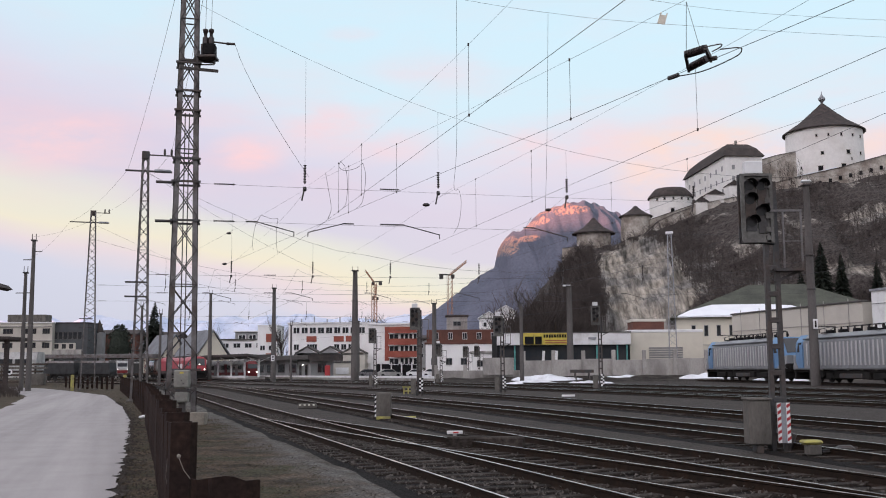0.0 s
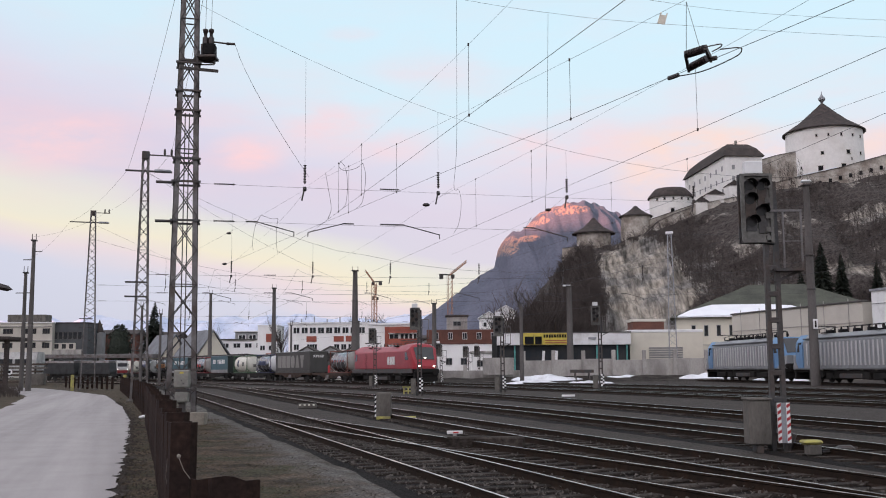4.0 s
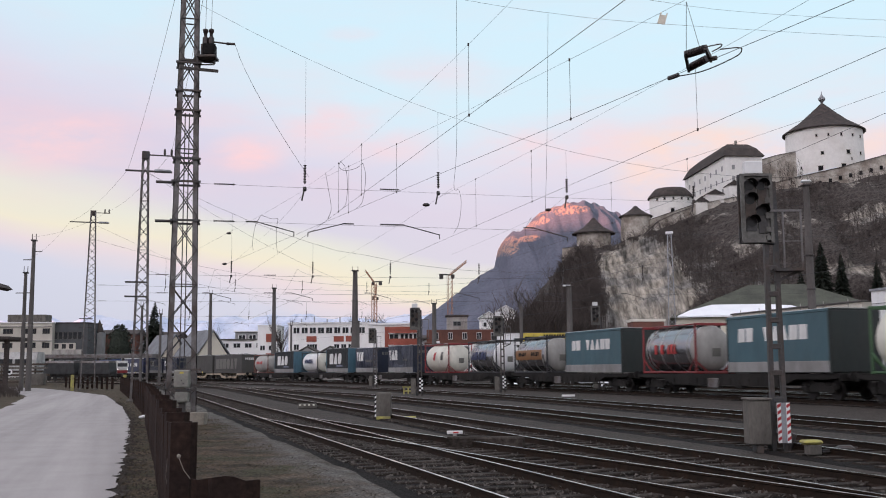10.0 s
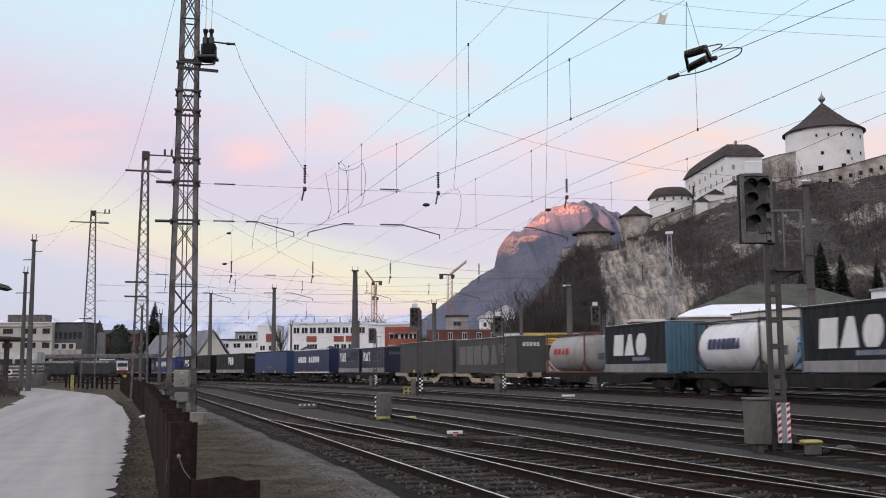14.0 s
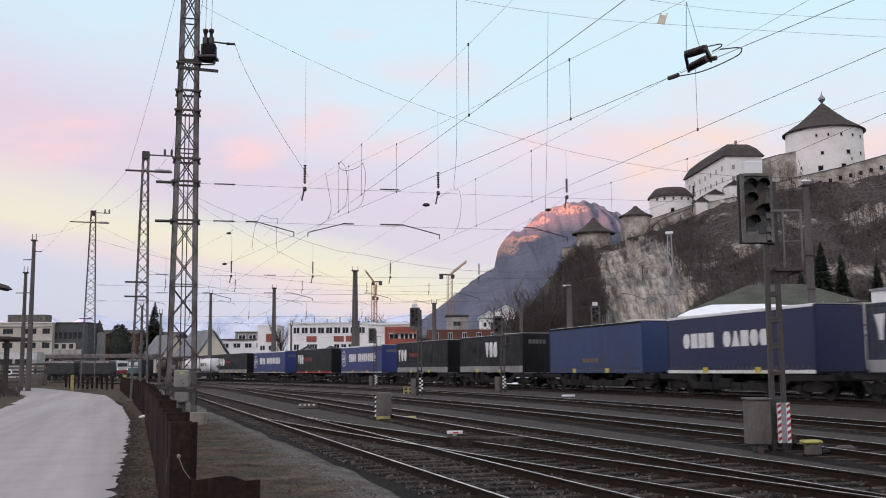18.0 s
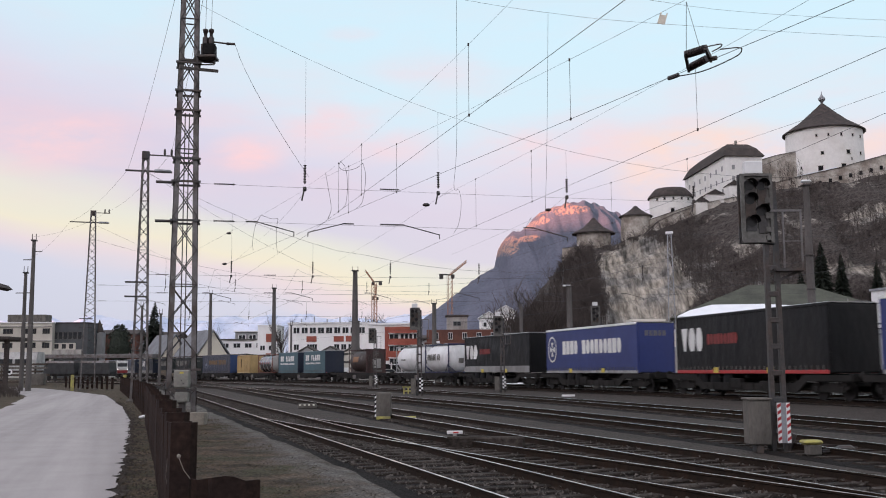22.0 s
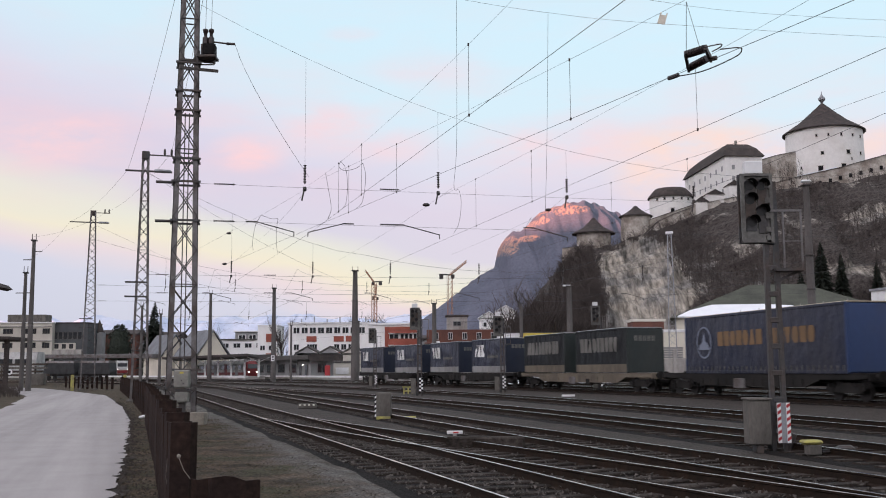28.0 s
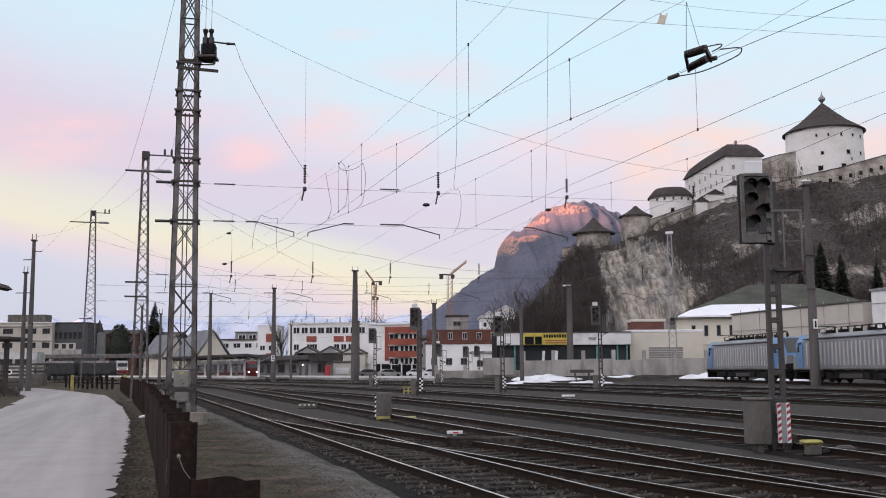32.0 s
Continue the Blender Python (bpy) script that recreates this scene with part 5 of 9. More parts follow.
def build_town():
    a = building("apartment_house", "white flat-roofed apartment block with red-brown panels", -30.8, 200, 17.0, 12, .3, 11.0, "render_white", roof="flat", roof_mat="white", over=.2)
    for k in range(9):
        win(a, 1.6 + 1.62 * k, 9.4, 1.35, 1.3, bars=1)
    for k, (x, zz) in enumerate(((4.6, 7.6), (10.0, 7.6), (12.4, 7.6))):
        part("panel", Geo().box((x, -.06, zz + .1), (2.0, .12, 1.1), ch=.02), M["redbrown"], a, "red-brown facade panel")
    for x in (1.6, 4.2, 5.2, 9.6, 11.0, 12.4):
        win(a, x, 6.1, 1.1, 1.2)
    for x in (4.6, 10.0, 12.4):
        part("panel", Geo().box((x, -.06, 4.8), (2.0, .12, .6), ch=.02), M["redbrown"], a)
    for x in (1.6,):
        win(a, x, 4.2, 1.1, 1.2)
    for k in range(6):
        part("roof_vent", Geo().tube((2 + 2.6 * k, 4, 10.9), (2 + 2.6 * k, 4, 11.9 + .4 * (k % 2)), .12), M["galvanised"], a)
    b = building("apartment_house", "white corner block with curved red-brown balconies", -14.4, 197, 9.6, 14, .3, 10.6, "render_white", roof="flat", roof_mat="white", over=.3)
    for z in (3.9, 6.3, 8.6):
        g = Geo().loft([[(3.6 + 5.6 * t, -.35 - .9 * math.sin(math.pi * min(1, t * 1.0)) * .9, z + dz) for dz in (0, 1.25)] + [(3.6 + 5.6 * t, -.1 - .9 * math.sin(math.pi * min(1, t)) * .9, z + dz) for dz in (1.25, 0)] for t in [i / 10 for i in range(11)]])
        part("balcony", g, M["redbrown"], b, "red-brown balcony front")
        part("balcony_floor", Geo().box((6.4, -.4, z), (5.6, .9, .12)), M["white"], b)
        win(b, 4.7, z - .75, 1.9, 1.35, bars=1)
        for k in range(4):
            win(b, 6.3 + .85 * k, z - .75, .7, 1.35, bars=0)
    part("panel", Geo().box((3.35, -.06, 6.6), (.9, .12, 6.6), ch=.02), M["redbrown"], b)
    # flat dark panel painted as the shade within the open ground floor
    part("garage", Geo().box((5.2, -.04, 1.5), (7.8, .1, 2.3)), M["dark"], b, "dark panel standing for the shaded open ground floor")
    for k in range(4):
        part("pillar", Geo().box((2.2 + 2.0 * k, -.4, 1.5), (.25, .3, 2.9)), M["white"], b)
    car(-12.6, 172, 8, "tank_silver", "silver hatchback parked before the apartment block")
    car(-9.2, 172, 12, "tank_grey", "grey saloon parked before the apartment block")
    car(-4.2, 174, -15, "white", "white car parked on the snow")
    car(-1.6, 173, -10, "tank_white", "white estate car parked on the snow")
    solo("snow_bank", Geo().prism([(-9, .2), (1.5, .2), (.5, .75), (-2, .95), (-6, .8)], 164, 166), M["snow"], "flat heap of snow before the car park", "snow", group="snow heaps")
    h = building("gabled_house", "pale yellow house with a steep gable and grey roof", -51.6, 210, 7.4, 12, .3, 4.6, "yellow_house", rz=35, roof="gable", roof_mat="roof_slate", along="y", ridge=5.6, over=.5, category="house")
    for x in (3.2, 4.8):
        win(h, x, 5.6, .7, 1.0, y=-.02, bars=0)
    h2 = building("gabled_house", "pale yellow house with a grey tiled roof", -62, 222, 6.0, 12, .3, 5.0, "yellow_house", rz=35, roof="gable", roof_mat="roof_slate", along="y", ridge=4.8, over=.5, category="house")
    building("gabled_house", "low house with a long grey roof", -72, 240, 11.5, 9, .3, 7.2, "yellow_house", roof="gable", roof_mat="roof_slate", ridge=2.6, over=.5, category="house")
    c = building("flat_house", "white flat-roofed office house with ribbon windows", -57, 255, 12.5, 12, .3, 9.6, "render_white", roof="flat", roof_mat="roof_grey")
    for z in (5.0, 7.9):
        for k in range(4):
            win(c, 1.8 + 2.9 * k, z, 1.9, 1.3)
    d = building("flat_house", "white block with red-brown wall panels", -43.4, 235, 4.6, 10, .3, 12.2, "render_white", roof="flat", roof_mat="white", over=.1)
    for z in (4.6, 9.1):
        part("panel", Geo().box((3.2, -.06, z), (2.4, .12, 1.9)), M["redbrown"], d)
    win(d, 3.2, 6.8, 1.2, 1.2)
    win(d, 1.2, 6.8, 1.2, 1.2)
    e = building("flat_house", "grey terrace house with a set-back top floor", -60, 290, 11, 12, .3, 13.0, "grey_render", roof="flat", roof_mat="white")
    for k in range(3):
        win(e, 2 + 3 * k, 11.2, 2.2, 1.4)
    r = building("town_house", "white house with a red-brown upper storey", -3.4, 190, 15.0, 12, .3, 6.6, "render_white", roof="flat", roof_mat="brick_brown", over=.2)
    part("upper_storey", Geo().box((7.5, 6, 7.8), (14.6, 11, 2.4)), M["brick_brown"], r, "red-brown upper storey")
    for k in range(5):
        win(r, 2 + 2.7 * k, 7.8, .9, 1.3, y=.48)
    for k in range(5):
        win(r, 1.6 + 2.8 * k, 3.0, 1.2, 1.3, frame="grey_render")
    t = building("stair_tower", "square rendered stair tower with a dark flat cap", .6, 194, 4.0, 4, 8, 12.0, "concrete", roof="flat", roof_mat="roof_dark", over=.25)
    win(t, 2.0, 2.6, 1.6, 1.0, frame="grey_render")
    g = building("garage_row", "low white garage building with a grey roof", 4.6, 160, 6.2, 8, .3, 4.4, "render_white", roof="flat", roof_mat="concrete", over=.3)
    for k in range(3):
        win(g, 1.2 + 1.7 * k, 2.4, 1.1, 1.0, frame="grey_render")
    for x, z, w_, h_ in ((9.6, 6, 4.6, 9.2), (14.0, 7, 4.6, 9.8)):
        v = building("villa", "white villa below the wooded slope", x, 262, w_, 8, z, z + h_, "render_white", roof="gable", roof_mat="white", ridge=1.4, along="y", category="house")
        for q in (2.0, 4.8, 7.4):
            win(v, 1.2, q, .8, 1.1, frame="grey_render")
            win(v, 3.2, q, .8, 1.1, frame="grey_render")


def build_station():
    def spot(s, lat):
        x, y, h = on_line(s, lat)
        return x, y, math.degrees(h)

    # station building: its gable end faces the yard, its long side the tracks
    x, y, h = spot(-118, -14)
    s = thing("station_building", "low grey station building with a broad dark flat roof", "station", Matrix.Translation((x, y, .5)) @ Matrix.Rotation(radians(h), 4, "Z"))
    part("wall", Geo().box((2.4, 14.2, 1.7), (4.2, 28, 4.0)), M["grey_render"], s)
    part("roof", Geo().box((2.3, 13.6, 3.72), (6.4, 30.5, .5), ch=.06), M["roof_grey"], s)
    # the end fascia is coloured darker, as it catches less light
    part("roof_edge", Geo().box((2.3, -1.72, 3.5), (6.5, .16, 1.1), ch=.03), M["roof_dark"], s, "roof fascia coloured darker on the less lit end")
    part("roof_edge", Geo().box((-.98, 13.6, 3.6), (.16, 30.6, .8), ch=.03), M["roof_grey"], s)
    win(s, 2.4, 1.75, 1.9, 1.9, y=.18, bars=1, frame="grey_render")
    for y1, w1, z1, h1 in ((2.0, 1.1, 1.2, 2.3), (4.6, 1.1, 1.2, 2.3), (8.2, 3.2, 1.7, 1.7), (13.5, 3.2, 1.7, 1.7), (19, 3.4, 1.7, 1.6), (24, 3.0, 1.7, 1.6)):
        f = part("window" if w1 > 2 else "door", Geo().box((.27, y1, z1), (.1, w1, h1), ch=.02), M["steel"], s)
        part("pane", Geo().box((.21, y1, z1), (.06, w1 - .3, h1 - .3)), M["glass"], f)
    part("drain_pipe", Geo().tube((.2, 6.2, 0), (.2, 6.2, 3.4), .07), M["galvanised"], s)
    part("wall_lamp", Geo().box((.1, 3.3, 2.3), (.16, .26, .26), ch=.04), M["lamp2"], s, "lit white wall lamp")
    solo("vending_machine", Geo().box((0, 0, .95), (.9, .7, 1.9), ch=.05), M["red"], "red vending machine by the station building", "vending machine").matrix_basis = Matrix.Translation((-20.3, 176.6, .75))
    for k in range(3):
        building("workshop", "grey workshop shed with a shallow gable roof", -27.9 + 4.35 * k, 190, 4.35, 7, .3, 5.0, "beige" if k == 2 else "grey_render", roof="gable", along="y", ridge=1.1, over=.12)
    b = building("store_hut", "low shed with a pale panel beside the platform", -20.4, 187, 3.3, 5, .4, 3.2, "beige", roof="flat", roof_mat="roof_grey", over=.15)
    part("panel", Geo().box((1.6, -.05, 1.3), (2.4, .1, 1.2)), M["white"], b)
    # platforms along the tracks
    for n, (s0, s1, l0, l1) in enumerate(((-66, -160, -12.6, -18), (-124, -205, -4.6, -8.2))):
        p = thing("platform", "long pale concrete station platform", "platform", kind="structure")
        ss = [s0 + (s1 - s0) * i / 24 for i in range(25)]
        part("deck", Geo().loft([[(*on_line(q, l)[:2], z) for l, z in ((l0, .3), (l0, .86), (l1, .86), (l1, .3))] for q in ss]), M["concrete"], p)
        part("edge", Geo().loft([[(*on_line(q, l)[:2], z) for l, z in ((l0 + .12, .62), (l0 + .12, .92), (l0 - .5, .92), (l0 - .5, .62))] for q in ss]), M["white"], p, "white platform edge")
    # butterfly canopy over the middle platform
    c = thing("platform_canopy", "dark butterfly-shaped platform canopy on white posts", "canopy", group="platform canopies")
    ss = [-121 - 45 * i / 12 for i in range(13)]
    part("roof", Geo().loft([[(*on_line(q, l)[:2], z) for l, z in ((-3.9, 4.35), (-6.4, 3.95), (-8.9, 4.35), (-8.9, 4.7), (-6.4, 4.5), (-3.9, 4.7))] for q in ss]), M["roof_grey"], c)
    part("fascia", Geo().loft([[(*on_line(q, l)[:2], z) for l, z in ((-3.82, 4.3), (-3.9, 4.3), (-3.9, 4.76), (-3.82, 4.76))] for q in ss]), M["roof_dark"], c)
    for k in range(7):
        x, y, h = spot(-122.5 - 6.6 * k, -6.4)
        part("post", Geo().box((0, 0, 2.3), (.32, .32, 3.2), ch=.03).bar((0, 0, 3.3), (-2.1, 0, 4.2), .14).bar((0, 0, 3.3), (2.1, 0, 4.2), .14), M["white"], c, "white painted steel post with two arms", m=Matrix.Translation((x, y, 0)) @ Matrix.Rotation(radians(h), 4, "Z"))
    # long flat canopy further up the line
    c = thing("platform_canopy", "long grey flat platform canopy on dark posts", "canopy", group="platform canopies")
    part("roof", Geo().prism([(-2.6, 4.5), (2.6, 4.5), (2.6, 5.2), (0, 5.3), (-2.6, 5.2)], -80, -57, "x"), M["steel"], c, m=Matrix.Translation((0, 200, 0)))
    for k in range(5):
        part("post", Geo().box((-78.5 + 5 * k, 200, 2.4), (.3, .3, 4.3), ch=.03), M["roof_grey"], c)
    # red railcar at the platform
    x, y, h = spot(-135, -10.4)
    t = thing("red_railcar", "red and grey passenger railcar with lit lamps at the platform", "train", Matrix.Translation((x, y, .35)) @ Matrix.Rotation(radians(h - 90), 4, "Z"))
    rings = []
    for x, w, top in ((-38, 1.4, 3.4), (-2, 1.4, 3.4), (-1, 1.38, 3.3), (-.3, 1.25, 2.7), (0, 1.1, 1.9)):
        rings.append([(x, -w, .5), (x, -w, top - .7), (x, -w * .6, top), (x, w * .6, top), (x, w, top - .7), (x, w, .5)])
    part("body", Geo().loft(rings[:3]), M["boards2"], t)
    part("cab", Geo().loft(rings[2:]), M["railcar_red"], t, "red rounded cab front", smooth=True)
    part("stripe", Geo().box((-19, -1.42, .95), (36, .04, .45)), M["railcar_red"], t)
    for k in range(6):
        part("door", Geo().box((-4.6 - 5.6 * k, -1.43, 1.7), (1.4, .05, 2.1), ch=.01), M["railcar_red"] if k % 2 else M["grey_render"], t, "sliding door")
    part("windscreen", Geo().add([(-.26, -.95, 2.7), (-.26, .95, 2.7), (.04, 1.0, 1.9), (.04, -1.0, 1.9)], [(0, 1, 2, 3)]), M["glass"], t)
    for s_ in (-.8, .8):
        part("headlamp", Geo().box((0.02, s_, 1.25), (.1, .34, .26), ch=.03), M["lamp2"], t, "lit headlamp")
    for k in range(12):
        part("window", Geo().box((-3.2 - 2.9 * k, -1.41, 2.1), (2.0, .05, .8), ch=.01), M["glass"], t)
    part("skirt", Geo().box((-19, 0, .45), (37, 2.5, .5)), M["under_g"], t)


M["lamp2"] = glow("lamp_glow", (1.0, .97, .9), 2.5)
M["under_g"] = material("grimy_grey", (.05, .048, .046), .85)


def build_left_side():
    o = building("office_building", "beige office building with a flat roof and window bands", -137, 300, 20.4, 14, .2, 16.4, "beige", roof="flat", roof_mat="white", over=.3)
    for z in (13.8, 9.6, 5.2):
        for k, w_ in ((3, 3.4), (7.2, 3.0), (12.2, 2.2), (14.8, 1.6), (18.6, 2.2)):
            win(o, k, z, w_, 1.6, bars=2, frame="steel_dark")
        part("cornice", Geo().box((10.2, -.12, z + 1.35), (20.2, .25, .3), ch=.04), M["concrete"], o)
    part("rooftop", Geo().box((11.5, 5, 17.6), (11.4, 5, 2.6), ch=.05), M["concrete_dark"], o, "grey plant room on the roof")
    d = building("office_building", "dark glass-fronted office building", -117.3, 302, 10.6, 12, .2, 16.4, "slate_wall", roof="flat", roof_mat="roof_dark", over=.2)
    for k in range(6):
        win(d, 1.0 + 1.45 * k, 12.5, 1.25, 2.2, bars=0, frame="steel")
    part("balcony", Geo().box((4.2, -.8, 7.6), (10.4, 1.6, 1.4), ch=.05), M["concrete"], d, "pale balcony parapet")
    part("lower_floor", Geo().box((3.4, -.05, 9.3), (7.4, .12, 2.0)), M["beige"], d, "pale lower storey")
    for k in range(3):
        win(d, 1.4 + 2.2 * k, 9.3, 1.2, 1.4, y=-.1, frame="steel_dark")
    c = building("church", "distant church with a pointed dark spire", -108, 310, 3, 3, .3, 14, "grey_render", category="church")
    part("spire", Geo().lathe([(1.7, 13.4), (1.2, 14.6), (.05, 17.6)], 8, (1.5, 1.5, 0)), M["roof_dark"], c)
    for x, y, w, h_, wl in ((-115, 318, 18, 13.6, "brick_brown"), (-97, 322, 12, 13.0, "brick_brown"), (-118, 316, 9, 9.5, "concrete"), (-30, 340, 30, 12, "grey_render")):
        b = building("town_block", "dim town house with a pitched roof", x, y, w, 12, .2, h_, wl, roof="gable", ridge=1.6, roof_mat="roof_dark")
        for k in range(int(w / 3)):
            for q in (h_ - 2.4, h_ - 5.6):
                win(b, 1.6 + 3 * k, q, 1.1, 1.5)
    # roofs by the road
    g = thing("shed_roof", "dark overhanging shed roof at the roadside", "roof", Matrix.Translation((-38.9, 87, 0)))
    part("roof", Geo().prism([(-9, 12.2), (-.4, 9.55), (0, 9.2), (-.5, 9.05), (-9, 11.2)], 0, 3.5), M["roof_dark"], g)
    for q in (1, 3):
        part("post", Geo().box((-4.8, q, 5.0), (.3, .3, 10.4), ch=.03), M["steel_dark"], g)
    g2 = thing("platform_canopy", "low dark canopy with a brown post beside the road", "canopy", Matrix.Translation((-46, 98, 0)), group="platform canopies")
    part("roof", Geo().box((0, 0, 5.0), (9.5, 5, .35), ch=.06), M["roof_dark"], g2)
    part("post", Geo().box((4.2, -1.5, 2.45), (.4, .4, 4.9), ch=.05), M["roof_dark"], g2, "dark square post")
    # dark stabled wagons behind the fence
    for n, x in enumerate((-56.5, -51.2)):
        w = thing("stabled_wagon", "dark grey covered wagon standing on a siding", "freight wagon", Matrix.Translation((x, 150 - .4 * n, .45)) @ Matrix.Rotation(radians(-8), 4, "Z") @ Matrix.Diagonal((.68, .9, 1.06, 1)), group="stabled wagons")
        part("body", Geo().prism([(-3.5, .95), (3.5, .95), (3.6, 1.3), (3.3, 2.5), (-3.3, 2.5), (-3.6, 1.3)], -1.3, 1.3), M["black2"], w)
        part("roof", Geo().prism([(-1.3, 2.5), (1.3, 2.5), (1.0, 2.8), (-1.0, 2.8)], -3.3, 3.3, "x"), M["steel"], w, "pale roof edge")
        part("frame", Geo().box((0, 0, .85), (7.6, 2.2, .25)), M["under_g"], w)
        for q in (-2.6, -1.2, 1.2, 2.6):
            part("wheel", Geo().lathe([(.03, -.07), (.42, -.07), (.42, .07), (.03, .07)], 16, (q, -.75, .42), "y"), M["under_g"], w)
    e = thing("parked_locomotive", "white locomotive front with a red lower band and lamps", "locomotive", Matrix.Translation((-60.4, 190, .3)) @ Matrix.Rotation(radians(-62), 4, "Z") @ Matrix.Diagonal((1, 1, 1.32, 1)))
    part("body", Geo().prism([(-2.2, .9), (0, .9), (.15, 1.6), (-.2, 2.5), (-.5, 2.7), (-2.2, 2.7)], -1.0, 1.0), M["boards2"], e)
    part("band", Geo().box((.1, 0, 1.15), (.2, 1.9, .4), ch=.03), M["railcar_red"], e)
    part("windscreen", Geo().box((.03, 0, 2.1), (.12, 1.7, .5)), M["glass"], e)
    for s in (-.9, .9):
        part("headlamp", Geo().box((.2, s, 1.5), (.06, .13, .1)), M["lamp2"], e)
    # concrete blocks and signs along the road
    for x, y, sx, sz in ((-56.9, 142, 1.9, 1.6),):
        solo("concrete_block", Geo().box((x, y, sz / 2), (sx, 1.0, sz), ch=.06), M["concrete_dark"], "grey concrete block beside the road", "block", group="concrete blocks")
    for x, y in ((-35.6, 97), (-29.0, 92)):
        solo("marker_post", Geo().box((x, y, .75), (.3, .12, 1.5), rz=.2, ch=.02), M["yellow_old"], "yellow marker post on the verge", "post", group="marker posts")
    s = thing("road_sign", "diamond-shaped sign on a thin post", "sign", Matrix.Translation((-37.9, 85, 0)))
    part("post", Geo().tube((0, 0, 0), (0, 0, 8.0), .05), M["galvanised"], s)
    part("plate", Geo().box((0, -.06, 0), (.55, .03, .55)), M["boards2"], s, m=Matrix.Translation((0, 0, 7.4)) @ Matrix.Rotation(radians(45), 4, "Y"))


M["slate_wall"] = material("slate_cladding", (.075, .08, .085), .7, vary=.1, scale=.3, fine=6, second=(.055, .06, .065), bump=.1)
M["railcar_red"] = paint("railcar_red", (.20, .022, .024), .45, .3)
M["black2"] = material("dark_wagon_paint", (.03, .032, .034), .6)
M["boards2"] = material("pale_grey_paint", (.45, .45, .44), .6)


def crane(x, y, h, jib, az, tilt, label):
    root = thing("tower_crane", label, "crane", Matrix.Translation((x, y, 0)) @ Matrix.Rotation(radians(az), 4, "Z"), group="tower cranes")
    g = Geo()
    w = .9
    n = int(h / 2.0)
    for k in range(n):
        z0, z1 = h * k / n, h * (k + 1) / n
        for a, b in ((-1, -1), (1, -1), (1, 1), (-1, 1)):
            g.bar((a * w, b * w, z0), (a * w, b * w, z1), .17)
        g.bar((-w, -w, z0), (w, -w, z1), .11).bar((w, -w, z0), (w, w, z1), .11)
    part("mast", g, M["orange"], root)
    g = Geo()
    c, s = math.cos(radians(tilt)), math.sin(radians(tilt))
    for k in range(int(jib / 1.6)):
        a, b = 1.6 * k, 1.6 * (k + 1)
        for o in (-.5, .5):
            g.bar((a * c, o, h + a * s), (b * c, o, h + b * s), .17)
        g.bar((a * c, 0, h + a * s + .9), (b * c, 0, h + b * s + .9), .17)
        g.bar((a * c, -.5, h + a * s), (b * c, 0, h + b * s + .9), .16).bar((a * c, .5, h + a * s), (b * c, 0, h + b * s + .9), .16)
    part("jib", g, M["orange"], root)
    part("counter_jib", Geo().box((-2.4, 0, h + .4), (4.6, 1.2, .5)).box((-3.8, 0, h - .6), (1.4, 1.3, 1.8), ch=.1), M["steel_dark"], root)
    part("cab", Geo().box((.9, -1.0, h - .4), (1.3, 1.1, 1.7), ch=.08), M["steel_dark"], root)


def bare_tree(x, y, z, h, seed, label="bare leafless tree behind the yard"):
    rng = random.Random(seed)
    root = thing("bare_tree", label, "tree", Matrix.Translation((x, y, z)), group="bare trees")
    part("trunk", Geo().tube((0, 0, -.5), (0, 0, h * .5), h * .016, h * .009, 7), M["bark"], root)
    g = Geo()
    for k in range(26):
        z0 = h * rng.uniform(.2, .55)
        a = rng.uniform(0, 6.28)
        l = h * rng.uniform(.25, .5)
        p = Vector((0, 0, z0))
        q = p + Vector((math.cos(a) * l * .45, math.sin(a) * l * .45, l * .75))
        g.tube(p, q, h * .006, h * .002, 5, False)
        for _ in range(7):
            t = rng.uniform(.3, 1)
            m = p.lerp(q, t)
            b = rng.uniform(0, 6.28)
            ll = l * rng.uniform(.25, .5)
            e = m + Vector((math.cos(b) * ll * .6, math.sin(b) * ll * .6, ll * .7))
            g.tube(m, e, h * .0022, h * .0008, 3, False)
            f = m.lerp(e, .5)
            g.tube(f, f + Vector((rng.uniform(-.3, .3) * ll, rng.uniform(-.3, .3) * ll, .4 * ll)), h * .0014, h * .0006, 3, False)
    part("crown", g, M["twig"], root)


build_shop()
build_warehouse()
build_wall_and_snow()
build_town()
build_station()
build_left_side()
crane(2.8, 420, 41, 10, 20, 38, "orange tower crane with a raised jib behind the town")
crane(-36, 520, 47, 9, 155, 50, "orange tower crane over the roofs")
crane(-38, 560, 42, 8, 80, 75, "slim orange tower crane far behind the town")
for k, (x, y, z, h) in enumerate(((-33, 205, 0, 13), (-18, 225, 0, 15), (-16, 230, 0, 16), (14, 215, 1, 19), (17.5, 214, 1, 21), (21, 212, 1, 20), (24, 216, 2, 22), (12, 225, 1, 16), (-56, 240, 0, 13), (-60, 250, 0, 14), (29, 214, 1, 17))):
    bare_tree(x, y, z, h, k)
c = conifer(18.6, 40)
c.matrix_basis = Matrix.Translation((-69.0, 240, 0)) @ Matrix.Diagonal((1.35, 1.35, 1, 1))
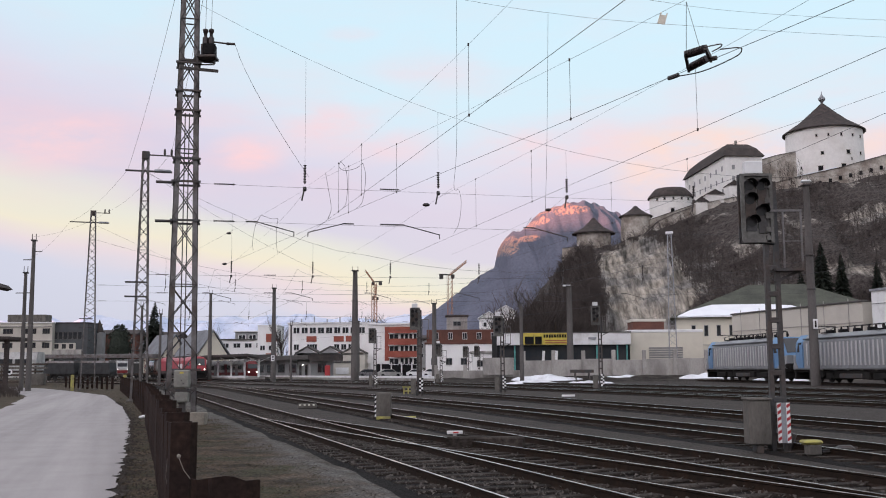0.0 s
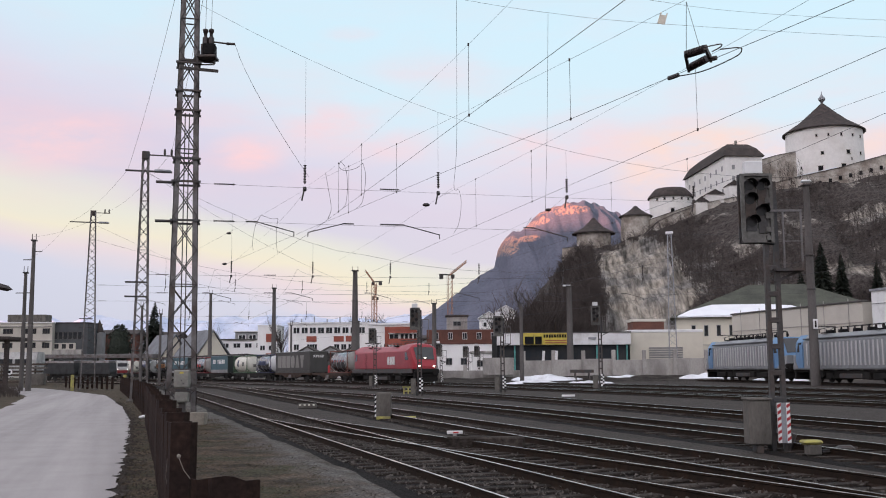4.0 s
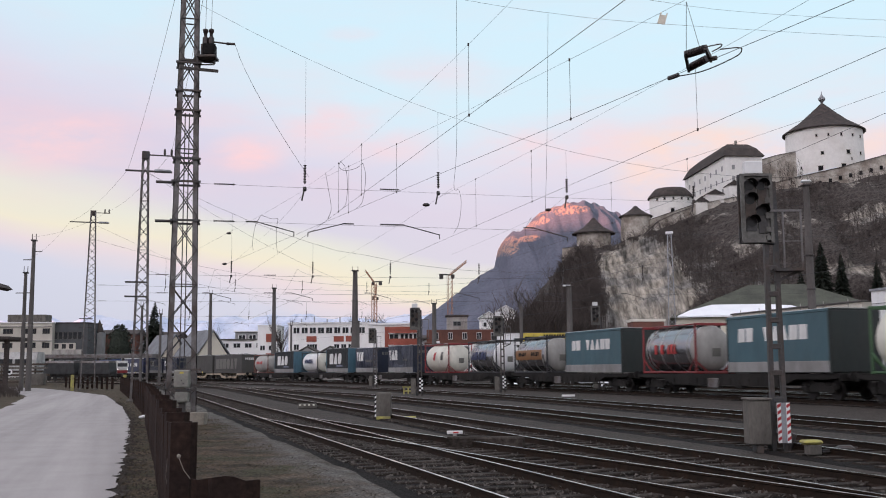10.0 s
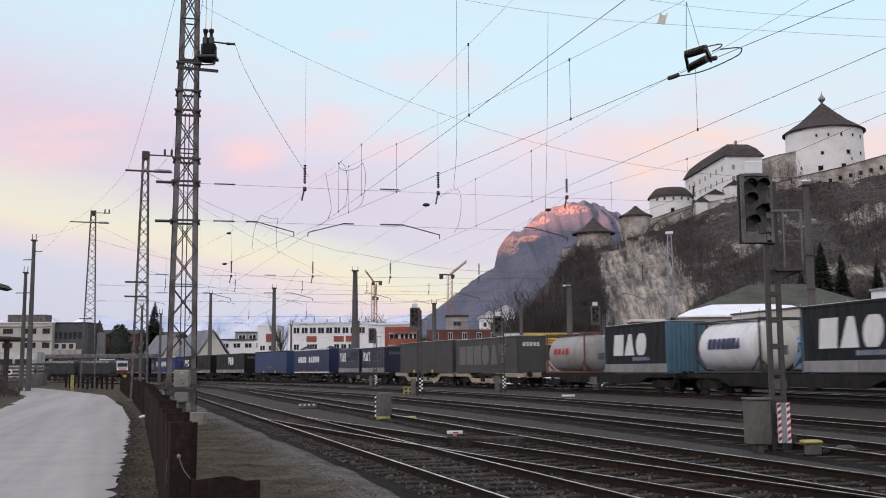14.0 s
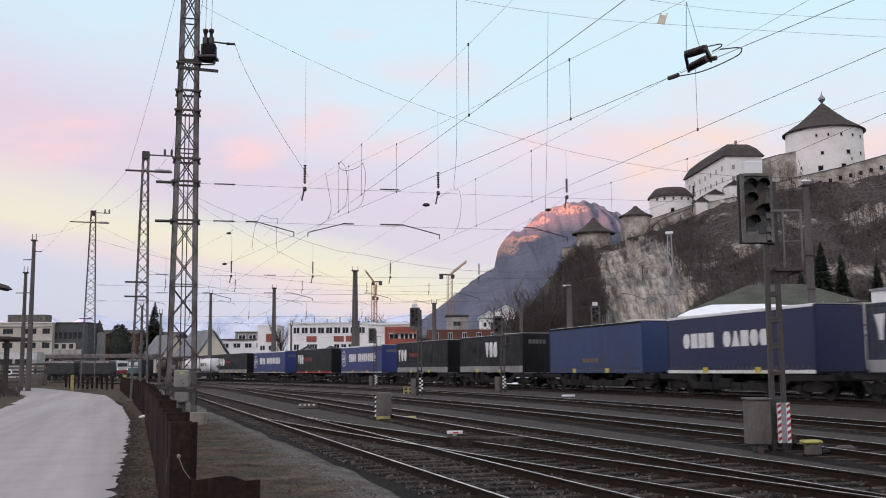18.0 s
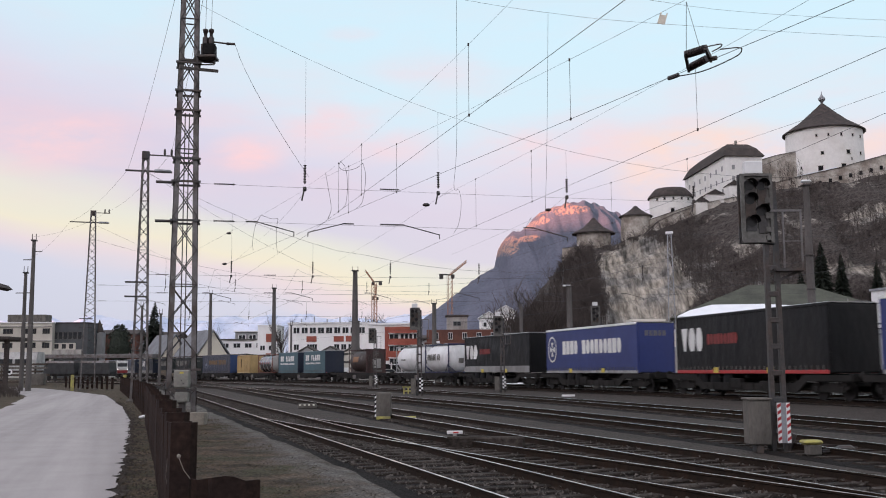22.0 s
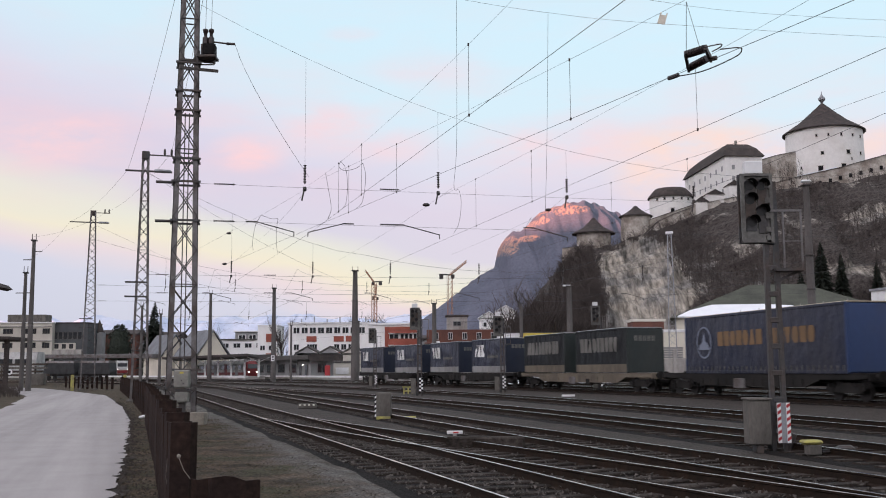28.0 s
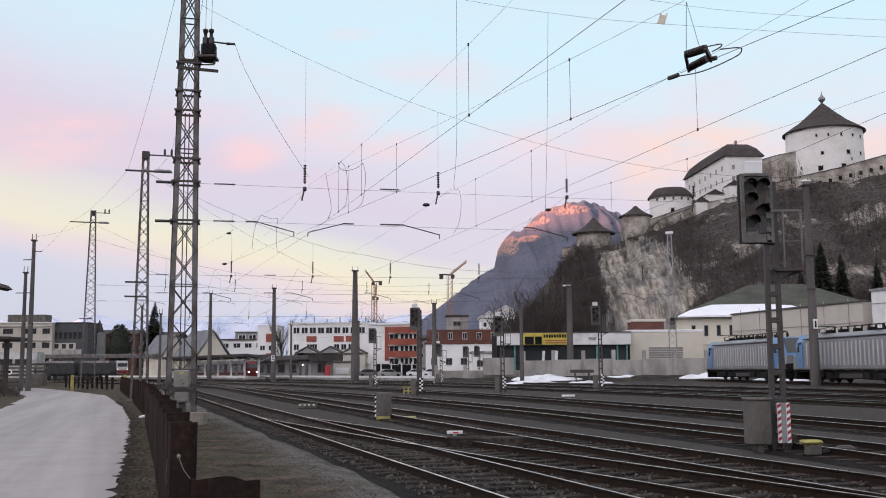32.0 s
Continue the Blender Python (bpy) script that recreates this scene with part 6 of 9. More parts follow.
# round dark evergreen beside the office
def evergreen(x, y, r, h, seed):
    rng = random.Random(seed)
    root = thing("evergreen_tree", "broad dark evergreen tree", "tree", Matrix.Translation((x, y, 0)))
    part("trunk", Geo().tube((0, 0, 0), (0, 0, h * .7), .2, .08), M["bark"], root)
    g = Geo()
    for k in range(2600):
        a, t = rng.uniform(0, 6.28), rng.random()
        z = h * (.25 + .74 * t)
        rr = r * math.sin(math.pi * (.12 + .83 * t)) ** .7 * rng.uniform(.6, 1.08)
        p = Vector((rr * math.cos(a), rr * math.sin(a), z))
        u = Vector((rng.uniform(-1, 1), rng.uniform(-1, 1), rng.uniform(-1, 1))) * .3
        v = Vector((rng.uniform(-1, 1), rng.uniform(-1, 1), rng.uniform(-1, 1))) * .3
        g.add([p, p + u, p + u + v, p + v], [(0, 1, 2, 3)])
    part("crown", g, M["needle"], root)
    part("core", Geo().lathe([(.1, h * .26), (r * .72, h * .4), (r * .8, h * .6), (r * .6, h * .82), (.1, h * .93)], 10), M["needle"], root)


evergreen(-82, 255, 3.1, 13.6, 2)


def build_roadside():
    """Rough wooden posts, rubble and shrubs at the bend of the road."""
    rng = random.Random(31)
    for k in range(11):
        y = 99 + 1.6 * k
        x = -32.4 - 1.05 * k
        solo("rail_post", Geo().box((x, y, .65), (.22, .16, 1.3 + rng.uniform(-.15, .1)), rz=rng.uniform(-.3, .3), ch=.02), M["rust"], "short rusty post at the road bend", "post", group="road bend posts")
    g = Geo()
    for k in range(420):
        y = rng.uniform(70, 104)
        bush(g, Vector((road_edge(y) - 6.3 - rng.random() * 6, y, 0)), rng.uniform(.5, 1.2), rng, 12)
    solo("shrubs", g, M["twig"], "tangled low bare shrubs beside the road", "shrub", kind="stuff")
    w = thing("board_stack", "stack of weathered boards and pipes by the roadside", "boards", Matrix.Translation((-60.4, 143.5, .1)))
    for k in range(6):
        part("board", Geo().box((.3 * (k % 3), .25 * (k % 2), .30 + .5 * k), (7.6 - .9 * (k % 2), .8, .28), ch=.03), M["concrete_dark" if k % 3 == 1 else "bark"], w)
    for s in (-2.4, 2.4):
        part("upright", Geo().box((s, .1, 1.3), (.2, .3, 2.6), ch=.02), M["steel_dark"], w)
    part("round_mark", Geo().lathe([(.02, -.04), (.4, -.04), (.4, 0), (.02, 0)], 18, (-1.0, -.5, 1.75), "y"), M["white"], w, "round white marker")
    part("round_core", Geo().lathe([(.02, -.05), (.2, -.05), (.2, -.03), (.02, -.03)], 14, (-1.0, -.5, 1.75), "y"), M["black"], w)
    # grey coaches behind the boards
    c = thing("grey_coach", "white double-deck coach standing behind the boards", "train", Matrix.Translation((-84.5, 153, .3)) @ Matrix.Rotation(radians(-3), 4, "Z"))
    part("body", Geo().prism([(-1.4, .8), (1.4, .8), (1.45, 3.4), (1.1, 4.5), (-1.1, 4.5), (-1.45, 3.4)], 0, 24, "x"), M["boards2"], c)
    for k in range(9):
        part("window", Geo().box((1.8 + 2.5 * k, -1.47, 3.0), (2.1, .06, .9)), M["glass"], c)


build_roadside()


# ---- masts, wires, signals and small things of the yard ----
BRACE = {}


def brace(root, p, q, w, mat):
    """A flat lattice bar from p to q, of one shared mesh."""
    p, q = Vector(p), Vector(q)
    key = mat + "_dark" if mat == "steel" else mat
    if key not in BRACE:
        BRACE[key] = mesh_of("brace", Geo().box((0, 0, .5), (1, .4, 1)), M[key])
    m = Matrix.Translation(p) @ (q - p).to_track_quat("Z", "Y").to_matrix().to_4x4() @ Matrix.Diagonal((w, w, (q - p).length, 1))
    return part("brace", BRACE[key], None, root, m=m)


def lattice_mast(x, y, h, w0, w1, label, rz=0.0, bays=18, mat="steel", leg=.11):
    """A tapering square lattice mast."""
    root = thing("lattice_mast", label, "mast", Matrix.Translation((x, y, ground_z(x, y))) @ Matrix.Rotation(rz, 4, "Z"), group="lattice masts")

    def half(z):
        return (w0 + (w1 - w0) * z / h) / 2
    for a, b in ((-1, -1), (1, -1), (1, 1), (-1, 1)):
        d, u = half(0), half(h)
        # angle-iron leg
        g = Geo().loft([[(a * (e - p), b * (e - q), z) for p, q in ((0, 0), (leg, 0), (leg, .022), (.022, .022), (.022, leg), (0, leg))] for e, z in ((d, 0), (u, h))])
        part("leg", g, M[mat], root)
    for k in range(bays):
        z0, z1 = h * k / bays, h * (k + 1) / bays
        a, b = half(z0), half(z1)
        bw = leg * .5
        bars = []
        for s in (-1, 1):
            bars += [((-a, s * a, z0), (b, s * b, z1)), ((a, s * a, z0), (-b, s * b, z1)), ((s * a, -a, z0), (s * b, b, z1)), ((s * a, a, z0), (s * b, -b, z1))]
            if k % 4 == 0:
                bars += [((-a, s * a, z0), (a, s * a, z0)), ((s * a, -a, z0), (s * a, a, z0))]
        for p, q in bars:
            brace(root, p, q, bw, mat)
    for s in (-1, 1):
        for q in (-1, 1):
            part("footing", Geo().box((s * half(0), q * half(0), -.02), (.4, .4, .3), ch=.04), M["concrete_dark"], root)
    return root


def insulator(root, p, q, r=.06, n=6, name="insulator"):
    """A string of sheds between two points."""
    p, q = Vector(p), Vector(q)
    g = Geo()
    for k in range(n):
        a, b = p.lerp(q, (k + .1) / n), p.lerp(q, (k + .6) / n)
        g.tube(a, b, r, r * .55, 8)
    g.tube(p, q, r * .35, n=5)
    return part(name, g, M["porcelain"], root)


def pole(x, y, h, r0, r1, label, name="catenary_mast", mat="concrete_pole", caps=True, spikes=True):
    root = thing(name, label, "mast", Matrix.Translation((x, y, ground_z(x, y))), group="concrete masts")
    part("shaft", Geo().lathe([(r0, -.5), (r0, .3), (r1, h)], 12), M[mat], root, smooth=True)
    if caps:
        part("cap", Geo().box((0, 0, h + .06), (r1 * 3, r1 * 3, .14), ch=.02), M["steel_dark"], root)
    if spikes:
        for s in (-1, 1):
            part("spike", Geo().tube((s * r1 * 1.2, 0, h), (s * r1 * 1.2, 0, h + .7), .035), M["steel_dark"], root)
    return root


WIRE = .0045


def wire_between(root, p, q, sag=0.0, r=WIRE, name="wire", n=14, mat="wire"):
    p, q = Vector(p), Vector(q)
    pts = [p.lerp(q, i / n) - Vector((0, 0, sag * 4 * (i / n) * (1 - i / n))) for i in range(n + 1)] if sag else [p, q]
    return part(name, Geo().path(pts, r, 4), M[mat], root)


U = Vector((.955, .2955, 0))


def head_span(base, span, top, sag, low, label, spots, r=WIRE, z_up=8.2, arms=None):
    """Cross-span: a sagging carrier and two straight fixing wires square to the tracks."""
    root = thing("cross_span", label, "wires", group="cross spans")
    B = Vector((base[0], base[1], 0))

    def P(d, z):
        return B + U * d + Vector((0, 0, z + (.015 * d if z < 9 else 0)))

    def carrier(d):
        t = d / span
        return top - sag * 4 * t * (1 - t)
    part("carrier_wire", Geo().path([P(span * i / 24, carrier(span * i / 24)) for i in range(25)], r * 1.15, 4), M["wire"], root)
    for z in (z_up, low):
        wire_between(root, P(0, z), P(span, z), .12, r)
        for d in (.95, span * .16):
            insulator(root, P(d - .36, z), P(d + .36, z), .042, 9)
    for d in spots:
        if carrier(d) > z_up + 1.0:
            wire_between(root, P(d, carrier(d)), P(d, z_up + .9), 0, r * .8, "hanger")
        insulator(root, P(d, z_up + .85), P(d, z_up + .1), .062, 7)
        part("clamp", Geo().box(P(d, z_up - .08), (.13, .08, .16), ch=.03).bar(P(d, z_up), P(d - .1, z_up - .5), .05), M["steel_dark"], root)
    for d0, d1 in arms or [(d - 1.4, d) for d in spots]:
        e = .3 if d1 > d0 else -.3
        g = Geo().tube(P(d0, low + .02), P(d1, low - .34), .019, n=6).tube(P(d0 - e, low), P(d0 + e * .4, low), .026, n=6).bar(P(d1, low - .34), P(d1, low - .5), .03)
        part("registration_arm", g, M["steel_dark"], root, "thin dark registration arm")
    return root


def smooth_path(pts, n=6):
    """A rounded curve through a few points."""
    p = [Vector(q) for q in pts]
    if len(p) < 3:
        return p
    p = [p[0] * 2 - p[1]] + p + [p[-1] * 2 - p[-2]]
    out = []
    for a, b, c, d in zip(p, p[1:], p[2:], p[3:]):
        for k in range(n):
            t = k / n
            out.append(((b * 2) + (c - a) * t + (a * 2 - b * 5 + c * 4 - d) * t * t + (b * 3 - a - c * 3 + d) * t ** 3) / 2)
    return out + [p[-2]]


def near_line(label, a, b, c, y0, z_lo, z_hi, power, drops, beyond, r=.0038):
    """The overhead line of one track between the viewer and the first cross span."""
    root = thing("overhead_line", label, "wires", group="overhead lines")
    a, b, c = Vector(a), Vector(b), Vector(c)
    d = (b - a) / (b.y - a.y)
    start = a + d * (4.0 - a.y)
    start.z = a.z
    part("contact_wire", Geo().path([start, a, b, c], r * 1.15, 5), M["wire"], root)

    def carrier(y):
        k = abs(y - y0) / (b.y - y0)
        q = a + d * (y - a.y)
        return Vector((q.x, y, z_lo + (z_hi - z_lo) * k ** power))
    part("carrier_wire", Geo().path([carrier(4 + (b.y - 4) * i / 22) for i in range(23)], r * .8, 4), M["wire"], root)
    part("carrier_wire", Geo().path(smooth_path(beyond), r, 4), M["wire"], root)
    for y in drops:
        q = a + d * (y - a.y)
        part("dropper", Geo().tube(carrier(y), q, .004, n=4), M["wire"], root)
        for e in (carrier(y), q):
            part("clip", Geo().box(e, (.03, .03, .05)), M["steel_dark"], root)


def catenary(fn, supports, label, z_c=5.95, z_hi=8.0, z_lo=6.7, y0=1.0, y1=110, r=WIRE, drop_step=7.0):
    root = thing("overhead_line", label, "wires", group="overhead lines")

    def msg(y):
        for a, b in zip(supports, supports[1:]):
            if a <= y <= b:
                t = (y - a) / (b - a)
                return z_hi - (z_hi - z_lo) * 4 * t * (1 - t)
        return z_hi
    ys = np.arange(y0, y1, 2.0)
    part("contact_wire", Geo().path([Vector((fn(y) + .05 * math.sin(y * .12), y, z_c)) for y in ys], r * 1.1, 4), M["wire"], root)
    part("messenger_wire", Geo().path([Vector((fn(y), y, msg(y))) for y in ys], r, 4), M["wire"], root)
    y = y0 + 6.0
    while y < min(60, y1):
        part("dropper", Geo().tube((fn(y), y, msg(y)), (fn(y) + .05 * math.sin(y * .12), y, z_c), .0035, n=4), M["wire"], root)
        y += drop_step
    return root


M["alu_grey"] = material("weathered_cabinet_grey", (.24, .235, .21), .6, .2, vary=.12, scale=2.5, second=(.17, .165, .15), spread=.45)
M["concrete_sand"] = material("sandy_concrete", (.29, .26, .22), .9, vary=.2, scale=2, fine=14, second=(.20, .18, .15), spread=.45)


def build_masts():
    m = lattice_mast(-8.87, 34.2, 17.5, .98, .50, "tall grey lattice mast with a switch and cabinets", bays=15, rz=.251, leg=.15)
    # cross arms on the road side
    for z in (6.85, 8.2, 9.0, 10.7, 11.4, 12.4):
        w = .98 - .0275 * z + .1
        for s in (-1, 1):
            part("collar", Geo().box((0, s * w / 2, z), (w + .12, .06, .07)), M["steel_dark"], m)
            part("collar", Geo().box((s * w / 2, 0, z), (.06, w, .07)), M["steel_dark"], m)
    for z in (6.85, 8.2):
        part("tension_rod", Geo().tube((-1.0, -.1, z), (-.3, -.1, z), .05), M["steel_dark"], m)
    for s in (-.06, .08):
        part("drive_rod", Geo().tube((s, -.42, 1.5), (s - .02, -.32, 10.6), .018), M["steel_dark"], m)
    part("bracket", Geo().bar((-.3, -.35, 12.2), (1.0, -.2, 12.2), .09).bar((-.3, -.35, 12.5), (.9, -.2, 12.5), .07), M["steel_dark"], m)
    sw = thing("pole_switch", "dark high-voltage switch on a bracket high on the mast", "switch", Matrix.Translation((-8.16, 34.0, 12.6)) @ Matrix.Diagonal((.85, .85, .85, 1)))
    part("frame", Geo().box((0, 0, .0), (.75, .7, .12), ch=.02).box((0, 0, .35), (.6, .1, .5), ch=.02).bar((-.35, 0, -.28), (.25, 0, -.28), .05).bar((-.35, 0, -.28), (-.35, 0, .3), .05).bar((.25, 0, -.28), (.28, 0, .3), .05), M["steel_dark"], sw)
    part("gearbox", Geo().box((.05, .05, .33), (.5, .5, .52), ch=.06), M["black"], sw)
    for x in (-.12, .12):
        part("insulator", Geo().lathe([(.05, .55), (.12, .6), (.12, .85), (.07, .9), (.07, 1.05), (.11, 1.1), (.11, 1.2), (.03, 1.25)], 10, (x, 0, 0)), M["porcelain"], sw, smooth=True)
        part("riser", Geo().tube((x, 0, 1.2), (x + .03, 0, 4.2), .008, n=4), M["wire"], sw)
    part("arm", Geo().tube((.2, 0, .68), (.8, 0, .6), .035).tube((.75, 0, .6), (1.1, 0, .58), .06, .05), M["steel_dark"], sw)
    part("jumper", Geo().path([Vector((1.1 + 2.9 * t, 1.3 * t, .58 - 5.3 * t ** .82)) for t in [k / 14 for k in range(15)]], .008, 4), M["wire"], sw)
    c = thing("control_cabinet", "pale grey steel control cabinet on the mast foot", "cabinet", Matrix.Translation((-8.6, 33.3, 0)))
    part("box", Geo().box((0, 0, 1.5), (.50, .32, .58), ch=.03), M["alu_grey"], c)
    part("door", Geo().box((0, -.17, 1.5), (.44, .03, .52), ch=.01), M["alu_grey"], c, "grey cabinet door")
    part("lock", Geo().box((.02, -.195, 1.45), (.03, .03, .05)), M["steel_dark"], c)
    part("lock", Geo().box((.08, -.195, 1.35), (.03, .03, .05)), M["steel_dark"], c)
    part("sticker", Geo().box((.02, -.193, 1.70), (.12, .012, .06)), M["yellow"], c, "yellow warning sticker")
    part("lower_box", Geo().box((0, 0, .90), (.43, .28, .33), ch=.03), M["alu_grey"], c)
    part("rail", Geo().box((0, .05, 1.13), (.9, .1, .07)).box((.1, .1, 1.8), (.95, .08, .07)).box((.1, .1, 1.28), (.95, .08, .07)), M["steel_dark"], c)
    part("stand", Geo().box((0, .05, .5), (.2, .12, 1.0)), M["steel_dark"], c)
    solo("concrete_footing", Geo().box((-8.08, 33.4, .16), (.52, .5, .5), ch=.03), M["concrete_sand"], "pale concrete footing block beside the mast", "block")
    m2 = lattice_mast(-17.9, 59.5, 14.9, 1.0, .36, "grey lattice mast with lamp arms beside the road", bays=20, rz=.291)
    m1 = lattice_mast(-35.2, 100, 17.9, 1.45, .5, "slender lattice mast with lamp arms and insulators", bays=24, rz=.337)
    for m_, z in ((m2, 13.75), (m1, 16.7)):
        part("cross_arm", Geo().bar((-1.15 if m_ is m2 else -2.2, 0, z), (1.55, 0, z), .1), M["steel_dark"], m_)
        part("lamp_head", Geo().box((1.0, -.3, z - .02), (1.0, .35, .18), ch=.06), M["galvanised"], m_, "street lamp head")
        part("side_arm", Geo().bar((0, 0, z + 1.0), (1.6, 0, z + 1.0), .07), M["steel_dark"], m_)
        for x in (1.1, 1.5):
            part("pin_insulator", Geo().lathe([(.03, 0), (.07, .1), (.07, .35), (.03, .42)], 8, (x, 0, z + 1.0)), M["porcelain"], m_)
        part("cap", Geo().box((0, 0, z + .95), (.46, .46, .5), ch=.05), M["steel_dark"], m_)
        for q in (6.15, 7.0):
            part("collar", Geo().box((-.35, -.35, q), (1.25, .08, .1)), M["steel_dark"], m_)
    far = lattice_mast(26.6, 117, 17.2, 1.05, .5, "light grey lattice lamp mast by the wall", bays=22, mat="galvanised", leg=.1, rz=-.223)
    part("lamp_bar", Geo().box((0, -.3, 17.1), (.9, .3, .3), ch=.05), M["white"], far)
    # the mast that carries the far end of the cross span
    lattice_mast(-8.75 + 43 * .955, 34.2 + 43 * .2955, 17.0, .98, .50, "grey lattice mast at the end of the cross span", bays=20)
    p = pole(27.9, 76, 15.2, .37, .22, "tall round concrete mast with a lamp on top", spikes=False)
    part("lamp_head", Geo().box((-.1, -.3, 15.5), (.75, .5, .22), ch=.08), M["white"], p)
    part("plate", Geo().box((.05, -.42, 4.6), (.36, .04, .75), ch=.02), M["white"], p, "white number plate with dark bars")
    part("plate_bar", Geo().box((.05, -.445, 4.6), (.12, .01, .5)), M["black"], p)
    for z in (7.2, 9.8):
        part("collar", Geo().lathe([(.34, z), (.36, z + .02), (.36, z + .1), (.34, z + .12)], 12), M["steel_dark"], p)
    p = pole(14.8, 118, 11.0, .42, .28, "round concrete lamp mast before the shop", spikes=False)
    part("lamp_head", Geo().box((-.3, -.2, 11.1), (.9, .4, .2), ch=.06), M["white"], p)
    pole(8.5, 110, 8.6, .24, .17, "thin concrete mast before the shop", spikes=False)
    for x, y, h, a, b in ((-13.2, 150, 16.4, .62, .34, ), (-27.5, 163, 15.0, .45, .26), (-43.6, 188, 16.2, .45, .25), (-1.4, 152, 11.4, .42, .3), (-24.2, 160, 8.8, .2, .14), (-3.2, 130, 8.0, .3, .2), (-14.0, 165, 9.5, .3, .22)):
        p = pole(x, y, h, a, b, "grey tapered concrete catenary mast")
        if y == 163:
            part("plate", Geo().box((0, -.5, 3.7), (.55, .04, .95), ch=.02), M["white"], p, "white number plate with dark bars")
            for q in (3.5, 3.9):
                part("plate_bar", Geo().box((0, -.53, q), (.3, .02, .2)), M["black"], p)
    p = pole(-39.0, 95, 14.2, .27, .16, "tall concrete mast beside the road")
    part("bracket", Geo().bar((-1.0, 0, 12.4), (.0, 0, 12.4), .08).bar((0, 0, 13.2), (.8, 0, 13.2), .06), M["steel_dark"], p)
    p = pole(-40.5, 97, 11.3, .22, .15, "concrete mast with a crossbar beside the road")
    part("bracket", Geo().bar((-.9, 0, 9.4), (.7, 0, 9.4), .08), M["steel_dark"], p)
    p = pole(-37.5, 125, 9.8, .2, .14, "thin mast behind the lattice masts")
    p = pole(-36.0, 128, 9.0, .2, .14, "thin mast behind the lattice masts")


